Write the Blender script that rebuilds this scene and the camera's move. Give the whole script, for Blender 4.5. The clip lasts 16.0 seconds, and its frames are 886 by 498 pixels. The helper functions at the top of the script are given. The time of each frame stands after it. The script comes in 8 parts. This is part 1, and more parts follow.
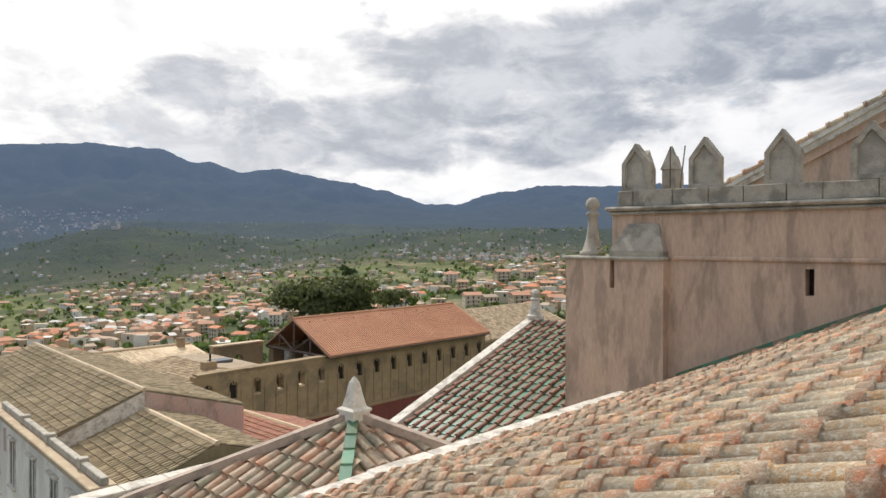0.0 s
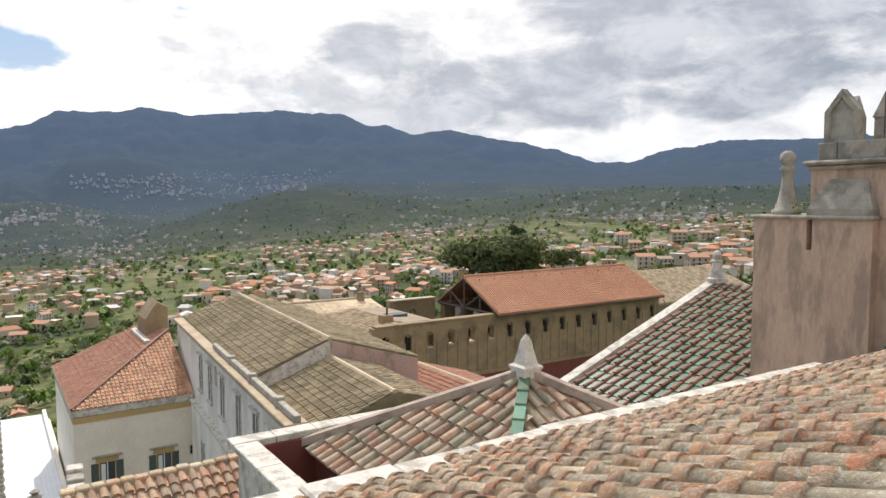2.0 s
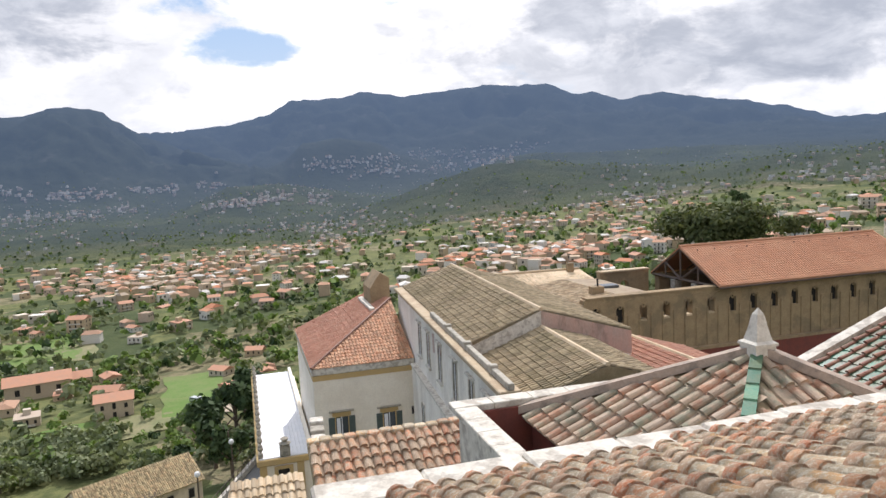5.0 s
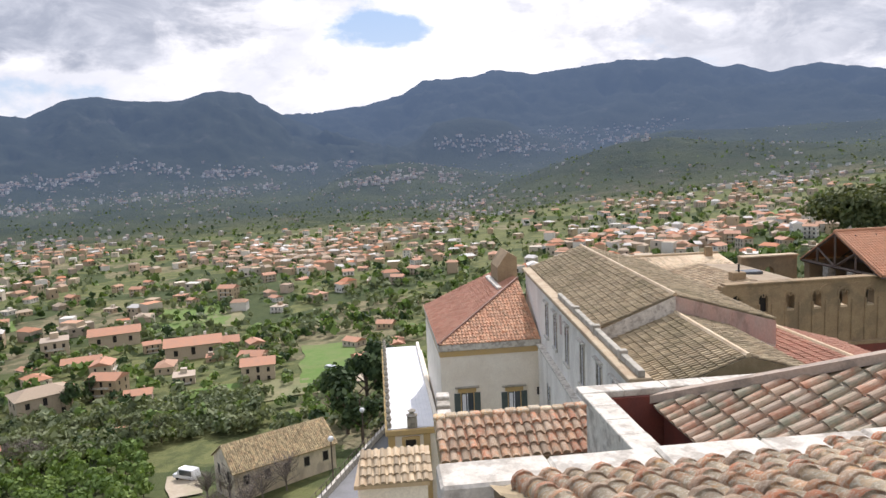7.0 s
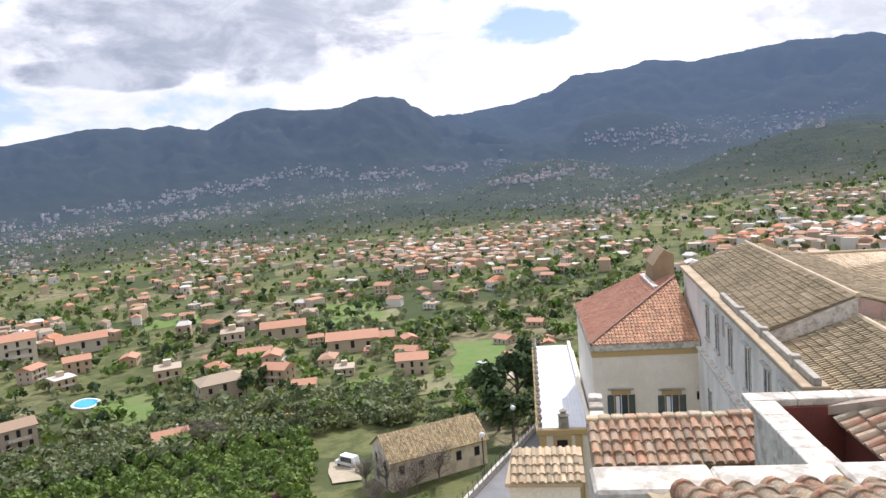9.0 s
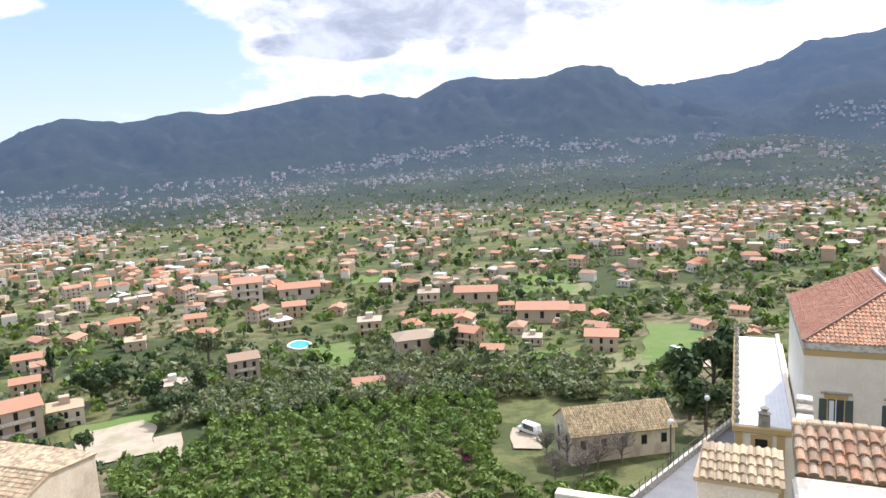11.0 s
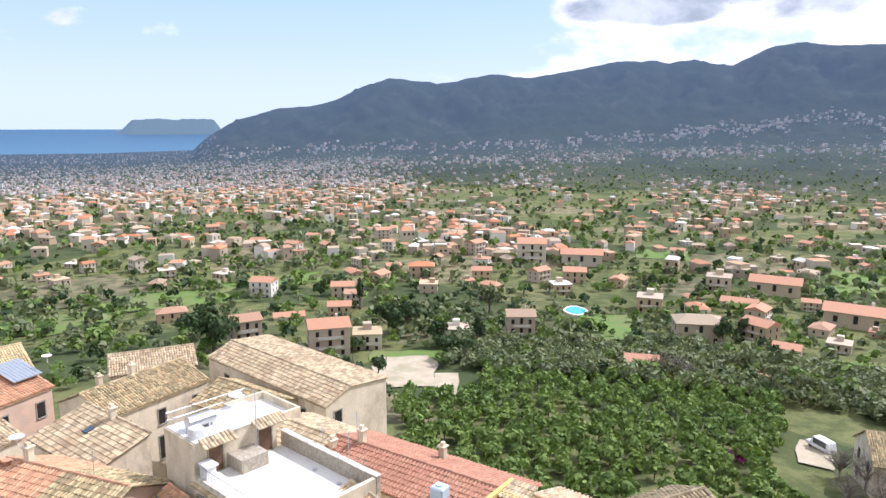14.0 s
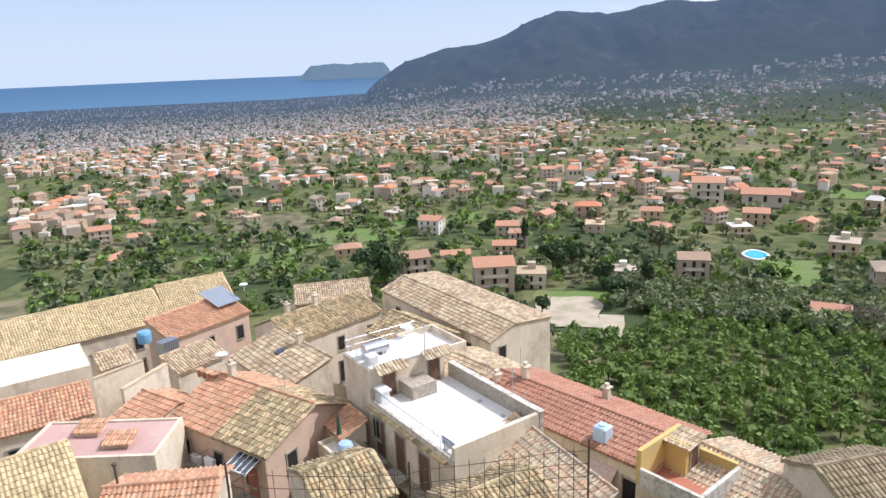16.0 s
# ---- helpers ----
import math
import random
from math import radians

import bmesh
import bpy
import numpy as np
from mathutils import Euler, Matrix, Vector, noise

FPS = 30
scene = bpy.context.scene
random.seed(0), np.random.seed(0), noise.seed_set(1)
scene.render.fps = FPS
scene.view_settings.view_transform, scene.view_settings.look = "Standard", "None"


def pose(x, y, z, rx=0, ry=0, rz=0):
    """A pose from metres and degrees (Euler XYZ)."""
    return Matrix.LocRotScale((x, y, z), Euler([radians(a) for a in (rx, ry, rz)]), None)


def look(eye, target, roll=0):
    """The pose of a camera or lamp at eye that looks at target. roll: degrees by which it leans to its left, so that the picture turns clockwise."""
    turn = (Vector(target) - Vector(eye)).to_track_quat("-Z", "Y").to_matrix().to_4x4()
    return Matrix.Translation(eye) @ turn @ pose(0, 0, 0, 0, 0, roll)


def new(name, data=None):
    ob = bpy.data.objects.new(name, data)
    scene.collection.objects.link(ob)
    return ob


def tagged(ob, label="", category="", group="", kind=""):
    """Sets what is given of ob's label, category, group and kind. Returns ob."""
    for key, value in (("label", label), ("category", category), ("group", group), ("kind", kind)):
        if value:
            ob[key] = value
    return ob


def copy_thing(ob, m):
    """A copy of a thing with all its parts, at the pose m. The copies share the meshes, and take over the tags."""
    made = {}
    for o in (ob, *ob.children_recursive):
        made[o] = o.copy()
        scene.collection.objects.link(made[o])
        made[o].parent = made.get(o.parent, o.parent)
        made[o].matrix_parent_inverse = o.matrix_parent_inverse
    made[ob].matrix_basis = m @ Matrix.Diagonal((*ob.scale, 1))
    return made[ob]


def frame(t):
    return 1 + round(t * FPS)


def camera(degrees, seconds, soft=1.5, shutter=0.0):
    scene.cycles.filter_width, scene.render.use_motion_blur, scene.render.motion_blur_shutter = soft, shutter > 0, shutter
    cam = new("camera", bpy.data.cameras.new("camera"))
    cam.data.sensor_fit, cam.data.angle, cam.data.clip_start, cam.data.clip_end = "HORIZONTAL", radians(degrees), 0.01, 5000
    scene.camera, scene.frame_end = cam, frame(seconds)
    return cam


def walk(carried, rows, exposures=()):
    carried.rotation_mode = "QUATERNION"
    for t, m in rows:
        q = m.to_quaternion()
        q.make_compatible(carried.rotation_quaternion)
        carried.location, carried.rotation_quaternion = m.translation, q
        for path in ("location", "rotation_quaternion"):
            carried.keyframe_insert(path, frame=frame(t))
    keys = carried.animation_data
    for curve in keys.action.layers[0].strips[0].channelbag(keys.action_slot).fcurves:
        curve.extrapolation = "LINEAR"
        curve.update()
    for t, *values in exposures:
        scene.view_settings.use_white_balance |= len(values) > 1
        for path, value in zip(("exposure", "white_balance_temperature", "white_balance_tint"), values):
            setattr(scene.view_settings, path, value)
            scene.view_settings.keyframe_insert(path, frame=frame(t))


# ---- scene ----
import functools

cam = camera(65.24, 16.0)
# seconds, place in metres, turn to the left, tilt, lean
ROWS = [
    (0, 0.000, 0.000, -0.000, -0.00, -0.62, 0.03),
    (0.5, -0.023, -0.008, -0.014, 2.96, -1.15, 0.13),
    (1, -0.043, -0.018, -0.014, 6.44, -2.41, -0.17),
    (1.5, -0.063, -0.007, -0.013, 9.85, -3.61, 0.07),
    (2, -0.079, 0.022, -0.024, 13.88, -3.94, -0.17),
    (2.5, -0.105, -0.012, -0.027, 18.38, -4.65, -0.95),
    (3, -0.115, -0.017, -0.039, 21.14, -5.55, -2.13),
    (3.5, -0.125, -0.014, -0.051, 23.57, -5.99, -2.61),
    (4, -0.146, -0.010, -0.047, 25.80, -5.87, -2.71),
    (6.5, -0.307, 0.122, -0.024, 39.34, -6.89, -2.43),
    (7, -0.319, 0.138, -0.029, 41.74, -7.19, -2.54),
    (7.5, -0.332, 0.152, -0.036, 44.49, -7.57, -2.45),
    (8, -0.350, 0.171, -0.036, 47.77, -7.34, -3.21),
    (10.5, -0.340, 0.125, -0.019, 65.57, -7.23, -3.51),
    (11, -0.338, 0.124, 0.017, 70.42, -8.08, -2.68),
    (11.5, -0.377, 0.113, 0.005, 74.75, -8.59, -1.95),
    (12, -0.440, 0.135, 0.012, 78.38, -9.33, -2.37),
    (12.5, -0.498, 0.141, -0.013, 82.14, -9.72, -2.89),
    (13, -0.543, 0.134, -0.037, 86.10, -9.90, -1.50),
    (13.5, -0.543, 0.099, -0.060, 90.45, -9.75, -0.63),
    (14, -0.532, 0.124, -0.033, 94.02, -10.30, 0.23),
    (14.5, -0.493, 0.107, -0.049, 98.55, -11.59, -0.30),
    (15, -0.509, 0.114, -0.012, 102.63, -12.95, -1.21),
    (15.5, -0.506, 0.101, -0.037, 105.24, -14.30, -1.77),
    (16, -0.491, 0.104, -0.054, 108.00, -15.05, -2.30),
]
walk(cam, [(t, pose(x, y, z, 90 + tilt, 0, yaw) @ pose(0, 0, 0, 0, 0, lean)) for t, x, y, z, yaw, tilt, lean in ROWS],
     exposures=[(0.0, 0.02, 6600, 11), (4.0, 0.08, 6350, 13), (8.0, 0.14, 6250, 17), (11.0, 0.50, 6050, 16), (14.0, 0.44, 5950, 16), (16.0, 0.18, 5900, 16)])

# ---------------------------------------------------------------- light
SUN_AZ, SUN_EL = 30.0, 47.0          # degrees to the left of straight ahead, and up
sun_way = Vector((-math.sin(radians(SUN_AZ)) * math.cos(radians(SUN_EL)), math.cos(radians(SUN_AZ)) * math.cos(radians(SUN_EL)), math.sin(radians(SUN_EL))))
sun_data = bpy.data.lights.new("sun", "SUN")
sun_data.energy, sun_data.angle, sun_data.color = 3.9, radians(0.6), (1.0, 0.965, 0.92)
sun = new("sun", sun_data)
sun.matrix_world = look((0, 0, 300), Vector((0, 0, 300)) - sun_way)
scene.view_settings.exposure = 0.0


class Nodes:
    """A short way to write node trees."""

    def __init__(self, tree):
        self.t = tree
        tree.nodes.clear()

    def add(self, kind, ins=None, **props):
        n = self.t.nodes.new(kind)
        for k, v in props.items():
            setattr(n, k, v)
        for k, v in (ins or {}).items():
            self.put(n.inputs[k], v)
        return n

    def put(self, socket, v):
        if isinstance(v, bpy.types.NodeSocket):
            self.t.links.new(v, socket)
        elif isinstance(v, bpy.types.Node):
            self.t.links.new(v.outputs[0], socket)
        else:
            socket.default_value = v

    def math(self, op, a, b=0.0, c=0.0, clamp=False):
        return self.add("ShaderNodeMath", {0: a, 1: b, 2: c}, operation=op, use_clamp=clamp).outputs[0]

    def vmath(self, op, a, b=(0, 0, 0)):
        n = self.add("ShaderNodeVectorMath", {0: a, 1: b}, operation=op)
        return n.outputs["Value"] if op in ("DOT_PRODUCT", "LENGTH", "DISTANCE") else n.outputs["Vector"]

    def noise(self, vec, scale, detail=4.0, rough=0.55, distort=0.0):
        return self.add("ShaderNodeTexNoise", {"Vector": vec, "Scale": scale, "Detail": detail, "Roughness": rough, "Distortion": distort}).outputs["Fac"]

    def step(self, v, lo, hi, smooth=True, to=(0.0, 1.0)):
        return self.add("ShaderNodeMapRange", {"Value": v, "From Min": lo, "From Max": hi, "To Min": to[0], "To Max": to[1]},
                        interpolation_type="SMOOTHSTEP" if smooth else "LINEAR").outputs[0]

    def mix(self, fac, a, b, blend="MIX"):
        n = self.add("ShaderNodeMix", {}, data_type="RGBA", blend_type=blend)
        self.put(n.inputs[0], fac)
        self.put(n.inputs[6], a if not isinstance(a, tuple) else (*a[:3], 1))
        self.put(n.inputs[7], b if not isinstance(b, tuple) else (*b[:3], 1))
        return n.outputs[2]


world = bpy.data.worlds.new("sky")
scene.world = world
world.use_nodes = True
W = Nodes(world.node_tree)
sky = W.add("ShaderNodeTexSky", sky_type="NISHITA", sun_disc=False, sun_elevation=radians(SUN_EL), sun_rotation=radians(-SUN_AZ), altitude=300.0, dust_density=1.6)
way = W.add("ShaderNodeTexCoord").outputs["Generated"]
xyz = W.add("ShaderNodeSeparateXYZ", {0: way})
up = xyz.outputs["Z"]
seaward = W.vmath("DOT_PRODUCT", way, (-math.sin(radians(122)), math.cos(radians(122)), 0.0))
south = W.vmath("DOT_PRODUCT", way, (math.sin(radians(14)), math.cos(radians(14)), 0.0))
dome = W.vmath("MULTIPLY", way, (1.0, 1.0, 2.1))


def heap(offset):
    """How much cloud stands in a direction; offset looks a little higher or lower."""
    v = W.vmath("ADD", dome, offset)
    a, b = W.noise(v, 2.7, 9.0, 0.55, 0.2), W.noise(v, 8.0, 7.0, 0.6, 0.1)
    return W.math("ADD", W.math("MULTIPLY", a, 0.8), W.math("MULTIPLY", b, 0.2))


def bank(turn, rise, wide, tall):
    """How near a direction lies to a cloud bank: 1 in its middle, 0 outside."""
    a = radians(turn)
    side = W.math("DIVIDE", W.vmath("DOT_PRODUCT", way, (-math.cos(a), -math.sin(a), 0.0)), math.sin(radians(wide)))
    high = W.math("DIVIDE", W.math("SUBTRACT", up, math.sin(radians(rise))), math.sin(radians(tall)))
    ahead = W.step(W.vmath("DOT_PRODUCT", way, (-math.sin(a), math.cos(a), 0.0)), 0.0, 0.3)
    far = W.math("SQRT", W.math("ADD", W.math("MULTIPLY", side, side), W.math("MULTIPLY", high, high)))
    return W.math("MULTIPLY", W.step(far, 1.35, 0.45), ahead)


def most(*banks):
    out = banks[0]
    for b in banks[1:]:
        out = W.math("MAXIMUM", out, b)
    return out


body = heap((0.31, 0.17, 0.05))
above = heap((0.33, 0.17, 0.20))
storm = most(bank(2, 9.5, 19, 4.2), bank(-24, 15.5, 20, 3.8), bank(-6, 14.5, 17, 3.0), bank(68, 11.5, 17, 4.0), bank(78, 8.6, 7, 1.3), bank(18, 12.0, 7, 2.2))
gap = most(bank(31, 14.5, 5, 3.2), bank(46, 10.2, 5, 1.8), bank(104, 7.5, 13, 3.6))
puff = most(bank(115, 6.8, 3.0, 1.2), bank(107.6, 5.9, 1.6, 0.6), bank(101, 10.5, 7, 1.3), bank(121, 7.4, 2.2, 1.0))
cover = W.math("ADD", W.step(seaward, 0.4, 0.92, False, (0.10, -0.10)), W.math("SUBTRACT", W.math("ADD", W.math("MULTIPLY", storm, 0.14), W.math("MULTIPLY", W.math("MAXIMUM", puff, bank(70, 5.5, 16, 4.0)), 0.10)), W.math("MULTIPLY", gap, 0.10)))
cloud = W.step(W.math("ADD", body, cover), 0.485, 0.545)
ragged = W.math("ADD", storm, W.math("MULTIPLY", W.math("SUBTRACT", W.math("ADD", W.math("MULTIPLY", W.noise(dome, 7.0, 8.0, 0.6, 0.3), 0.6), W.math("MULTIPLY", heap((0.9, 0.4, 0.1)), 0.4)), 0.5), 4.5))
deep = W.math("MULTIPLY", W.step(ragged, 0.25, 0.95), W.step(storm, 0.0, 0.45))
under = W.math("MULTIPLY", W.step(W.math("SUBTRACT", above, body), 0.0, 0.10), W.step(south, 0.2, 0.9, True, (0.30, 0.75)))
billow = W.math("MULTIPLY", W.step(W.noise(dome, 6.0, 9.0, 0.6, 0.3), 0.43, 0.67), 0.52)
shade = W.math("MAXIMUM", W.math("MAXIMUM", under, billow), W.math("MULTIPLY", deep, 0.92))
glare = W.step(W.vmath("DOT_PRODUCT", way, tuple(sun_way)), 0.35, 0.98)
white = W.mix(glare, (0.90, 0.92, 0.95), (1.18, 1.17, 1.15))
grey = W.mix(W.step(W.noise(dome, 9.0, 8.0, 0.62, 0.4), 0.36, 0.66), (0.25, 0.30, 0.385), (0.58, 0.62, 0.68))
cloud_colour = W.mix(W.math("MULTIPLY", shade, W.math("SUBTRACT", 1.0, W.math("MULTIPLY", glare, 0.3))), white, grey)
blue = W.mix(W.step(up, 0.0, 0.30), (0.63, 0.74, 0.84), (0.36, 0.56, 0.83))
clear = W.mix(0.25, blue, W.mix(1.0, sky.outputs[0], (0.1, 0.1, 0.1), "MULTIPLY"))
haze = W.step(up, -0.01, 0.10, True, (0.55, 0.0))
seen = W.mix(haze, W.mix(cloud, clear, cloud_colour), (0.66, 0.75, 0.84))
ground_bounce = W.mix(W.step(up, -0.06, -0.01), (0.20, 0.20, 0.17), seen)
W.add("ShaderNodeOutputWorld", {"Surface": W.add("ShaderNodeBackground", {"Color": ground_bounce, "Strength": 1.0})})

# ---------------------------------------------------------------- materials


def material(name, colour, rough=0.85, second=None, scale=3.0, spread=0.5, third=None, third_scale=0.6, third_amount=0.5, bump=0.3, bump_scale=30.0,
             piece=0.0, metallic=0.0, stretch=(1, 1, 1), spec=0.4, hues=None):
    """A surface with fine and coarse variation; piece: how far each loose piece or island differs in value; hues: colours that pieces take."""
    m = bpy.data.materials.new(name)
    m.use_nodes = True
    n = Nodes(m.node_tree)
    pos = n.vmath("MULTIPLY", n.add("ShaderNodeNewGeometry").outputs["Position"], stretch)
    rnd = n.math("FRACT", n.math("ADD", n.add("ShaderNodeObjectInfo").outputs["Random"], n.add("ShaderNodeNewGeometry").outputs["Random Per Island"]))
    col = (*colour, 1)
    if hues:
        ramp = n.add("ShaderNodeValToRGB", {"Fac": rnd})
        ramp.color_ramp.interpolation = "CONSTANT"
        for i, h in enumerate(hues):
            e = ramp.color_ramp.elements[0] if i == 0 else ramp.color_ramp.elements.new(i / len(hues))
            e.position, e.color = i / len(hues), (*h, 1)
        ramp.color_ramp.elements.remove(ramp.color_ramp.elements[-1])
        col = ramp.outputs[0]
    if second:
        f = n.step(n.noise(pos, scale, 6.0, 0.62), 0.5 - 0.25 * spread, 0.5 + 0.3 * spread)
        col = n.mix(f, col, (*second, 1))
    if third:
        f = n.math("MULTIPLY", n.step(n.noise(pos, third_scale, 5.0, 0.6), 0.48, 0.62), third_amount)
        col = n.mix(f, col, (*third, 1))
    if piece:
        col = n.mix(1.0, col, n.add("ShaderNodeCombineColor", {i: n.step(n.math("FRACT", n.math("MULTIPLY", rnd, 7.31)), 0, 1, False, (1 - piece, 1 + piece)) for i in range(3)}).outputs[0], "MULTIPLY")
    fine = n.noise(pos, bump_scale, 5.0, 0.65)
    col = n.mix(1.0, col, n.add("ShaderNodeCombineColor", {i: n.step(fine, 0.3, 0.7, False, (0.86, 1.12)) for i in range(3)}).outputs[0], "MULTIPLY")
    b = n.add("ShaderNodeBump", {"Strength": bump, "Distance": 0.02, "Height": fine})
    s = n.add("ShaderNodeBsdfPrincipled", {"Base Color": col, "Roughness": rough, "Metallic": metallic, "Specular IOR Level": spec, "Normal": b})
    n.add("ShaderNodeOutputMaterial", {"Surface": s})
    return m


TERRACOTTA = material("old terracotta", (0.46, 0.28, 0.17), 0.88, (0.44, 0.36, 0.25), 7.0, 0.35, (0.64, 0.58, 0.45), 30.0, 0.85, 1.0, 80, 0.24,
                      hues=[(0.56, 0.26, 0.13), (0.56, 0.39, 0.22), (0.50, 0.40, 0.27), (0.60, 0.36, 0.17), (0.47, 0.37, 0.26), (0.58, 0.43, 0.27), (0.54, 0.32, 0.18)])
COLLAR = material("fired clay collar", (0.40, 0.20, 0.12), 0.88, (0.38, 0.27, 0.18), 8.0, 0.4, (0.54, 0.47, 0.36), 34.0, 0.65, 1.0, 80, 0.26,
                  hues=[(0.50, 0.20, 0.10), (0.44, 0.24, 0.14), (0.38, 0.27, 0.18), (0.48, 0.25, 0.13)])
ROOF_GREEN = material("dark green glazed pan", (0.03, 0.11, 0.07), 0.35, (0.10, 0.12, 0.06), 3.0, 0.8, (0.16, 0.13, 0.08), 6.0, 0.5, 0.1, 30, 0.3, spec=0.5,
                      hues=[(0.03, 0.15, 0.09), (0.04, 0.18, 0.11), (0.08, 0.15, 0.07), (0.16, 0.13, 0.08), (0.045, 0.13, 0.075)])
NEW_TILE = material("new orange tile", (0.52, 0.25, 0.135), 0.7, (0.46, 0.23, 0.13), 1.2, 0.8, (0.56, 0.30, 0.17), 0.3, 0.5, 0.2, 40, 0.07)
RED_TILE = material("red roof tile", (0.40, 0.18, 0.115), 0.75, (0.46, 0.26, 0.17), 2.0, 0.8, (0.34, 0.16, 0.10), 0.5, 0.5, 0.2, 40, 0.12)
BROWN_TILE = material("weathered brown tile", (0.29, 0.22, 0.13), 0.9, (0.38, 0.31, 0.20), 2.5, 0.8, (0.22, 0.18, 0.10), 0.4, 0.6, 0.3, 40, 0.32)
PALE_TILE = material("bleached clay tile", (0.46, 0.35, 0.22), 0.85, (0.52, 0.42, 0.29), 2.0, 0.8, (0.34, 0.23, 0.14), 0.7, 0.5, 0.3, 40, 0.36)
ORANGE_OLD = material("orange clay tile", (0.54, 0.27, 0.15), 0.8, (0.50, 0.33, 0.21), 2.2, 0.8, (0.44, 0.23, 0.14), 0.6, 0.4, 0.3, 40, 0.26)
GLAZED = material("green glazed tile", (0.06, 0.20, 0.13), 0.25, (0.16, 0.22, 0.12), 3.0, 0.8, None, 1, 0, 0.1, 30, 0.25, spec=0.6,
                  hues=[(0.05, 0.20, 0.13), (0.07, 0.24, 0.15), (0.13, 0.20, 0.10), (0.30, 0.22, 0.15), (0.08, 0.17, 0.10)])
COVER_BROWN = material("red brown cover tile", (0.22, 0.085, 0.055), 0.6, (0.30, 0.16, 0.10), 5.0, 0.7, (0.14, 0.09, 0.06), 9.0, 0.5, 0.2, 40, 0.2)
PYR_TILE = material("lichened clay tile", (0.40, 0.26, 0.19), 0.85, (0.42, 0.31, 0.22), 6.0, 0.6, (0.20, 0.21, 0.14), 2.5, 0.5, 0.5, 50, 0.2,
                    hues=[(0.40, 0.20, 0.12), (0.42, 0.31, 0.22), (0.34, 0.18, 0.11), (0.46, 0.36, 0.27), (0.26, 0.24, 0.17)])
LIME = material("white limewash", (0.68, 0.64, 0.56), 0.9, (0.52, 0.475, 0.40), 4.0, 0.8, (0.32, 0.28, 0.23), 3.0, 0.7, 0.4, 25)
PINK = material("weathered pink plaster", (0.56, 0.41, 0.30), 0.92, (0.46, 0.33, 0.25), 2.2, 0.9, (0.22, 0.17, 0.13), 2.6, 0.5, 0.5, 16, stretch=(1, 1, 0.28))
STONE = material("lichened limestone", (0.42, 0.38, 0.31), 0.92, (0.30, 0.27, 0.22), 4.0, 0.9, (0.17, 0.16, 0.13), 2.0, 0.6, 0.6, 28)
PANEL = material("pale merlon plaster", (0.45, 0.41, 0.34), 0.92, (0.36, 0.33, 0.27), 3.0, 0.8, (0.22, 0.21, 0.18), 1.4, 0.6, 0.3, 30)
SANDSTONE = material("golden sandstone wall", (0.34, 0.25, 0.145), 0.95, (0.27, 0.19, 0.11), 1.2, 0.9, (0.19, 0.145, 0.09), 0.4, 0.7, 0.5, 9)
CREAM = material("cream render", (0.86, 0.79, 0.67), 0.9, (0.80, 0.72, 0.60), 0.7, 0.9, (0.74, 0.66, 0.54), 0.35, 0.4, 0.2, 14)
WHITE_WALL = material("white render", (0.82, 0.77, 0.69), 0.9, (0.76, 0.70, 0.61), 0.8, 0.9, (0.55, 0.50, 0.44), 0.4, 0.5, 0.2, 14, stretch=(1, 1, 0.4))
OCHRE = material("ochre trim", (0.55, 0.38, 0.16), 0.9, (0.50, 0.36, 0.18), 1.0, 0.8, bump=0.2)
DARK_RED = material("dark red plaster", (0.20, 0.055, 0.04), 0.9, (0.15, 0.05, 0.04), 2.0, 0.8, bump=0.2)
PINK_WALL = material("stained rose render", (0.50, 0.33, 0.27), 0.92, (0.44, 0.36, 0.31), 1.5, 0.9, (0.16, 0.12, 0.10), 1.1, 0.5, 0.2, 20, stretch=(1, 1, 0.3))
WOOD = material("dark timber", (0.09, 0.065, 0.05), 0.8, (0.14, 0.10, 0.08), 6.0, 0.8, bump=0.3)
DARK = material("dark opening", (0.018, 0.016, 0.015), 0.9, (0.03, 0.026, 0.022), 2.0, 0.8)
GLASS = material("window pane", (0.05, 0.06, 0.07), 0.12, (0.08, 0.09, 0.10), 0.8, 0.8, spec=0.8, bump=0.02)
SHUTTER = material("green grey shutter", (0.07, 0.095, 0.09), 0.6, (0.10, 0.12, 0.11), 4.0, 0.8)
WHITE_SHEET = material("white roof membrane", (0.80, 0.80, 0.82), 0.5, (0.72, 0.73, 0.76), 1.5, 0.8, bump=0.1)

# ---------------------------------------------------------------- building helpers
AB = pose(0, 0, 0, 0, 0, 47.2)       # the abbey's own axes: u along the eaves, v away from the church


def box(bm, lo, hi, bevel=0.0):
    """An upright block between two corners."""
    x0, y0, z0 = lo
    x1, y1, z1 = hi
    v = [bm.verts.new(p) for p in ((x0, y0, z0), (x1, y0, z0), (x1, y1, z0), (x0, y1, z0), (x0, y0, z1), (x1, y0, z1), (x1, y1, z1), (x0, y1, z1))]
    f = [bm.faces.new([v[i] for i in q]) for q in ((3, 2, 1, 0), (4, 5, 6, 7), (0, 1, 5, 4), (1, 2, 6, 5), (2, 3, 7, 6), (3, 0, 4, 7))]
    if bevel:
        bmesh.ops.bevel(bm, geom=list({e for q in f for e in q.edges}), offset=bevel, segments=1, affect="EDGES")
    return bm


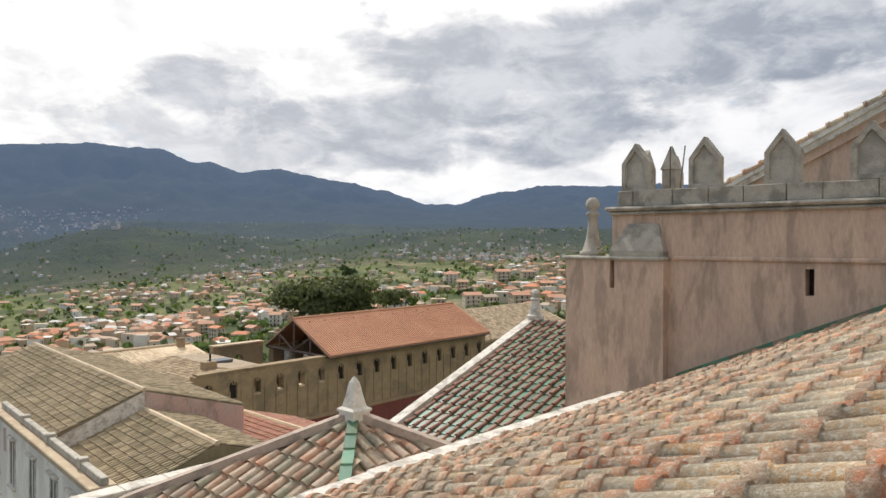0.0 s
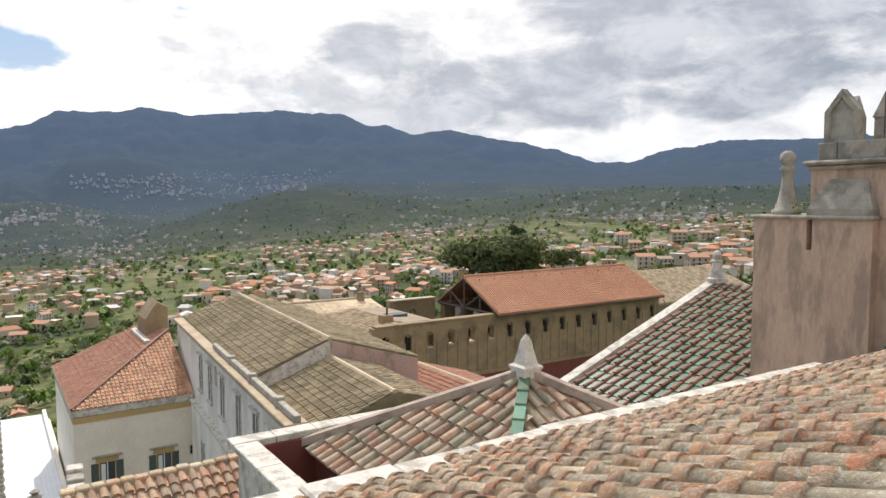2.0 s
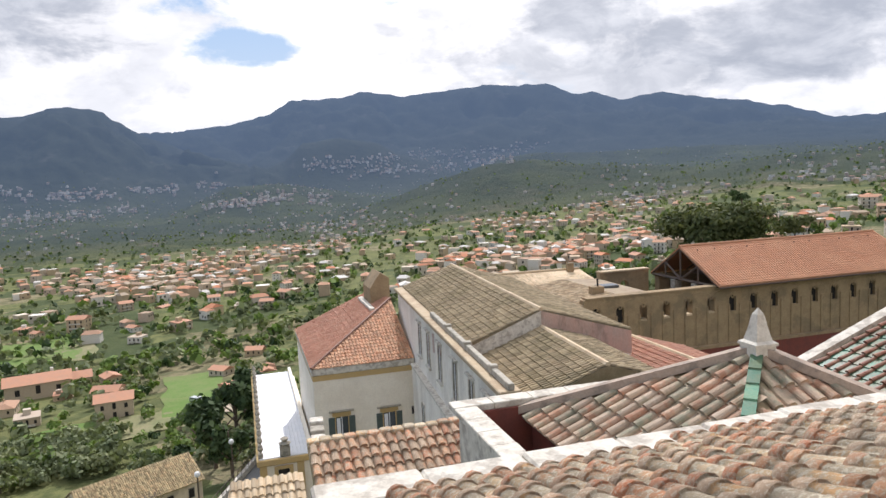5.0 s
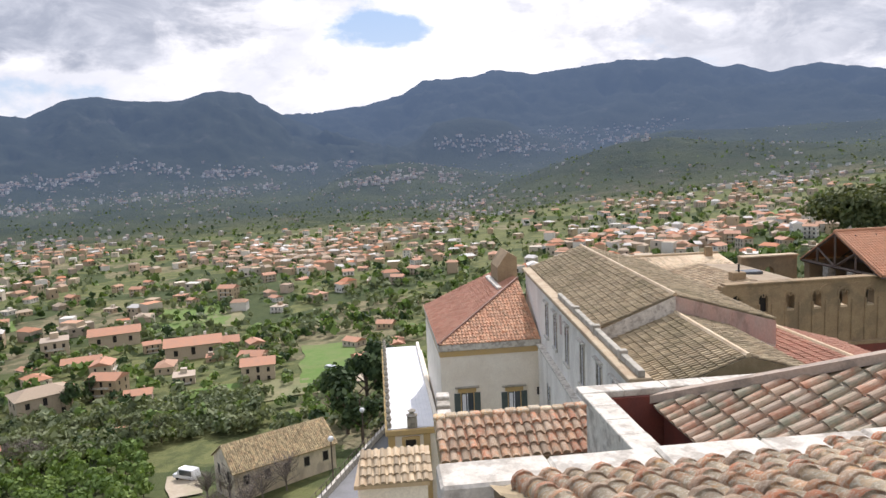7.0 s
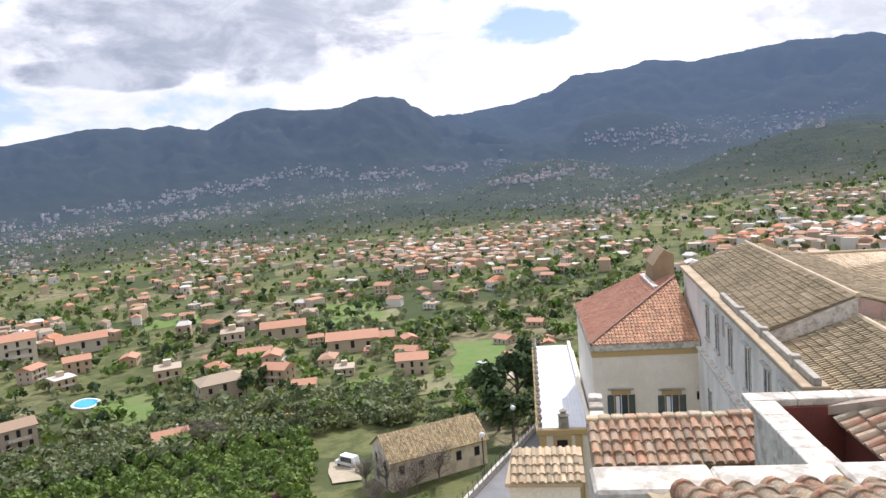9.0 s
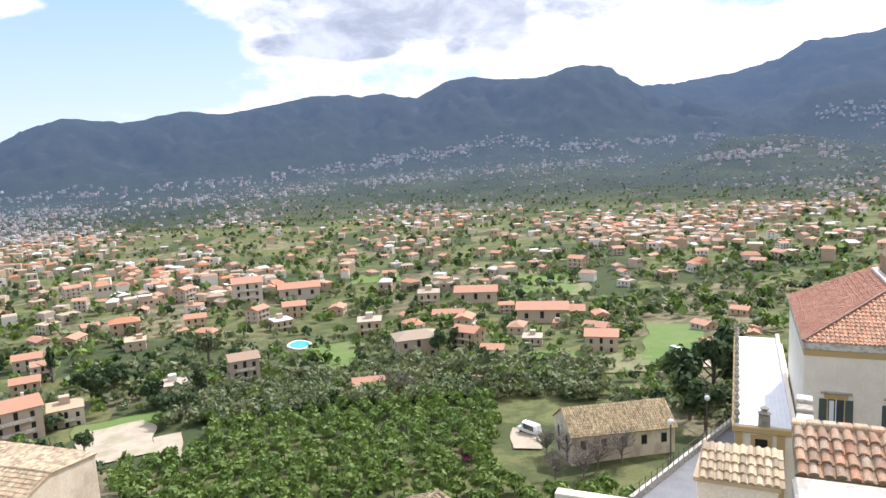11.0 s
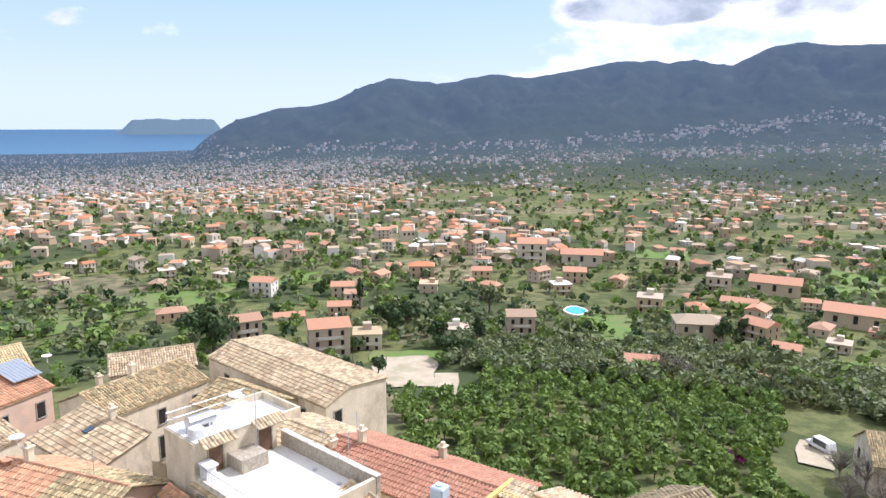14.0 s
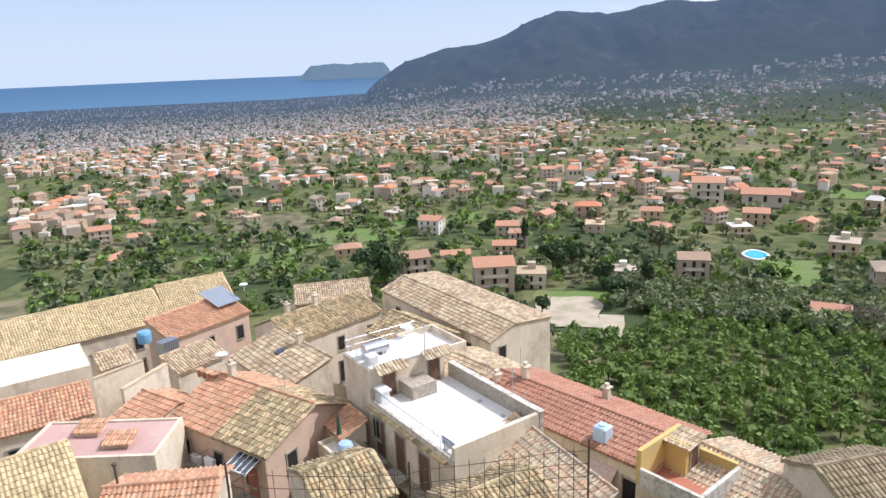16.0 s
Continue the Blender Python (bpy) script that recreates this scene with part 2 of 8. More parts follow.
def prism(bm, base, rise):
    """The polygon base, pushed along the vector rise."""
    rise = Vector(rise)
    a = [bm.verts.new(p) for p in base]
    b = [bm.verts.new(Vector(p) + rise) for p in base]
    k = len(a)
    bm.faces.new(a[::-1]), bm.faces.new(b)
    for i in range(k):
        bm.faces.new((a[i], a[(i + 1) % k], b[(i + 1) % k], b[i]))
    bmesh.ops.recalc_face_normals(bm, faces=bm.faces)
    return bm


def lathe(bm, centre, profile, sides=12, square=False):
    """A turned (or square) body from (radius, height) pairs."""
    n = 4 if square else sides
    rings = []
    for r, h in profile:
        rings.append([bm.verts.new((centre[0] + r * math.cos(2 * math.pi * (i + 0.5) / n), centre[1] + r * math.sin(2 * math.pi * (i + 0.5) / n), centre[2] + h)) for i in range(n)])
    for a, b in zip(rings, rings[1:]):
        for i in range(n):
            bm.faces.new((a[i], a[(i + 1) % n], b[(i + 1) % n], b[i]))
    bm.faces.new(rings[0][::-1]), bm.faces.new(rings[-1])
    return bm


def tube(bm, a, b, r=0.03, sides=6):
    """A round bar from a to b."""
    a, b = Vector(a), Vector(b)
    q = (b - a).to_track_quat("Z", "Y").to_matrix()
    ring = [q @ Vector((r * math.cos(2 * math.pi * i / sides), r * math.sin(2 * math.pi * i / sides), 0)) for i in range(sides)]
    lo, hi = [bm.verts.new(a + p) for p in ring], [bm.verts.new(b + p) for p in ring]
    for i in range(sides):
        bm.faces.new((lo[i], lo[(i + 1) % sides], hi[(i + 1) % sides], hi[i]))
    bm.faces.new(lo[::-1]), bm.faces.new(hi)
    return bm


def mesh_of(name, bm, mat):
    me = bpy.data.meshes.new(name)
    bm.to_mesh(me)
    bm.free()
    for m in (mat if isinstance(mat, (list, tuple)) else [mat]):
        me.materials.append(m)
    return me


def thing(name, label, category, base=(0, 0, 0), space=AB, group="", kind=""):
    """An Empty at its base, turned as its space is."""
    ob = new(name)
    ob.empty_display_size = 0.2
    ob.matrix_world = space @ Matrix.Translation(base)
    ob.matrix_basis = space @ Matrix.Translation(base)
    SPACE[ob] = (space, Vector(base))
    return tagged(ob, label, category, group, kind)


SPACE = {}


def part(name, bm, mat, parent, label="", kind=""):
    """One mesh under a thing or under a part; bm is in the coordinates of the thing's space."""
    space, base = SPACE[parent]
    if isinstance(bm, bpy.types.Mesh):
        me = bm
    else:
        bm.transform(Matrix.Translation(-base))
        me = mesh_of(name, bm, mat)
    ob = new(name, me)
    ob.parent = parent
    SPACE[ob] = (space, base)
    return tagged(ob, label, kind=kind)


def solid(name, bm, mat, label, category="", space=AB, kind="", group=""):
    """A thing that is one mesh."""
    c = sum((v.co for v in bm.verts), Vector()) / max(1, len(bm.verts))
    base = Vector((c.x, c.y, min(v.co.z for v in bm.verts)))
    bm.transform(Matrix.Translation(-base))
    ob = new(name, mesh_of(name, bm, mat))
    ob.matrix_basis = space @ Matrix.Translation(base)
    SPACE[ob] = (space, base)
    return tagged(ob, label, category, group, kind)


def bmn():
    return bmesh.new()


def rows_mesh(name, mats, origin, across, down, pitch, length, radius, rng, limit=None, step=0.03, sides=5, pan=None, jitter=0.012, base=(0, 0, 0)):
    """Rows of half-round cover tiles on a slope: origin at the top corner, across along the ridge, down along the fall.
    limit(a, d) tells whether the slope reaches there, a and d in metres. pan: a second material index for flat tiles between the rows."""
    origin, across, down = Vector(origin) - Vector(base), Vector(across), Vector(down)
    wide, long = across.length, down.length
    ax, dn = across / wide, down / long
    up_ = ax.cross(dn)
    if up_.z < 0:
        up_ = -up_
    vs, fs, mi = [], [], []
    for i in range(int(wide / pitch) + 1):
        a0 = (i + 0.5) * pitch
        for j in range(int(long / length) + 1):
            d0 = j * length
            if a0 > wide or d0 > long - 0.05 or (limit and not limit(a0, d0 + length / 2)):
                continue
            d1 = min(d0 + length * 1.12, long + 0.04)
            a = a0 + rng.uniform(-jitter, jitter)
            lift0, lift1 = rng.uniform(0, step * 0.3), step * rng.uniform(0.7, 1.5)
            sk = rng.uniform(-jitter, jitter)
            k = len(vs)
            for d, r, lift, sh in ((d0, radius * 0.82, lift0, 0), (d1, radius, lift1, sk)):
                for s in range(sides + 1):
                    w = math.pi * s / sides
                    vs.append(tuple(origin + ax * (a + sh + r * math.cos(w)) + dn * d + up_ * (r * 0.9 * math.sin(w) + lift)))
            for s in range(sides):
                fs.append((k + s, k + s + 1, k + sides + 2 + s, k + sides + 1 + s)), mi.append(0)
            fs.append(tuple(range(k + sides + 1, k + 2 * sides + 2))), mi.append(0)
            if pan is not None:
                k = len(vs)
                hw = pitch * 0.5
                vs += [tuple(origin + ax * (a0 + hw + x) + dn * d + up_ * h) for x, d, h in ((-hw, d0, 0.012), (hw, d0, 0.012), (hw, d1, 0.04), (-hw, d1, 0.04))]
                vs += [tuple(origin + ax * (a0 + hw + x) + dn * d1 + up_ * 0.012) for x in (-hw, hw)]
                fs += [(k, k + 1, k + 2, k + 3), (k + 3, k + 2, k + 5, k + 4)]
                mi += [pan, pan]
    me = bpy.data.meshes.new(name)
    me.from_pydata(vs, [], fs)
    me.update()
    for m in (mats if isinstance(mats, (list, tuple)) else [mats]):
        me.materials.append(m)
    if pan is not None:
        me.polygons.foreach_set("material_index", mi)
    return me


def slope(bm, corners, thick=0.12):
    """A roof board under the tiles: its top corners, pushed down by its thickness."""
    return prism(bm, corners, (0, 0, -thick))

# ---------------------------------------------------------------- ground, sea and mountains
RANGES = (60, 110, 200, 400, 800, 1500, 2400, 3300)
# degrees of rise seen at each range, for directions turned to the left by TURNS
TURNS = (-60, -15, 5, 25, 45, 60, 80, 100, 120, 150)
RISE = ((-24, -16, -8.2, -3.8, -1.8, 0.2, 0.9, 1.4),
        (-24, -16, -8.6, -4.2, -2.0, 0.0, 0.9, 1.5),
        (-28, -18, -10.5, -5.4, -2.6, 0.2, 1.3, 1.8),
        (-33, -22, -13.5, -7.6, -4.3, -1.9, 0.0, 1.0),
        (-36, -24, -15.5, -8.8, -5.6, -3.3, -1.4, 0.6),
        (-37, -25, -16.5, -9.4, -5.8, -3.0, -0.8, 0.5),
        (-37, -25.5, -17.0, -9.6, -5.8, -3.2, -1.6, -0.7),
        (-36, -25, -17.0, -9.6, -5.9, -3.8, -2.5, -1.7),
        (-35, -25, -16.5, -9.5, -5.9, -4.2, -3.3, -2.3),
        (-35, -25, -16.5, -9.5, -5.9, -4.2, -3.3, -2.1))
CREST_TURN = (-60, -14, -9, -6.8, -3.9, -1, 1.4, 4.6, 9.7, 13.2, 16.4, 18.6, 20, 22.2, 26.8, 31.4, 34.1, 37.1, 38.5, 42.7, 44.4, 48.3, 53)
CREST = (5.0, 4.3, 4.5, 4.25, 3.9, 3.0, 3.05, 4.04, 5.05, 5.67, 5.37, 6.08, 5.97, 6.88, 7.08, 6.69, 6.5, 7.0, 6.6, 6.34, 5.4, 4.6, 3.9)
NEAR_TURN = (45, 49, 53.6, 55.7, 56.5, 60, 61.8, 65.4, 67.7, 69.5, 71.9, 74.6, 76.4, 77.7, 80, 83.1, 87, 90.3, 93.5, 94.5, 98.4, 100.5, 102.3, 104, 107, 110.4, 112.9, 114)
NEAR = (1.0, 2.2, 3.9, 5.1, 5.9, 5.96, 5.37, 5.23, 5.7, 5.48, 4.29, 4.72, 4.43, 4.79, 4.69, 4.22, 3.56, 3.86, 3.23, 3.16, 3.5, 2.8, 2.0, 1.4, 1.2, 0.25, -1.2, -2.4)
# hills in front of the mountains: distance, depth, directions, and the rise of the crest there
HILLS = ((1500, 230, (-30, -14, -6.1, -1.4, 4.6, 9.8, 14.2, 19.7, 23.4, 27.2, 30, 33.7, 37.3, 41), (0.9, 1.0, 1.05, 1.05, 0.6, 0.0, 0.2, 0.55, 1.05, 0.75, 0.05, -1.0, -2.2, -3.4)),
         (1950, 260, (31, 34, 37.3, 39.4, 44, 48, 50.8, 54), (-2.0, -1.6, -1.2, -0.7, 0.15, -0.1, -1.4, -2.6)),
         (2900, 300, (29, 31.7, 34.4, 36.1, 39.1, 42.1, 43.4, 46), (0.4, 1.2, 1.96, 3.0, 3.47, 3.1, 1.86, 0.8)),
         (2350, 200, (2, 6, 10, 15, 19, 23, 27), (0.8, 1.3, 1.6, 1.5, 1.5, 1.7, 1.2)))


@functools.lru_cache(maxsize=None)
def lie(turn):
    """What stands in one direction: the rises, the crests and the hills."""
    return ([float(np.interp(turn, TURNS, [row[i] for row in RISE])) for i in range(len(RANGES))], float(np.interp(turn, CREST_TURN, CREST)), float(np.interp(turn, NEAR_TURN, NEAR)),
            [(rc, w, rc * math.tan(radians(float(np.interp(turn, ts, es))))) for rc, w, ts, es in HILLS if ts[0] < turn < ts[-1]])


LOG_RANGES = [math.log(q) for q in RANGES]


def smooth(a, b, x):
    x = min(1.0, max(0.0, (x - a) / (b - a)))
    return x * x * (3 - 2 * x)


def ground_height(turn, r):
    """The height of the land, in the eye's own level, r metres away in a direction."""
    rise, crest, near_crest, hills = lie(round(turn, 2))
    lr = math.log(max(r, 30.0))
    el = float(np.interp(lr, LOG_RANGES, rise))
    x, y = -math.sin(radians(turn)) * r, math.cos(radians(turn)) * r
    roll = noise.fractal(Vector((x, y, 0)) / 260.0, 1.0, 2.0, 4) * 5.0 * smooth(250, 900, r) * (1 - 0.75 * smooth(95, 112, turn))
    z = r * math.tan(radians(el)) + roll
    if r < 1100:
        return z
    rough = noise.fractal(Vector((x, y, 3.0)) / 420.0, 0.9, 2.1, 7)
    gully = abs(noise.fractal(Vector((x, y, 9.0)) / 330.0, 0.7, 2.0, 6))
    for rc, w, top in hills:
        if top > z:
            g = math.exp(-((r - rc) / w) ** 2)
            z += (top - z) * g + (rough * 8 - gully * 16) * g * (1 - g * 0.6)
    far = smooth(2750, 4250, r)
    jag = noise.fractal(Vector((x, y, 5.0)) / 85.0, 0.8, 2.0, 3) * 7
    if turn < 60:
        top = 4300 * math.tan(radians(crest)) + jag
        back = 1 - 0.5 * smooth(4350, 4900, r)
        z = z + (top * back - z) * far ** 1.15 + (rough * 60 - gully * 125) * far * (1 - smooth(3700, 4230, r) * 0.9)
    if 44 < turn < 114:
        top = 3350 * math.tan(radians(near_crest)) + jag * 0.8
        up_ = smooth(2150, 3300, r)
        body = z + (top - z) * up_ ** 1.1 + (rough * 50 - gully * 110) * up_ * (1 - smooth(2900, 3310, r) * 0.9)
        if r > 3350:
            body = top + (r - 3350) * -0.25
        if r > 2150:
            z = max(z, body) if turn < 60 else body
    if turn > 112 and r > 3300:
        z = min(z, SEA_NEAR - 6)
    return z


SEA_R, SEA_NEAR = 3300.0, 3300 * math.tan(radians(-2.15))


EDGE = 950.0       # beyond this the land is a distant backdrop


def ground_mesh(name, r0, r1, rings):
    turns = [-60 + 0.3 * i for i in range(int(210 / 0.3) + 1)] + [150 + 5 * i for i in range(1, 30)]
    rs = [r0 * (r1 / r0) ** (i / rings) for i in range(rings + 1)]
    vs, fs = [], []
    n = len(rs)
    for a in turns:
        t = max(-60, a if a <= 150 else 150 - (a - 150))
        for r in rs:
            vs.append((-math.sin(radians(a)) * r, math.cos(radians(a)) * r, ground_height(t, r)))
    k = len(turns)
    for i in range(k):
        for j in range(n - 1):
            a, b = i * n, ((i + 1) % k) * n
            fs.append((a + j, b + j, b + j + 1, a + j + 1))
    me = bpy.data.meshes.new(name)
    me.from_pydata(vs, [], fs)
    me.update()
    me.polygons.foreach_set("use_smooth", [True] * len(me.polygons))
    return me


def ground_material(far=False):
    m = bpy.data.materials.new("distant mountains" if far else "valley land")
    m.use_nodes = True
    n = Nodes(m.node_tree)
    pos = n.add("ShaderNodeNewGeometry").outputs["Position"]
    dist = n.vmath("LENGTH", pos)
    field = n.add("ShaderNodeTexVoronoi", {"Vector": n.vmath("ADD", pos, n.vmath("MULTIPLY", n.add("ShaderNodeTexNoise", {"Vector": pos, "Scale": 0.02}).outputs["Color"], (30, 30, 0))), "Scale": 0.022})
    pick = n.add("ShaderNodeSeparateColor", {0: field.outputs["Color"]})
    grass = n.mix(n.noise(pos, 0.5, 6.0, 0.7), (0.10, 0.12, 0.042), (0.21, 0.205, 0.09))
    grass = n.mix(n.step(pick.outputs[0], 0.55, 0.65), grass, n.mix(n.noise(pos, 0.8, 5.0), (0.05, 0.075, 0.028), (0.10, 0.11, 0.05)))
    grass = n.mix(n.math("MULTIPLY", n.step(pick.outputs[1], 0.78, 0.82), 0.7), grass, (0.27, 0.22, 0.14))
    scrub = n.step(n.noise(pos, 0.11, 8.0, 0.72), 0.44, 0.56)
    grass = n.mix(n.math("MULTIPLY", scrub, 0.6), grass, (0.05, 0.07, 0.03))
    hill = n.mix(n.noise(pos, 0.016, 9.0, 0.7), (0.028, 0.042, 0.024), (0.07, 0.078, 0.042))
    speck = n.step(n.noise(pos, 0.06, 9.0, 0.8), 0.46, 0.56)
    hill = n.mix(n.math("MULTIPLY", speck, 0.6), hill, (0.03, 0.05, 0.03))
    rock = n.math("MULTIPLY", n.step(n.noise(pos, 0.008, 9.0, 0.72), 0.56, 0.68), 0.45)
    # dark woods and rock; the deep tone also stands in for cloud shade
    mount = n.mix(rock, n.mix(n.noise(pos, 0.011, 8.0, 0.7), (0.012, 0.022, 0.018), (0.06, 0.072, 0.045)), (0.15, 0.145, 0.125))
    col = n.mix(n.step(dist, 800, 1400), grass, hill)
    lawn = n.math("MULTIPLY", n.step(n.noise(pos, 0.006, 6.0, 0.6), 0.47, 0.60), 0.75)
    col = n.mix(n.math("MULTIPLY", lawn, n.step(dist, 1000, 1400)), col, n.mix(n.noise(pos, 0.05, 6.0, 0.7), (0.05, 0.07, 0.03), (0.10, 0.11, 0.055)))
    col = n.mix(n.step(dist, 1950, 2700), col, mount)
    b = n.add("ShaderNodeBump", {"Strength": 0.8 if far else 0.6, "Distance": 14.0 if far else 1.0, "Height": n.noise(pos, 0.03 if far else 0.35, 9.0, 0.75)})
    s = n.add("ShaderNodeBsdfPrincipled", {"Base Color": col, "Roughness": 0.95, "Specular IOR Level": 0.1, "Normal": b})
    # far land takes painted haze, a bluish self-glow
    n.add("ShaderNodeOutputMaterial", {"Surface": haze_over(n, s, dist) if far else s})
    return m


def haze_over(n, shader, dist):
    """Haze painted into the distant backdrop: blue emission mixed in, more with distance."""
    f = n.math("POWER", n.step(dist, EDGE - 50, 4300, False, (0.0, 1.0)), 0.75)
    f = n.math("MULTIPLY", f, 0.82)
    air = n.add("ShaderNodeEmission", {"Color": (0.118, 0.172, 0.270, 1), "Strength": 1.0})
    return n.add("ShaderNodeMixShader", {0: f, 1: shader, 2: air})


ground = tagged(new("ground", ground_mesh("ground", 8.0, EDGE, 150)), "green valley floor with fields, scrub and low hills", kind="structure")
ground.data.materials.append(ground_material())
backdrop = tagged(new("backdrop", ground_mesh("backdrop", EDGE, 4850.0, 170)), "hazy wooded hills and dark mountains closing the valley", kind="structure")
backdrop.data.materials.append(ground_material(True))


def sea():
    bm = bmn()
    n, rings = 90, 8
    grid = []
    for i in range(n + 1):
        a = radians(100 + 70 * i / n)
        row = []
        for j in range(rings + 1):
            r = SEA_R - 350 + (4930 - SEA_R + 350) * j / rings
            el = -2.35 + (-0.55 + 2.35) * (r - SEA_R) / (4930 - SEA_R)
            row.append(bm.verts.new((-math.sin(a) * r, math.cos(a) * r, r * math.tan(radians(el)))))
        grid.append(row)
    for a, b in zip(grid, grid[1:]):
        for j in range(rings):
            bm.faces.new((a[j], b[j], b[j + 1], a[j + 1]))
    m = bpy.data.materials.new("sea water")
    m.use_nodes = True
    k = Nodes(m.node_tree)
    pos = k.add("ShaderNodeNewGeometry").outputs["Position"]
    dist = k.vmath("LENGTH", pos)
    col = k.mix(k.step(dist, 3300, 4900), (0.04, 0.12, 0.21), (0.025, 0.085, 0.17))
    s = k.add("ShaderNodeBsdfPrincipled", {"Base Color": col, "Roughness": 0.45, "Normal": k.add("ShaderNodeBump", {"Strength": 0.3, "Distance": 2.0, "Height": k.noise(pos, 0.05, 4.0)})})
    k.add("ShaderNodeOutputMaterial", {"Surface": s})
    ob = new("sea", mesh_of("sea", bm, m))
    return tagged(ob, "calm blue sea beyond the coastal city", "sea", kind="structure")


sea()


def headland():
    """The far cape across the bay."""
    bm = bmn()
    n = 60
    rows = []
    for i in range(n + 1):
        a = 111.3 + 7.8 * i / n
        t = i / n
        el = -0.75 + 0.98 * smooth(0.0, 0.12, t) * smooth(1.0, 0.8, t) + 0.12 * noise.fractal(Vector((a * 0.9, 0, 0)), 1.0, 2.0, 4) * smooth(0, 0.2, t) * smooth(1, 0.85, t)
        rows.append([bm.verts.new((-math.sin(radians(a)) * r, math.cos(radians(a)) * r, r * math.tan(radians(e)))) for r, e in ((4560, -1.1), (4700, max(-1.0, el)), (4840, -1.1))])
    for p, q in zip(rows, rows[1:]):
        for j in range(2):
            bm.faces.new((p[j], q[j], q[j + 1], p[j + 1]))
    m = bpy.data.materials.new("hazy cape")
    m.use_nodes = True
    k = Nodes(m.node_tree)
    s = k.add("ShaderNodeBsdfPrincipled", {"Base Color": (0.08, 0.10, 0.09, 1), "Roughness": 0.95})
    # haze painted on the cape: three quarters blue emission, one quarter surface
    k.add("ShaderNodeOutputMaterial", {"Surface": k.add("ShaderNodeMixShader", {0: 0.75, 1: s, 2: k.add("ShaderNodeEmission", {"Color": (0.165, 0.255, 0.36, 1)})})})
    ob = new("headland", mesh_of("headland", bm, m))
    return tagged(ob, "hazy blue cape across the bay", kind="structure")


headland()

# ---------------------------------------------------------------- the church roof, its coping and the tower
rng = random.Random(7)
ROOF_V, ROOF_Z, FALL = 6.45, -3.12, 0.36      # eave line of the tiled roof and its slope
TOWER_U = 14.31


def fall_at(u):
    """The roof is a little warped: steeper where it meets the tower."""
    return FALL + 0.09 * min(1.0, max(0.0, (u - 4.0) / 10.0))


def roof_z(u, v):
    return ROOF_Z + fall_at(u) * (ROOF_V - v)




def cover_tile(radius=0.098, length=0.60, sides=8, seed=0):
    """One barrel tile with a wide lip at its lower end, lying along y; its lower end is at +y."""
    r = random.Random(seed)
    bm = bmn()
    rings = []
    for y, k, lift in ((0.0, 0.88, 0.0), (length * 0.80, 1.0, 0.018), (length * 0.805, 1.21, 0.018), (length * 0.985, 1.23, 0.022), (length, 1.18, 0.022), (length, 0.8, 0.015)):
        rings.append([bm.verts.new((radius * k * math.cos(w) * r.uniform(0.97, 1.03), y + r.uniform(-0.006, 0.006) * (0 < y), lift + radius * k * math.sin(w) * r.uniform(0.98, 1.02) + 0.012)) for w in (math.pi * (-0.12 + 1.24 * q / sides) for q in range(sides + 1))])
    for a, b in zip(rings, rings[1:]):
        for s in range(sides):
            bm.faces.new((a[s], b[s], b[s + 1], a[s + 1]))
    for f in bm.faces:
        y = f.calc_center_median().y
        f.smooth = not (0.798 < y / length < 0.809 or y > length * 0.988)
        f.material_index = 1 if y > length * 0.801 else 0
    me = mesh_of("barrel_tile", bm, [TERRACOTTA, COLLAR])
    return me


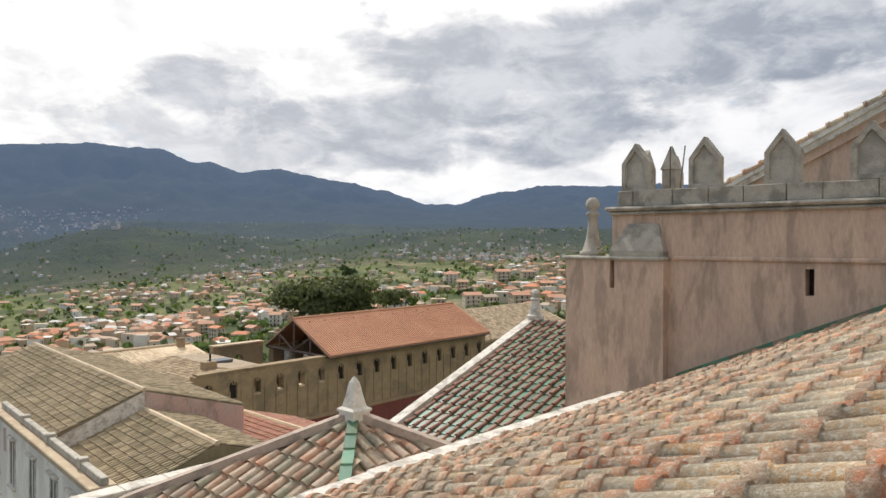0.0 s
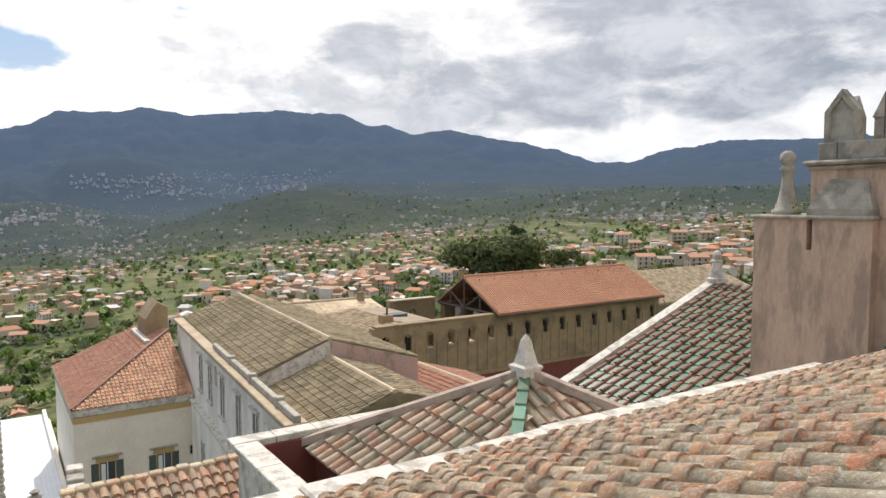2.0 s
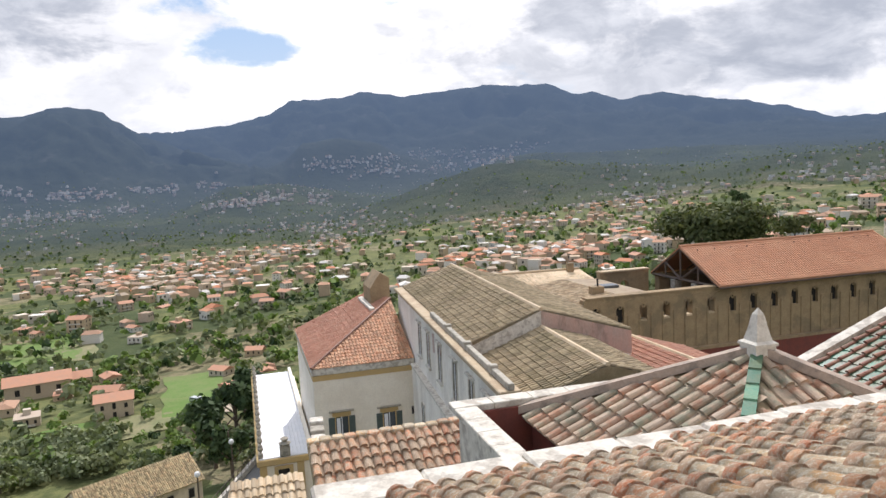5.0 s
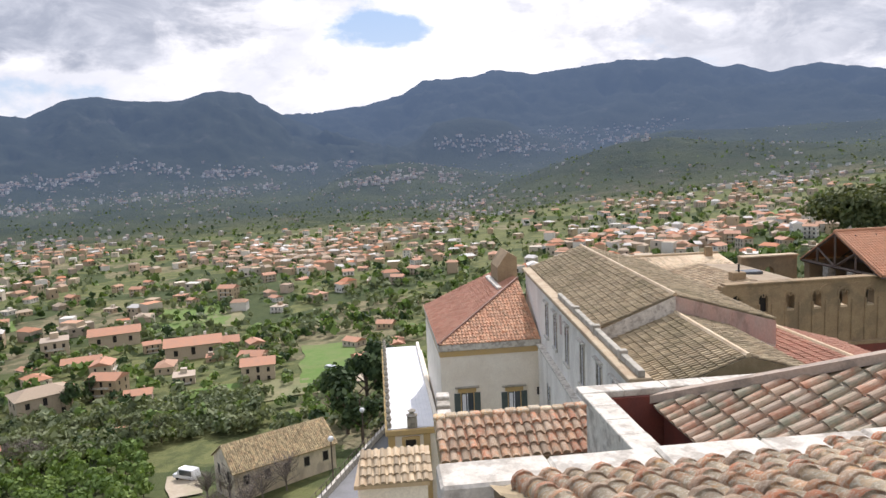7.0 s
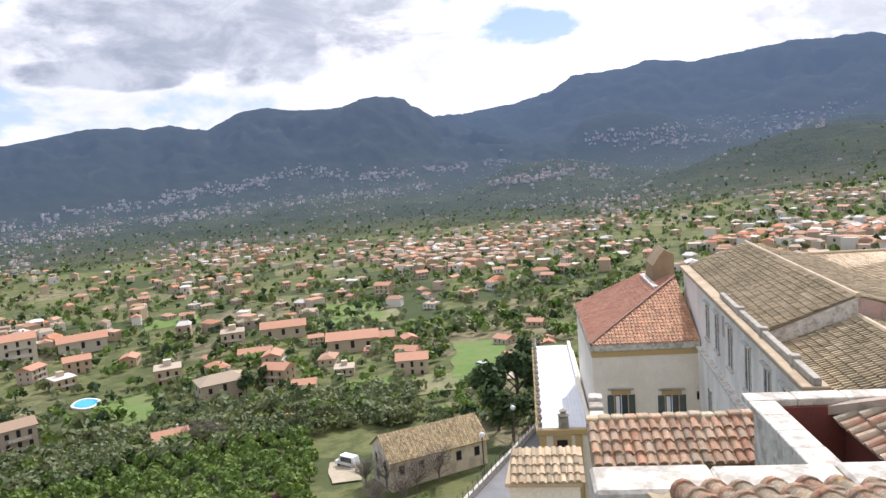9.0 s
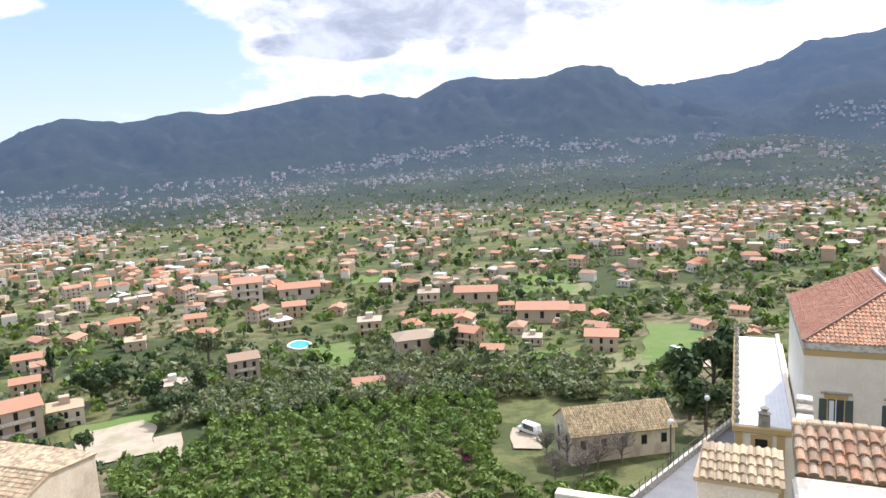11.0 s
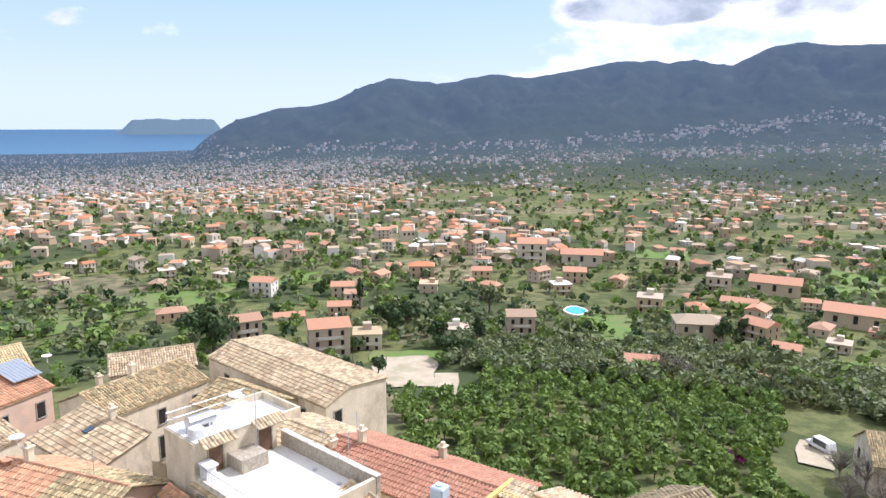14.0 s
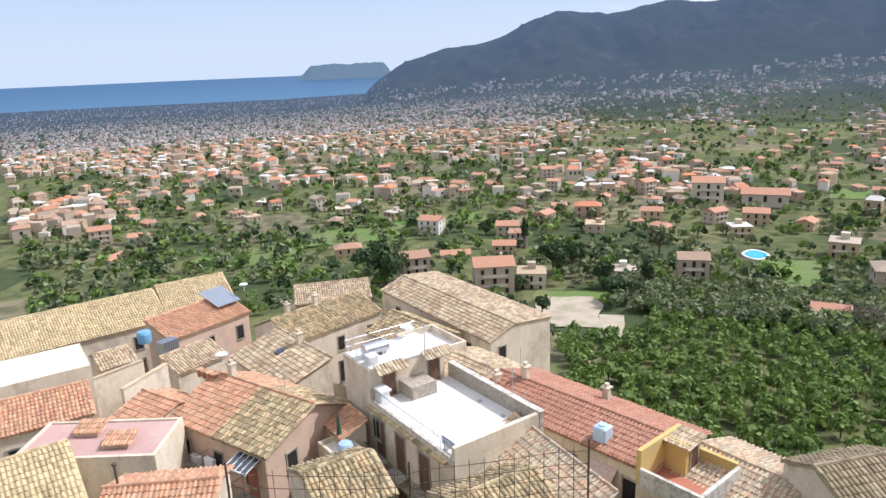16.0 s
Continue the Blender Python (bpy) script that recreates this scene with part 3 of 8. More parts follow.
def near_roof():
    top_v, u0, pitch, length = -0.9, 0.95, 0.26, 0.50
    base = Vector((7.5, ROOF_V, ROOF_Z - 0.3))
    ob = thing("church_roof", "low-pitched roof of old lichened terracotta barrel tiles", "roof", base, kind="structure")
    deck = bmn()
    cuts = [3.0, 5.0, 7.0, 9.0, 11.0, 12.7, TOWER_U]
    for a, b in zip(cuts, cuts[1:]):
        low = u0 - 0.1 if a == 3.0 else a
        slope(deck, [(low, ROOF_V, ROOF_Z), (b, ROOF_V, ROOF_Z), (b, top_v, roof_z(b, top_v)), (a, top_v, roof_z(a, top_v))], 0.25)
    part("roof_deck", deck, BROWN_TILE, ob)
    variants = [cover_tile(seed=k) for k in range(6)]
    spots = []
    for i in range(int((TOWER_U - u0) / pitch)):
        u = u0 + (i + 0.5) * pitch
        tilt = math.atan(fall_at(u))
        for j in range(int((ROOF_V - top_v) / (length * math.cos(tilt))) + 1):
            d = j * length
            v = top_v + d * math.cos(tilt)
            if v > ROOF_V - 0.3 or u < 2.9 - 0.75 * v:
                continue
            m = Matrix.Translation((u + rng.uniform(-0.016, 0.016), v + rng.uniform(-0.03, 0.03), roof_z(u, v) + 0.035 + rng.uniform(-0.006, 0.014))) @ pose(0, 0, 0, -math.degrees(tilt) + rng.uniform(-1.3, 1.3), rng.uniform(-5, 5), rng.uniform(-2.2, 2.2))
            spots.append((math.hypot(u - 4.0, v - 2.5), m))
    spots.sort(key=lambda s: s[0])
    back = Matrix.Translation(-base)
    for k, (_, m) in enumerate(spots[:300]):
        o = new("tile", variants[k % 6])
        o.parent = ob
        o.matrix_basis = back @ m
    bm = bmn()
    for k, (_, m) in enumerate(spots[300:]):
        q = variants[k % 6].copy()
        q.transform(back @ m)
        bm.from_mesh(q)
        bpy.data.meshes.remove(q)
    o = new("tile_field", mesh_of("tile_field", bm, [TERRACOTTA, COLLAR]))
    o.parent = ob
    tagged(o, "rows of lichened barrel tiles", kind="stuff")
    bm = bmn()
    for i in range(int((TOWER_U - u0) / pitch)):
        u = u0 + i * pitch
        for j in range(12):
            v0, v1 = top_v + (ROOF_V - top_v) * j / 12, top_v + (ROOF_V - top_v) * (j + 1.05) / 12
            if u < 2.9 - 0.75 * v0:
                continue
            zz = lambda v, k: roof_z(u, v) + 0.006 + k
            q = [bm.verts.new(p) for p in ((u - 0.14, v0, zz(v0, 0.03)), (u, v0, zz(v0, 0)), (u + 0.14, v0, zz(v0, 0.03)), (u + 0.14, v1, zz(v1, 0.05)), (u, v1, zz(v1, 0.02)), (u - 0.14, v1, zz(v1, 0.05)))]
            bm.faces.new((q[0], q[1], q[4], q[5])), bm.faces.new((q[1], q[2], q[3], q[4]))
    part("pan_tiles", bm, BROWN_TILE, ob, kind="stuff")
    return ob


near_roof()


def rough_block(bm, lo, hi, cut=8, amount=0.012, seed=1):
    """A long masonry block, cut along its length, with an uneven skin."""
    r = random.Random(seed)
    axis = max(range(3), key=lambda i: hi[i] - lo[i])
    for k in range(cut):
        a, b = list(lo), list(hi)
        a[axis] = lo[axis] + (hi[axis] - lo[axis]) * k / cut + 0.004
        b[axis] = lo[axis] + (hi[axis] - lo[axis]) * (k + 1) / cut - 0.004
        for i in range(3):
            if i != axis:
                a[i] += r.uniform(-amount, amount)
                b[i] += r.uniform(-amount, amount)
        box(bm, a, b, 0.02)
    return bm


coping = thing("coping", "whitewashed worn masonry coping along the eaves", "coping", (7, ROOF_V + 0.3, -3.5), kind="structure")
for k in range(11):
    u = 0.35 + k * 1.14
    part("coping_stone", box(bmn(), (u + 0.004, ROOF_V + 0.02 + rng.uniform(-0.02, 0.02), -3.5), (u + 1.136, ROOF_V + 0.56 + rng.uniform(-0.03, 0.03), -3.06 + rng.uniform(-0.012, 0.012)), 0.03), LIME, coping)
solid("church_wall", box(bmn(), (0.4, ROOF_V + 0.06, -40), (TOWER_U, ROOF_V + 0.5, -3.5)), CREAM, "plain rendered church wall under the eaves", kind="structure")
solid("gable_wall", prism(bmn(), [(0.42, ROOF_V + 0.06, -3.45), (0.42, ROOF_V + 0.06, -40), (0.42, -8, -40), (0.42, -8, -2.6), (0.42, 0.3, -2.6)], (0.35, 0, 0)), LIME, "whitewashed church side wall below the camera", kind="structure")


def merlon(bm, u, v, z, w=0.33, h=0.63, tip=1.07, deep=0.22):
    """A pointed merlon, a raised border round a recessed panel."""
    outer = [(-w, 0), (w, 0), (w, h), (0, tip), (-w, h)]
    inner = [(-w * 0.72, 0.09), (w * 0.72, 0.09), (w * 0.72, h - 0.03), (0, tip - 0.17), (-w * 0.72, h - 0.03)]
    f0 = [bm.verts.new((u, v + a, z + b)) for a, b in outer]
    f1 = [bm.verts.new((u, v + a, z + b)) for a, b in inner]
    f2 = [bm.verts.new((u + 0.06, v + a * 0.93, z + 0.01 + b * 0.985)) for a, b in inner]
    bk = [bm.verts.new((u + deep, v + a, z + b)) for a, b in outer]
    for i in range(5):
        j = (i + 1) % 5
        bm.faces.new((f0[i], f0[j], f1[j], f1[i]))
        bm.faces.new((f1[i], f1[j], f2[j], f2[i]))
        bm.faces.new((f0[j], f0[i], bk[i], bk[j]))
    face = bm.faces.new(f2)
    face.material_index = 1
    bm.faces.new(bk[::-1])
    bmesh.ops.recalc_face_normals(bm, faces=bm.faces)
    return bm


def tower():
    T = TOWER_U
    ob = thing("tower", "weathered pink plastered tower with pointed stone merlons", "tower", (T, 6, -14))
    # wall with two slit openings, built of blocks round them
    bm = bmn()
    box(bm, (T, -6.0, -14), (T + 0.5, 3.72, 0.62)), box(bm, (T, 3.88, -14), (T + 0.5, 7.95, 0.62))
    box(bm, (T + 0.002, 3.72, -14), (T + 0.5, 3.88, -1.03)), box(bm, (T + 0.002, 3.72, -0.52), (T + 0.5, 3.88, 0.62))
    part("wall", bm, PINK, ob)
    part("side_wall", box(bmn(), (T + 0.5, 7.45, -14), (T + 5, 7.94, 0.62)), PINK, ob)
    part("slit_back", box(bmn(), (T + 0.3, 3.7, -1.1), (T + 0.45, 3.9, -0.45)), DARK, ob, "dark slit opening")
    bm = bmn()
    x0, x1 = T - 0.25, T + 2.2
    box(bm, (x0, 6.6, -14), (x1, 7.76, -0.42)), box(bm, (x0, 7.88, -14), (x1, 9.04, -0.42))
    box(bm, (x0 + 0.002, 7.76, -14), (x1, 7.88, -1.05)), box(bm, (x0 + 0.25, 7.76, -1.05), (x1, 7.88, -0.42))
    part("buttress", bm, PINK, ob)
    part("buttress_cornice", box(bmn(), (x0 - 0.07, 6.55, -0.42), (x1, 9.12, -0.33), 0.03), STONE, ob)
    part("string_course", box(bmn(), (T - 0.06, -6, -0.40), (T + 0.1, 6.53, -0.30), 0.03), PINK, ob)
    bm = bmn()
    box(bm, (T - 0.10, -6, 0.60), (T + 5, 8.0, 0.68), 0.03), box(bm, (T - 0.17, -6, 0.69), (T + 5, 8.07, 0.79), 0.04)
    part("upper_cornice", bm, STONE, ob)
    r = random.Random(3)
    v = -5.9
    while v < 7.7:
        w = min(r.uniform(0.55, 0.95), 7.8 - v)
        part("parapet_block", box(bmn(), (T - 0.05 + r.uniform(-0.01, 0.01), v, 0.79), (T + 0.5, v + w - 0.012, 1.13 + r.uniform(-0.015, 0.015)), 0.015), STONE, ob)
        v += w
    for v in (7.4, 5.84, 4.31, 2.8, 1.25, -0.3):
        part("merlon", merlon(bmn(), T + 0.02, v, 1.13), [STONE, PANEL], ob)
    bm = bmn()
    merlon(bm, 0, 0, 0)
    side = pose(0, 0, 0, 0, 0, 90)
    for u in (T + 1.3, T + 2.9):
        q = bmn()
        merlon(q, 0, 0, 1.13)
        q.transform(Matrix.Translation((u, 7.9, 0)) @ pose(0, 0, 0, 0, 0, -90))
        part("merlon", q, [STONE, PANEL], ob)
    bm.free()
    q = bmn()
    lathe(q, (T + 0.9, 6.95, 1.13), ((0.22, 0), (0.22, 0.5), (0.26, 0.52), (0.03, 1.05)), square=True)
    part("pinnacle", q, STONE, ob, "square pyramid-topped pinnacle")
    for dv, lean in ((0.0, 0.0), (-0.22, 0.12)):
        part("aerial_rod", tube(bmn(), (T + 0.4, 6.75 + dv, 1.1), (T + 0.4, 6.75 + dv - lean, 2.1), 0.014), WOOD, ob, "thin dark metal rod")
    # ball finial on the buttress corner
    f = bmn()
    lathe(f, (T + 0.15, 8.55, -0.33), ((0.30, 0), (0.30, 0.09), (0.24, 0.12), (0.17, 0.35), (0.12, 0.62), (0.105, 0.9), (0.15, 0.95), (0.16, 1.0), (0.10, 1.04), (0.10, 1.08), (0.15, 1.13), (0.165, 1.22), (0.14, 1.31), (0.06, 1.37)), 14)
    for face in f.faces:
        face.smooth = True
    part("finial", f, STONE, ob, "turned stone finial with a ball")
    # sloped stone cap beside it
    c = bmn()
    lo = [(T - 0.27, 6.6), (T + 0.3, 6.6), (T + 0.3, 7.88), (T - 0.27, 7.88)]
    hi = [(T - 0.02, 6.83), (T + 0.3, 6.83), (T + 0.3, 7.55), (T - 0.02, 7.55)]
    a, b, d = [c.verts.new((*p, -0.33)) for p in lo], [c.verts.new((*p, -0.20)) for p in lo], [c.verts.new((*p, 0.40)) for p in hi]
    for p, q2 in ((a, b), (b, d)):
        for i in range(4):
            c.faces.new((p[i], p[(i + 1) % 4], q2[(i + 1) % 4], q2[i]))
    c.faces.new(a[::-1]), c.faces.new(d)
    part("weathering", c, STONE, ob, "lichen-spotted sloping stone cap")
    return ob


tower()


def tuft(name, label, at, space, n=60, spread=0.16, tall=0.22, flower=True):
    r = random.Random(4)
    bm = bmn()
    for k in range(n):
        p = Vector(at) + Vector((r.gauss(0, spread * 0.5), r.gauss(0, spread * 0.5), r.uniform(0, tall)))
        d = Vector((r.uniform(-1, 1), r.uniform(-1, 1), r.uniform(0, 1))).normalized() * 0.06
        e = d.cross(Vector((r.uniform(-1, 1), r.uniform(-1, 1), r.uniform(-1, 1)))).normalized() * 0.02
        f = bm.faces.new([bm.verts.new(p - e), bm.verts.new(p + d), bm.verts.new(p + e)])
        f.material_index = 1 if flower and r.random() < 0.2 else 0
    return solid(name, bm, [WEED, FLOWER], label, "plant", space)


WEED = material("weed leaves", (0.16, 0.22, 0.05), 0.8, (0.10, 0.15, 0.04), 9.0, 0.8)
FLOWER = material("yellow blossom", (0.65, 0.52, 0.05), 0.8, (0.55, 0.42, 0.05), 9.0, 0.8)
tuft("weed_tuft", "yellow-flowered weed growing on the tower cornice", (TOWER_U - 0.1, 8.05, -0.33), AB)


def flashing():
    bm = bmn()
    r = random.Random(5)
    v = 6.4
    while v > 0.8:
        w = 0.28
        z, fall = roof_z(TOWER_U, v), fall_at(TOWER_U)
        prism(bm, [(TOWER_U - 0.005, v, z - 0.1), (TOWER_U - 0.005, v - w + 0.006, z - 0.1 + w * fall), (TOWER_U - 0.005, v - w + 0.006, z + 0.27 + w * fall), (TOWER_U - 0.005, v, z + 0.27)], (-0.045, 0, 0.0))
        v -= w
    return solid("flashing", bm, GLAZED, "sloping strip of green glazed tiles at the tower foot", "flashing", kind="structure")


flashing()


def nave_gable():
    ob = thing("nave_gable", "pink gable end with a moulded verge under tiles", "gable", (17.6, 3, 0.6))
    s, v0, z0 = 0.51, 7.2, 1.0
    top = lambda v: z0 + s * (v0 - v)
    part("wall", prism(bmn(), [(17.7, v0, 0.5), (17.7, -6, 0.5), (17.7, -6, top(-6) - 0.25), (17.7, v0, top(v0) - 0.25)], (0.4, 0, 0)), PINK, ob)
    for k, (u, lo, hi) in enumerate(((17.58, -0.42, -0.2), (17.45, -0.2, -0.06), (17.36, -0.06, 0.04))):
        part("verge_moulding", prism(bmn(), [(u, v0, top(v0) + lo), (u, -6, top(-6) + lo), (u, -6, top(-6) + hi), (u, v0, top(v0) + hi)], (0.5, 0, 0)), LIME if k else PINK, ob)
    n = 36
    for k in range(n):
        v = v0 - (v0 + 6) * k / n
        q = cover_tile(0.1, 0.45, seed=k % 3)
        q.transform(Matrix.Translation((17.48 - 17.6, v - 0.4 - 3, top(v - 0.4) + 0.06 - 0.6)) @ pose(0, 0, 0, -27, 0, 0))
        part("verge_tile", q, None, ob)
    return ob


nave_gable()


def chapel():
    u, v, z, half, fall = 8.65, 10.35, -3.45, 3.32, 0.52
    ob = thing("chapel_roof", "pyramid roof of lichened barrel tiles with plastered hips", "roof", (u, v, z - 3))
    e = z - half * fall
    bm = bmn()
    ring = [bm.verts.new(p) for p in ((u - half, v - half, e), (u + half, v - half, e), (u + half, v + half, e), (u - half, v + half, e))]
    tip = bm.verts.new((u, v, z))
    for i in range(4):
        bm.faces.new((ring[i], ring[(i + 1) % 4], tip))
    part("roof_deck", bm, BROWN_TILE, ob)
    part("drum", box(bmn(), (u - half + 0.2, v - half + 0.2, e - 8), (u + half - 0.2, v + half - 0.2, e - 0.02)), DARK_RED, ob)
    base = (u, v, z - 3)
    long = half * math.hypot(1, fall)
    cut = lambda a, d: abs(a - half) < d / long * half - 0.06
    for name, o, ac, dn in (("west_covering", (u, v + half, z), (0, -2 * half, 0), (-half, 0, e - z)), ("south_covering", (u - half, v, z), (2 * half, 0, 0), (0, -half, e - z))):
        me = rows_mesh(name, [PYR_TILE], o, ac, dn, 0.285, 0.42, 0.10, rng, cut, step=0.05, sides=6, pan=0, base=base)
        part("tile_covering", me, None, ob, kind="stuff")
    # plastered hips
    for du, dv in ((-1, 1), (1, -1), (1, 1)):
        q = bmn()
        a, b = Vector((u, v, z + 0.02)), Vector((u + du * half, v + dv * half, e + 0.02))
        w = Vector((dv, -du, 0)).normalized() * 0.13 * (1 if du != dv else 1)
        prism(q, [a - w, a + w, b + w, b - w], (0, 0, 0.17))
        part("plastered_hip", q, HIP, ob, "worn plaster band along the hip")
    n = 11
    for k in range(n):
        a = Vector((u, v, z)).lerp(Vector((u - half, v - half, e)), 0.05 + 0.95 * k / n)
        b = Vector((u, v, z)).lerp(Vector((u - half, v - half, e)), 0.05 + 0.95 * (k + 1.04) / n)
        w = Vector((1, -1, 0)).normalized() * 0.105
        q = bmn()
        prism(q, [a - w, a + w, b + w + Vector((0, 0, 0.03)), b - w + Vector((0, 0, 0.03))], (0, 0, 0.13))
        part("hip_tile", q, GLAZED, ob, "green glazed hip tile")
    f = bmn()
    lathe(f, (u, v, z - 0.05), ((0.30, 0), (0.30, 0.22), (0.34, 0.22), (0.34, 0.27), (0.24, 0.31), (0.16, 0.55), (0.13, 0.68), (0.10, 0.78), (0.002, 0.90)), square=True)
    f.transform(Matrix.Translation((u, v, 0)) @ pose(0, 0, 0, 0, 0, 0) @ Matrix.Translation((-u, -v, 0)))
    part("finial", f, LIME, ob, "stained white pinnacle")
    return ob


HIP = material("tan hip plaster", (0.42, 0.33, 0.26), 0.92, (0.36, 0.28, 0.22), 2.0, 0.8, (0.20, 0.17, 0.14), 2.0, 0.6, 0.4, 24)
chapel()


def chapel_parapet():
    ob = thing("chapel_parapet", "whitewashed parapet with flat coping round the chapel roof", "parapet", (4.1, 10.5, -9), kind="structure")
    part("parapet_wall", box(bmn(), (3.95, 7.0, -20), (4.25, 13.6, -4.98)), LIME, ob)
    part("far_wall", box(bmn(), (4.25, 13.55, -20), (9.5, 13.95, -4.98)), DARK_RED, ob, "dark red plastered inner face")
    for k in range(9):
        part("coping_stone", box(bmn(), (3.86, 7.05 + k * 0.73, -4.98), (4.36, 7.77 + k * 0.73, -4.84 + rng.uniform(-0.01, 0.01)), 0.015), LIME, ob)
    for k in range(6):
        part("coping_stone", box(bmn(), (3.86 + k * 0.9, 13.62, -4.98), (4.75 + k * 0.9, 14.06, -4.84 + rng.uniform(-0.01, 0.01)), 0.015), LIME, ob)
    return ob


chapel_parapet()


def green_roof():
    u1, u0, s, zt = 21.2, 11.0, 0.363, -2.9
    zb = zt - (u1 - u0) * s
    base = (16, 12, -8)
    ob = thing("transept_roof", "sloping roof of green glazed pans and red-brown covers", "roof", base)
    part("roof_deck", slope(bmn(), [(u1, 15.0, zt), (u0, 15.0, zb), (u0, 3.0, zb), (u1, 3.0, zt)], 0.2), BROWN_TILE, ob)
    me = rows_mesh("tile_covering", [COVER_BROWN, ROOF_GREEN], (u1, 14.85, zt), (0, -8.0, 0), (u0 - u1, 0, zb - zt), 0.34, 0.46, 0.070, rng, step=0.055, sides=5, pan=1, base=base)
    part("tile_covering", me, None, ob, kind="stuff")
    part("verge", prism(bmn(), [(u1 + 0.1, 14.85, zt), (u1 + 0.1, 15.2, zt), (u0, 15.2, zb), (u0, 14.85, zb)], (0, 0, 0.16)), LIME, ob, "whitewashed verge")
    part("gable", prism(bmn(), [(u1, 15.15, zt - 0.05), (u0, 15.15, zb - 0.05), (u0, 15.15, -20), (u1, 15.15, -20)], (0, -0.3, 0)), DARK_RED, ob)
    f = bmn()
    lathe(f, (u1, 14.95, zt), ((0.32, 0), (0.32, 0.16), (0.26, 0.2), (0.17, 0.62), (0.15, 0.72), (0.19, 0.75), (0.19, 0.79), (0.12, 0.82), (0.15, 0.9), (0.16, 1.0), (0.11, 1.1), (0.03, 1.14)), 12)
    part("finial", f, LIME, ob, "white turned finial")
    return ob


green_roof()

# ---------------------------------------------------------------- the abbey wings
WING = pose(0, 0, 0, 0, 0, 43.2)     # the long wing stands a little askew


def window(parent, c, w, h, axis="u", deep=0.18, frame_mat=None, shutters=False, out=-1):
    """A recessed window on a wall that faces -v (axis u) or -u (axis v): casing, panes, mullion, with open shutters if wanted. c: centre on the wall."""
    frame_mat = frame_mat or LIME

    def bx(a0, a1, z0, z1, d0, d1):
        bm = bmn()
        if axis == "u":
            box(bm, (c[0] + a0, c[1] + min(d0, d1), c[2] + z0), (c[0] + a1, c[1] + max(d0, d1), c[2] + z1))
        else:
            box(bm, (c[0] + min(d0, d1), c[1] + a0, c[2] + z0), (c[0] + max(d0, d1), c[1] + a1, c[2] + z1))
        return bm
    win = part("window", bx(-w / 2, w / 2, -h / 2, h / 2, 0.02, -0.02), GLASS, parent, "dark glazed window")
    t = 0.07
    bm = bx(-w / 2 - t, -w / 2, -h / 2 - t, h / 2 + t, 0.03, -0.06)
    for a in ((w / 2, w / 2 + t, -h / 2 - t, h / 2 + t), (-w / 2, w / 2, h / 2, h / 2 + t), (-w / 2, w / 2, -h / 2 - t, -h / 2)):
        q = bx(*a, 0.03, -0.06)
        me = bpy.data.meshes.new("tmp")
        q.to_mesh(me)
        q.free()
        bm.from_mesh(me)
        bpy.data.meshes.remove(me)
    part("frame", bm, frame_mat, win)
    part("mullion", bx(-0.03, 0.03, -h / 2, h / 2, 0.0, -0.05), WHITE_SHEET, win)
    if shutters:
        for sgn in (-1, 1):
            a = sorted((sgn * (w / 2 + t), sgn * (w / 2 + t + w * 0.5)))
            part("shutter", bx(a[0], a[1], -h / 2, h / 2, 0.0, -0.05), SHUTTER, win, "grey-green open shutter")
    return win


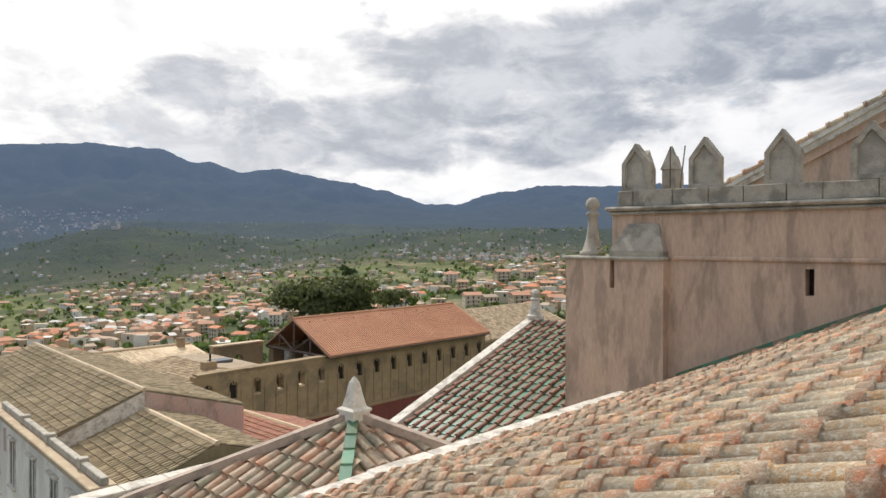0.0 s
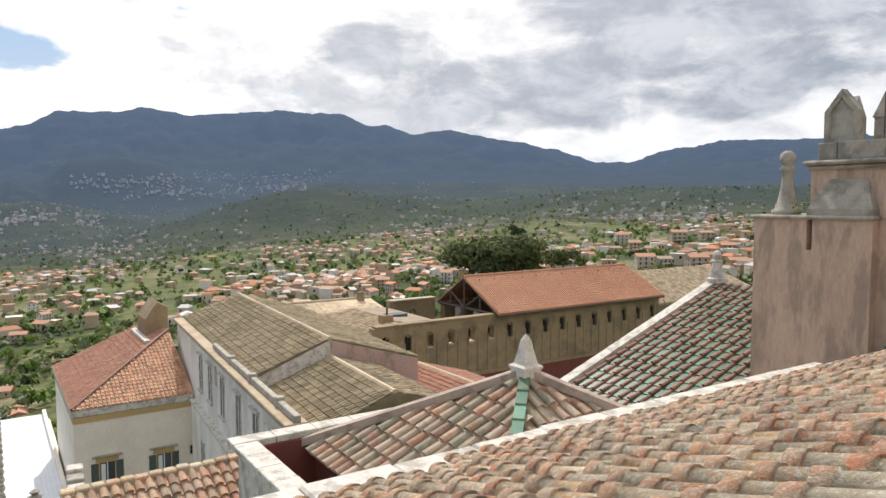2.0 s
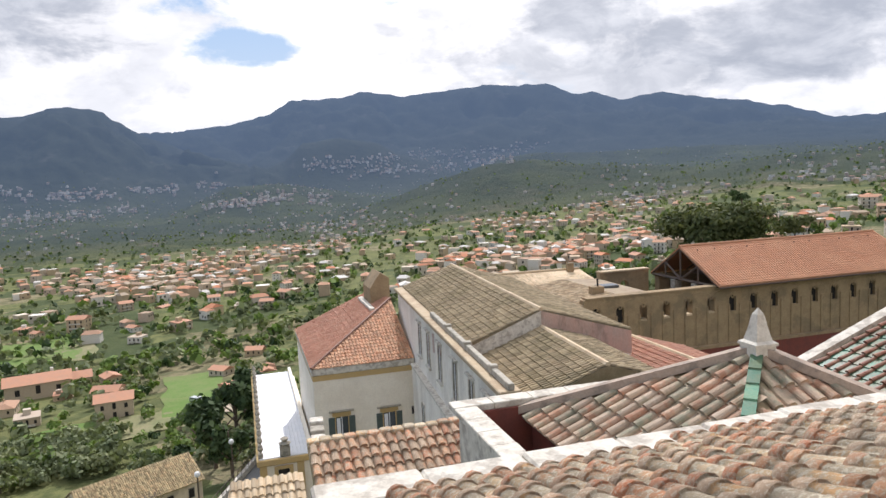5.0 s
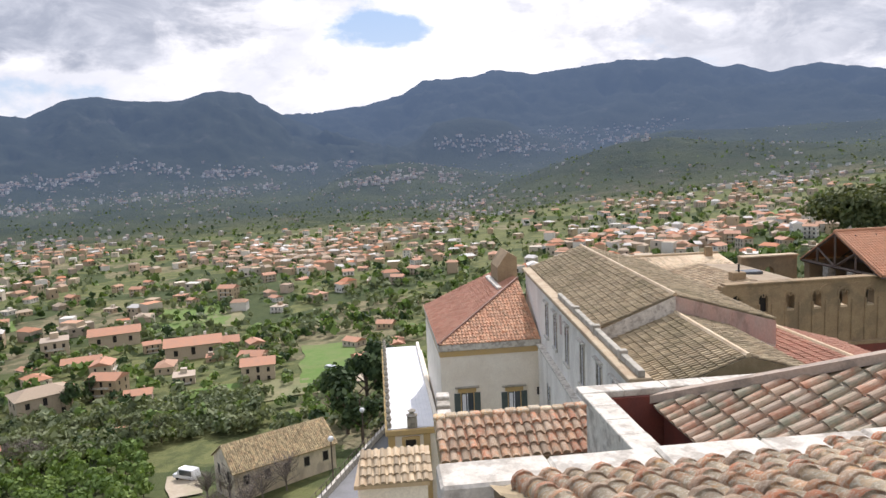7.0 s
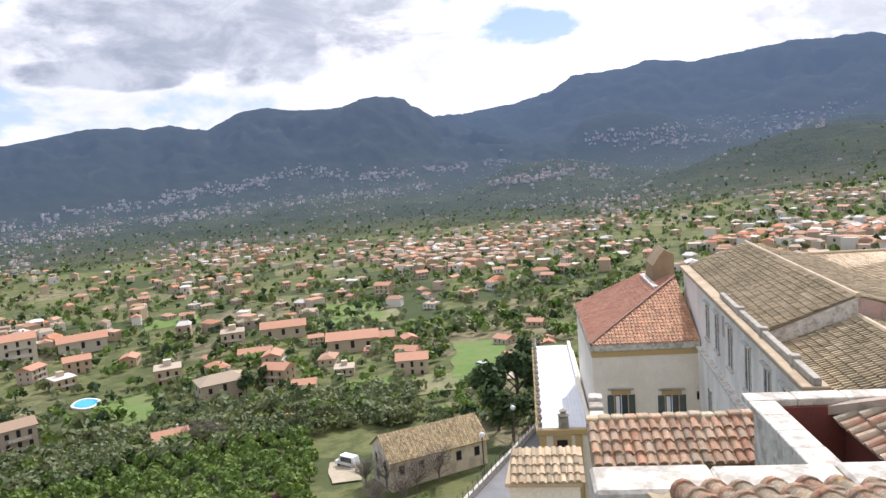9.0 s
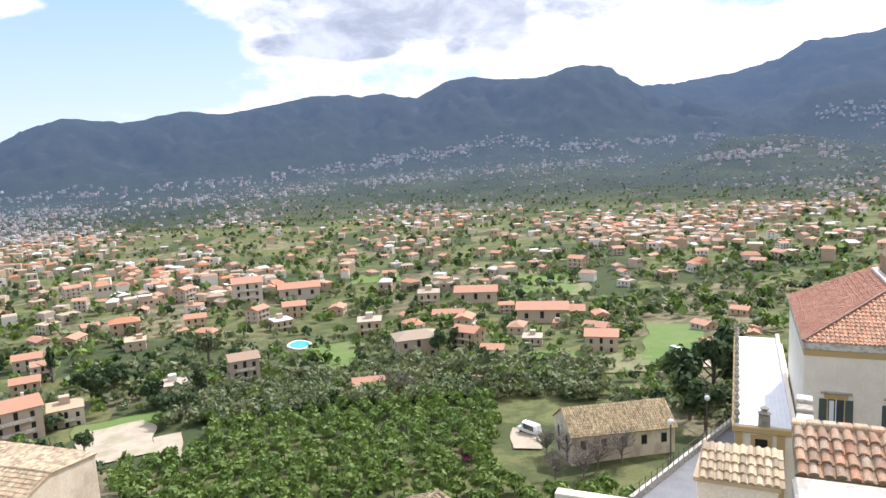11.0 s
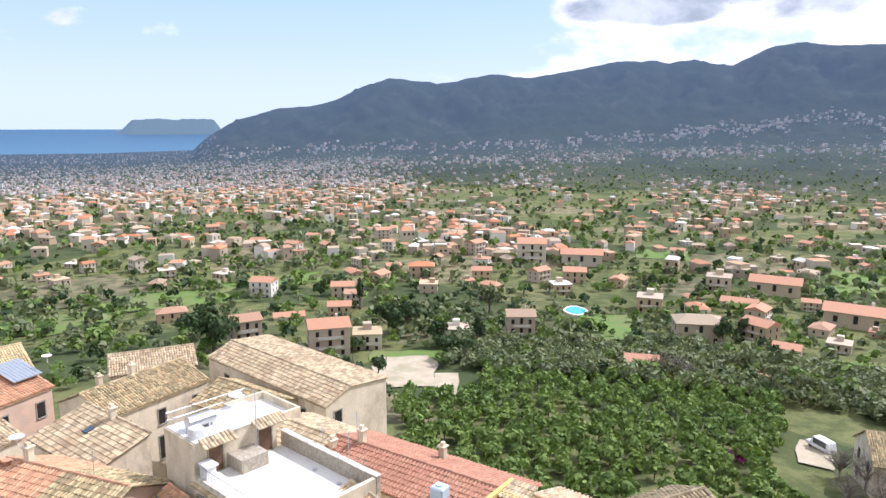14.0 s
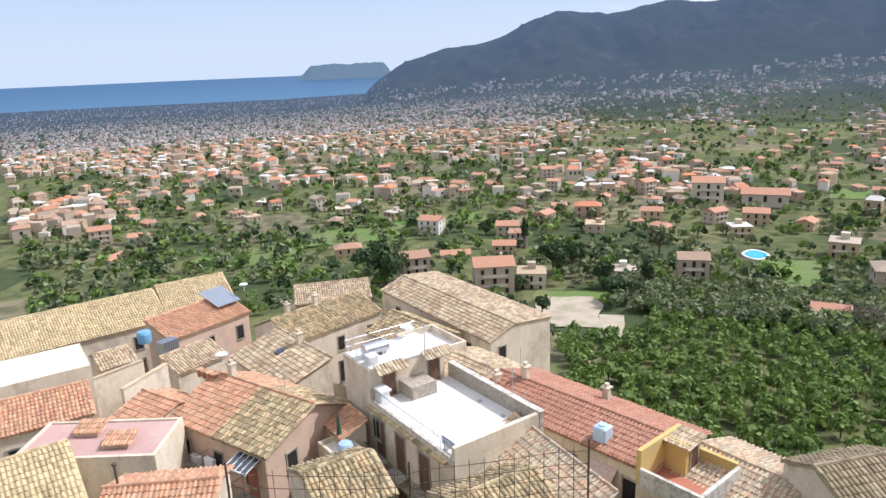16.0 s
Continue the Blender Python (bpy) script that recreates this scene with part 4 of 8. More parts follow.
def palace_wing():
    u0, u1, v0, v1, ze = 4.24, 12.1, 52.0, 67.0, -14.0
    base = (8, 58, -42)
    ob = thing("palace_wing", "cream rendered wing with a hipped red tile roof", "building", base)
    part("wall", box(bmn(), (u0, v0, -42), (u1 + 1, v1, ze - 0.55)), CREAM, ob)
    bm = bmn()
    box(bm, (u0 - 0.12, v0 - 0.12, ze - 0.55), (u1, v1, ze - 0.02), 0.05)
    part("cornice", bm, LIME, ob, "white projecting cornice")
    part("frieze", box(bmn(), (u0 - 0.04, v0 - 0.04, ze - 0.98), (u1 - 0.02, v1, ze - 0.56)), OCHRE, ob, "ochre painted frieze")
    zr, run = -10.6, 7.9
    deck = bmn()
    a, b, c, d, e = [deck.verts.new(p) for p in ((u0 - 0.1, v0 - 0.1, ze), (u1, v0 - 0.1, ze), (u1, v0 + run, zr), (u1, v1, zr), (u0 - 0.1, v1, ze))]
    deck.faces.new((a, b, c)), deck.faces.new((a, c, d, e))
    part("roof", deck, RED_TILE, ob)
    lf = math.hypot(run, zr - ze)
    part("front_covering", rows_mesh("front_covering", [ORANGE_OLD], (u0 - 0.1, v0 + run, zr), (u1 - u0, 0, 0), (0, -run - 0.1, ze - zr), 0.27, 0.42, 0.10, rng, lambda x, y: x > (u1 - u0) * (y / lf) ** 0 * (1 - y / lf) and x < u1 - u0, step=0.05, sides=3, pan=0, base=base), None, ob, "orange tile slope", kind="stuff")
    wl = math.hypot(u1 - u0, zr - ze)
    part("side_covering", rows_mesh("side_covering", [RED_TILE], (u1, v0, zr), (0, v1 - v0, 0), (u0 - u1 - 0.1, 0, ze - zr), 0.27, 0.42, 0.10, rng, lambda x, y: x > run * (1 - y / wl), step=0.05, sides=3, pan=0, base=base), None, ob, "brown-red tile slope", kind="stuff")
    q = bmn()
    p0, p1 = Vector((u0 - 0.1, v0 - 0.1, ze + 0.05)), Vector((u1, v0 + run, zr + 0.08))
    tube(q, p0, p1, 0.13, 6)
    part("hip_capping", q, COVER_BROWN, ob)
    for k, (uc, z) in enumerate(((6.22, -19.1), (9.93, -19.25))):
        win = window(ob, (uc, v0, z), 0.95, 2.3, "u", frame_mat=OCHRE, shutters=True)
        part("hood", box(bmn(), (uc - 0.95, v0 - 0.22, z + 1.55), (uc + 0.95, v0, z + 1.68), 0.03), STONE, win, "projecting stone hood")
        part("lintel", box(bmn(), (uc - 0.72, v0 - 0.06, z + 1.2), (uc + 0.72, v0, z + 1.53)), OCHRE, win)
        part("balcony_panel", box(bmn(), (uc - 0.62, v0 - 0.09, z - 1.5), (uc + 0.62, v0 - 0.04, z - 0.55)), SHUTTER, win)
        part("curtain", box(bmn(), (uc - 0.4, v0 - 0.028, z - 0.6), (uc - 0.12, v0 - 0.022, z + 1.05)), WHITE_SHEET, win)
    part("vent", box(bmn(), (11.75, v0 - 0.05, -18.5), (12.0, v0 + 0.1, -17.9)), DARK, ob)
    part("downpipe", tube(bmn(), (12.35, v0 - 0.12, -14), (12.35, v0 - 0.12, -40), 0.07), COVER_BROWN, ob)
    # chimney-like bell wall rising from the roof
    part("bell_wall", prism(bmn(), [(10.6, 61.5, -12), (12.4, 61.5, -12), (12.4, 61.5, -8.9), (11.6, 61.5, -8.4), (11.0, 61.5, -9.2), (10.6, 61.5, -9.8)], (0, 3.6, 0)), SANDSTONE, ob, "old stone gable stub")
    part("flashing", prism(bmn(), [(10.1, 59.0, -11.35), (10.5, 59.0, -11.35), (10.5, 65.5, -11.25), (10.1, 65.5, -11.35)], (0, 0, 0.22)), LIME, ob)
    return ob


palace_wing()


def long_wing():
    """Gabled wing: high part behind, lower part in front, with its own turn."""
    u0, ur, u1, ze, zr = 8.5, 13.4, 19.0, -9.5, -7.85
    v0, vg, v1 = 28.6, 37.2, 60.0
    base = (13, 40, -40)
    ob = thing("long_wing", "long white abbey wing under weathered brown tile roofs", "building", base, WING)
    part("wall", box(bmn(), (u0, vg, -40), (u1, v1, ze - 0.3)), WHITE_WALL, ob)
    part("front_wall", box(bmn(), (u0, v0, -40), (u0 + 0.7, vg, ze - 0.3)), WHITE_WALL, ob)
    part("end_wall", box(bmn(), (u0 + 0.7, v0 + 0.05, -40), (16.1, vg, ze - 1.3)), WHITE_WALL, ob)
    part("plinth_ledge", box(bmn(), (u0 - 0.35, v0, -40), (u0, v1 - 8, -14.4)), WHITE_WALL, ob)
    part("ledge_cap", box(bmn(), (u0 - 0.45, v0, -14.4), (u0, v1 - 8, -14.25)), LIME, ob)
    part("eaves_cornice", box(bmn(), (u0 - 0.3, v0 - 0.1, ze - 0.3), (u0 + 0.75, v1, ze - 0.02), 0.04), PALE_TILE, ob, "stone cornice edged with old tiles")
    part("parapet", box(bmn(), (u0 + 0.15, v0, ze - 0.02), (u0 + 0.45, vg + 9, ze + 0.3), 0.03), PANEL, ob, "low lichened parapet")
    for v in (31.2, 36.2, 41.0):
        part("parapet_post", box(bmn(), (u0 + 0.1, v, ze), (u0 + 0.5, v + 0.4, ze + 0.45), 0.03), PANEL, ob)
    # roofs
    for name, a, b, drop in (("upper_roof", vg, v1, 0.0), ("lower_roof", v0, vg, 1.0)):
        deck = bmn()
        ue = u1 if drop == 0 else 16.3
        zs = zr + (ze - zr) * (ue - ur) / (u1 - ur)
        prism(deck, [(u0 + 0.5, a, ze - drop), (ur, a, zr - drop), (ue, a, zs - drop)], (0, b - a, 0))
        r = part(name, deck, BROWN_TILE, ob, "weathered brown tile roof")
        mat = [BROWN_TILE]
        part("west_covering", rows_mesh("west_covering", mat, (ur, a, zr - drop), (0, b - a, 0), (u0 + 0.5 - ur, 0, ze - zr), 0.27, 0.42, 0.095, rng, step=0.05, sides=3, pan=0, base=base), None, r, kind="stuff")
        part("east_covering", rows_mesh("east_covering", mat, (ur, a, zr - drop), (0, b - a, 0), (ue - ur, 0, zs - zr), 0.27, 0.42, 0.095, rng, step=0.05, sides=3, pan=0, base=base), None, r, kind="stuff")
        part("ridge_capping", tube(bmn(), (ur, a, zr - drop + 0.05), (ur, b, zr - drop + 0.05), 0.13, 6), PALE_TILE, r)
    part("west_gable", prism(bmn(), [(u0 + 0.75, vg - 0.05, ze - 1.2), (ur, vg - 0.05, zr - 1.2), (ur, vg - 0.05, zr - 0.05), (u0 + 0.75, vg - 0.05, ze - 0.05)], (0, 0.2, 0)), LIME, ob, "white end wall of the higher roof")
    part("east_gable", prism(bmn(), [(ur, vg - 0.06, zr - 1.2), (u1, vg - 0.06, ze - 1.4), (u1, vg - 0.06, ze - 0.05), (ur, vg - 0.06, zr - 0.05)], (0, 0.2, 0)), PINK_WALL, ob, "stained rose end wall of the higher roof")
    part("side_check", box(bmn(), (u0 + 0.62, vg - 0.1, ze - 1.2), (u0 + 0.75, vg + 3.4, ze + 0.1)), LIME, ob)
    part("verge_pipe", tube(bmn(), (u0 + 0.7, vg - 0.14, ze + 0.05), (u0 + 0.7, vg - 0.14, ze - 1.2), 0.05), COVER_BROWN, ob)
    for v in (31.5, 34.6, 38.4, 42.6, 46.4, 49.6):
        win = window(ob, (u0, v, -11.9), 1.0, 2.3, "v", frame_mat=LIME)
        part("hood", box(bmn(), (u0 - 0.22, v - 0.75, -10.55), (u0, v + 0.75, -10.42), 0.03), LIME, win)
        part("sill", box(bmn(), (u0 - 0.18, v - 0.7, -13.2), (u0, v + 0.7, -13.06), 0.02), LIME, win)
    for v in (38.6, 43.0, 47.6):
        window(ob, (u0 - 0.35, v, -17.2), 1.0, 2.2, "v", frame_mat=LIME)
    part("stain", prism(bmn(), [(u0 - 0.004, 44.2, -11.6), (u0 - 0.004, 44.9, -11.7), (u0 - 0.004, 45.0, -10.4), (u0 - 0.004, 44.3, -10.3)], (0.003, 0, 0)), PINK_WALL, ob, "patch of bare plaster")
    return ob


long_wing()


def red_roof_house():
    base = (21, 35, -40)
    ob = thing("refectory_annex", "small annex with a red tile roof and pale ridge tiles", "building", base)
    z = -10.8
    part("wall", box(bmn(), (15.2, 31.5, -40), (27.4, 39.6, -12.6)), CREAM, ob)
    part("roof", prism(bmn(), [(14.6, 31.4, -12.0), (23.5, 31.4, z), (27.6, 31.4, -12.0)], (0, 8.2, 0)), RED_TILE, ob)
    part("tile_covering", rows_mesh("tile_covering", [RED_TILE], (23.5, 31.4, z), (0, 8.2, 0), (-8.9, 0, -1.2), 0.27, 0.45, 0.10, rng, step=0.05, sides=3, pan=0, base=base), None, ob, kind="stuff")
    part("east_covering", rows_mesh("east_covering", [RED_TILE], (23.5, 31.4, z), (0, 8.2, 0), (4.1, 0, -1.2), 0.27, 0.45, 0.10, rng, step=0.05, sides=3, pan=0, base=base), None, ob, kind="stuff")
    part("ridge_capping", tube(bmn(), (23.5, 31.4, z + 0.05), (23.5, 39.6, z + 0.05), 0.13, 6), PALE_TILE, ob)
    part("verge", prism(bmn(), [(14.6, 39.5, -11.95), (23.5, 39.5, z + 0.05), (23.5, 39.8, z + 0.05), (14.6, 39.8, -11.95)], (0, 0, 0.12)), PALE_TILE, ob)
    part("dormer", box(bmn(), (15.6, 33.5, -13.2), (17.0, 35.2, -11.2)), LIME, ob)
    return ob


red_roof_house()


def arch_bay(bm, uc, v, half, w, z0, z1, sill, spring, top, deep):
    """A bay of wall with a round-headed opening through it."""
    for sgn in (-1, 1):
        pts = [(uc + sgn * half, z0), (uc, z0), (uc, sill), (uc + sgn * w, sill), (uc + sgn * w, spring)]
        for k in range(1, 6):
            a = math.pi / 2 * k / 6
            pts.append((uc + sgn * w * math.cos(a), spring + (top - spring) * math.sin(a)))
        pts += [(uc, top), (uc, z1), (uc + sgn * half, z1)]
        prism(bm, [(p[0], v, p[1]) for p in pts], (0, deep, 0))


def arcade():
    base = (48, 55.4, -40)
    ob = thing("dormitory_wall", "golden sandstone wall with a row of round-arched windows", "wall", base)
    V, first, step = 55.4, 29.97, 2.433
    for k in range(-3, 16):
        uc = first + k * step
        bay = bmn()
        if k in (-3, -2, -1):
            box(bay, (uc - step / 2, V, -24), (uc + step / 2, V + 0.8, -12.0))
        else:
            arch_bay(bay, uc, V, step / 2, 0.40, -24, -11.62, -14.02, -12.9, -12.45, 0.8)
        b = part("bay", bay, SANDSTONE, ob)
        if k >= 0:
            hood = bmn()
            for s in range(8):
                a, c = math.pi * s / 8, math.pi * (s + 1) / 8
                prism(hood, [(uc + r * math.cos(t), V - 0.05, -12.9 + r * 1.12 * math.sin(t)) for r, t in ((0.52, a), (0.52, c), (0.62, c), (0.62, a))], (0, 0.06, 0))
            for s in range(8):
                a, c = math.pi * s / 8, math.pi * (s + 1) / 8
                prism(hood, [(uc + step / 2 + r * math.cos(t), V - 0.04, -12.75 + r * 0.75 * math.sin(t)) for r, t in ((1.1, a), (1.1, c), (1.2, c), (1.2, a))], (0, 0.05, 0))
            part("hood_mould", hood, SANDSTONE, b)
            if k in (0, 1) or k > 5:
                part("shutter", box(bmn(), (uc - 0.4, V + 0.3, -14.02), (uc + 0.4, V + 0.36, -12.4)), DARK, b, "dark window leaf")
            else:
                part("sloping_sill", prism(bmn(), [(uc - 0.4, V + 0.05, -14.02), (uc + 0.4, V + 0.05, -14.02), (uc + 0.4, V + 0.7, -14.02), (uc - 0.4, V + 0.7, -14.02)], (0, 0, 0.16)), PALE_TILE, b, "sunlit sill")
        for du in (-step * 0.25, step * 0.25):
            part("lesene", box(bmn(), (uc + du - 0.09 + 0.2, V - 0.09, -17.0), (uc + du + 0.09 + 0.2, V, -13.3), 0.02), SANDSTONE, b)
    part("offset", box(bmn(), (22.5, V - 0.5, -17.3), (68.2, V, -17.05)), SANDSTONE, ob)
    part("lower_wall", box(bmn(), (22.5, V - 0.45, -40), (68.2, V, -17.3)), DARK_RED, ob, "dark red-brown lower storey")
    part("coping", rough_block(bmn(), (29, V - 0.1, -11.6), (43, V + 0.9, -11.42), 12), SANDSTONE, ob)
    return ob


arcade()


def hall():
    base = (55, 60, -40)
    ob = thing("dormitory_hall", "hall with a new orange tile roof and an open timber gable", "building", base)
    u0, u1, va, vr, vb, ze, zr = 42.6, 67.8, 55.15, 61.0, 66.2, -11.5, -8.3
    part("far_wall", box(bmn(), (u0 + 0.4, vb - 1.0, -40), (u1, vb - 0.2, ze)), SANDSTONE, ob)
    part("end_wall", box(bmn(), (u1 - 0.6, va + 1.1, -40), (u1, vb - 1.0, ze + 0.4)), SANDSTONE, ob)
    part("floor_slab", box(bmn(), (u0, va + 1.1, -16.2), (u1 - 0.6, vb - 1.0, -16)), WOOD, ob)
    for v0, v1 in ((va - 0.35, vr), (vb, vr)):
        q = bmn()
        prism(q, [(u0, v0, ze - 0.03), (u1, v0, ze - 0.03), (u1, v1, zr), (u0, v1, zr)], (0, 0, 0.14))
        part("roof_slope", q, NEW_TILE, ob)
    part("tile_covering", rows_mesh("tile_covering", [NEW_TILE], (u0, vr, zr + 0.14), (u1 - u0, 0, 0), (0, va - 0.4 - vr, ze - zr), 0.30, 0.40, 0.09, rng, step=0.04, sides=3, pan=0, jitter=0.003, base=base), None, ob, kind="stuff")
    part("ridge_capping", tube(bmn(), (u0, vr, zr + 0.2), (u1, vr, zr + 0.2), 0.15, 6), NEW_TILE, ob)
    part("gutter", tube(bmn(), (u0, va - 0.45, ze - 0.08), (u1, va - 0.45, ze - 0.08), 0.09, 6), WOOD, ob, "dark gutter")
    for u in (u0 + 0.15, u0 + 4.5, u0 + 9.0):
        tr = part("truss", tube(bmn(), (u, va + 0.2, ze - 0.05), (u, vb - 0.2, ze - 0.05), 0.16, 4), WOOD, ob, "dark timber roof truss")
        for a, b in (((va, ze), (vr, zr - 0.1)), ((vb, ze), (vr, zr - 0.1)), ((vr, ze), (vr, zr)), ((vr, ze), (va + 3, zr - 1.6)), ((vr, ze), (vb - 2.6, zr - 1.7)), ((va + 3, ze), (va + 3, zr - 1.6)), ((vb - 2.6, ze), (vb - 2.6, zr - 1.7))):
            part("strut", tube(bmn(), (u, a[0], a[1]), (u, b[0], b[1]), 0.13, 4), WOOD, tr)
    for v in (58.2, 61.6):
        part("pier", box(bmn(), (u0 - 0.1, v, -40), (u0 + 0.7, v + 0.8, ze - 0.15), 0.03), STONE, ob, "grey stone pier")
    for k in range(12):
        u = u0 + 1.5 + k * 2.0
        part("snow_hook", box(bmn(), (u, vr - 0.9, zr - 0.36), (u + 0.12, vr - 0.8, zr - 0.16)), DARK, ob)
    return ob


hall()


def cloister_ranges():
    """Low tiled ranges round the court behind the long wing."""
    r0 = thing("cloister_range", "low cloister range with pale lichened tile roof", "building", (30, 72, -40))
    part("wall", box(bmn(), (20, 67.5, -40), (37.5, 75, -13.0)), SANDSTONE, r0)
    part("roof", slope(bmn(), [(20, 75.2, -11.6), (38, 74.0, -11.6), (38, 67.2, -12.9), (20, 67.2, -12.9)], 0.3), PALE_TILE, r0)
    part("tile_covering", rows_mesh("tile_covering", [PALE_TILE], (20, 74.8, -11.6), (17.8, 0, 0), (0, -7.6, -1.3), 0.3, 0.45, 0.1, rng, step=0.05, sides=3, pan=0, base=(30, 72, -40)), None, r0, kind="stuff")
    part("ridge", tube(bmn(), (20, 75.0, -11.5), (38, 74.2, -11.5), 0.15, 6), PALE_TILE, r0)
    part("chimney", box(bmn(), (36.2, 73.2, -12), (36.9, 73.9, -10.7), 0.03), SANDSTONE, r0)
    r1 = thing("cloister_range", "low cloister range with pale lichened tile roof and skylight", "building", (33, 62, -40))
    part("wall", box(bmn(), (23, 57.0, -40), (35.2, 66.5, -13.1)), SANDSTONE, r1)
    part("roof", prism(bmn(), [(23, 56.6, -12.9), (32.6, 56.6, -11.5), (36.6, 56.6, -11.75)], (0, 10.6, 0)), PALE_TILE, r1)
    part("tile_covering", rows_mesh("tile_covering", [PALE_TILE], (32.6, 56.6, -11.5), (0, 10.6, 0), (-9.6, 0, -1.4), 0.3, 0.45, 0.1, rng, step=0.05, sides=3, pan=0, base=(33, 62, -40)), None, r1, kind="stuff")
    part("skylight", box(bmn(), (33.2, 60.2, -11.62), (35.2, 61.6, -11.35), 0.05), GLASS, r1, "pale glass skylight")
    part("chimney", box(bmn(), (31.0, 57.8, -12), (32.2, 58.7, -10.9), 0.04), SANDSTONE, r1)
    part("flue", tube(bmn(), (31.7, 58.2, -11), (31.7, 58.2, -10.2), 0.1), DARK, r1)
    part("skylight", box(bmn(), (26.5, 58.6, -12.32), (27.6, 59.3, -12.15)), WHITE_SHEET, r1, "white roof hatch")
    w = thing("court_wall", "old sandstone court wall with a small window", "wall", (38, 67, -40))
    bay = bmn()
    arch_bay(bay, 39.6, 66.6, 3.0, 0.5, -40, -11.1, -13.6, -12.7, -12.1, 0.7)
    part("wall", bay, SANDSTONE, w)
    part("coping", box(bmn(), (36.6, 66.4, -11.1), (42.6, 67.5, -10.95)), PALE_TILE, w)
    # far range beside the hall
    f = thing("farther_range", "stone range with a broad pale tile roof", "building", (86, 68, -40))
    part("wall", box(bmn(), (68.4, 62, -40), (98, 72, -14.0)), SANDSTONE, f)
    part("roof", slope(bmn(), [(68.2, 61.6, -13.9), (99, 61.6, -13.9), (99, 71, -10.6), (68.2, 71, -10.6)], 0.3), PALE_TILE, f)
    part("tile_covering", rows_mesh("tile_covering", [PALE_TILE], (68.2, 71, -10.6), (30.5, 0, 0), (0, -9.4, -3.3), 0.32, 0.5, 0.1, rng, step=0.05, sides=3, pan=0, base=(86, 68, -40)), None, f, kind="stuff")


cloister_ranges()


def loggia():
    base = (2, 65, -45)
    ob = thing("loggia", "low loggia with a white flat roof and urn-topped balustrade", "building", base)
    u0, u1, v0, v1, z = -0.1, 4.1, 54.0, 79.0, -21.2
    part("wall", box(bmn(), (u0, v0, -45), (u1 + 0.3, v1, z - 0.55)), CREAM, ob)
    part("cornice", box(bmn(), (u0 - 0.2, v0 - 0.2, z - 0.55), (u1, v1, z - 0.06), 0.06), OCHRE, ob, "ochre moulded cornice")
    q = bmn()
    n = 14
    rib = (u1 - u0) / n
    line = [(u0, z - 0.06)] + [p for k in range(n) for p in ((u0 + rib * k, z + 0.02), (u0 + rib * (k + 0.86), z + 0.02), (u0 + rib * (k + 0.88), z + 0.06), (u0 + rib * (k + 0.98), z + 0.06))] + [(u1, z - 0.06)]
    prism(q, [(p[0], v0, p[1]) for p in line], (0, v1 - v0, 0))
    part("roof_sheet", q, WHITE_SHEET, ob, "white ribbed roof sheeting")
    part("door", box(bmn(), (1.3, v0 - 0.04, -25), (2.15, v0 + 0.05, -22.2)), DARK, ob, "dark doorway")
    part("door_surround", prism(bmn(), [(1.0, v0 - 0.02, -25), (1.28, v0 - 0.02, -25), (1.28, v0 - 0.02, -22.15), (2.17, v0 - 0.02, -22.15), (2.17, v0 - 0.02, -25), (2.45, v0 - 0.02, -25), (2.45, v0 - 0.02, -21.9), (1.0, v0 - 0.02, -21.9)], (0, -0.1, 0)), OCHRE, ob)
    for u in (-0.1, 2.75):
        part("pilaster", box(bmn(), (u, v0 - 0.1, -45), (u + 0.55, v0, z - 0.5)), OCHRE, ob)
    for k in range(15):
        v = v0 + 0.3 + k * 1.75
        q = bmn()
        lathe(q, (u0 + 0.15, v, z), ((0.2, 0), (0.2, 0.35), (0.09, 0.42), (0.07, 0.5), (0.2, 0.66), (0.24, 0.8), (0.12, 0.92), (0.16, 1.0), (0.03, 1.12)), 8)
        part("urn", q, STONE, ob, "weathered stone urn")
        if k < 14:
            part("balustrade", box(bmn(), (u0, v + 0.2, z), (u0 + 0.28, v + 1.55, z + 0.28), 0.03), STONE, ob)
    q = bmn()
    box(q, (1.5, v0 - 0.1, z), (2.3, v0 + 0.4, z + 0.85), 0.05), lathe(q, (1.9, v0 + 0.15, z + 0.85), ((0.3, 0), (0.5, 0.18), (0.15, 0.3), (0.35, 0.55), (0.05, 0.7)), 8)
    part("crest", q, STONE, ob, "carved stone crest")
    part("gutter_shade", box(bmn(), (3.75, v0 + 1, z), (4.05, v1, z + 0.5)), CREAM, ob)
    # crenellated wall in front
    w = thing("crenellated_wall", "weathered stone wall with blocky battlements", "wall", (1.6, 24, -20), WING)
    part("wall", box(bmn(), (0.05, 20.4, -40), (0.5, 28.5, -10.0)), STONE, w)
    for k in range(8):
        part("battlement", box(bmn(), (0.0, 20.5 + k * 1.0, -10.0), (0.55, 21.1 + k * 1.0, -9.5 + rng.uniform(-0.03, 0.03)), 0.04), LIME if k % 2 else STONE, w)
    lo = thing("lean_to", "lean-to with a short slope of old barrel tiles", "building", (3, 16, -12))
    part("wall", box(bmn(), (1.1, 15.05, -40), (5.0, 16.6, -6.75)), LIME, lo)
    part("deck", slope(bmn(), [(1.0, 14.95, -6.68), (5.1, 14.95, -6.75), (5.1, 16.3, -6.25), (1.0, 16.3, -6.2)], 0.12), BROWN_TILE, lo)
    part("tile_covering", rows_mesh("tile_covering", [COLLAR], (1.0, 16.3, -6.2), (4.05, 0, 0), (0, -1.4, -0.5), 0.23, 0.36, 0.095, rng, step=0.05, sides=6, pan=0, base=(3, 16, -12)), None, lo, kind="stuff")
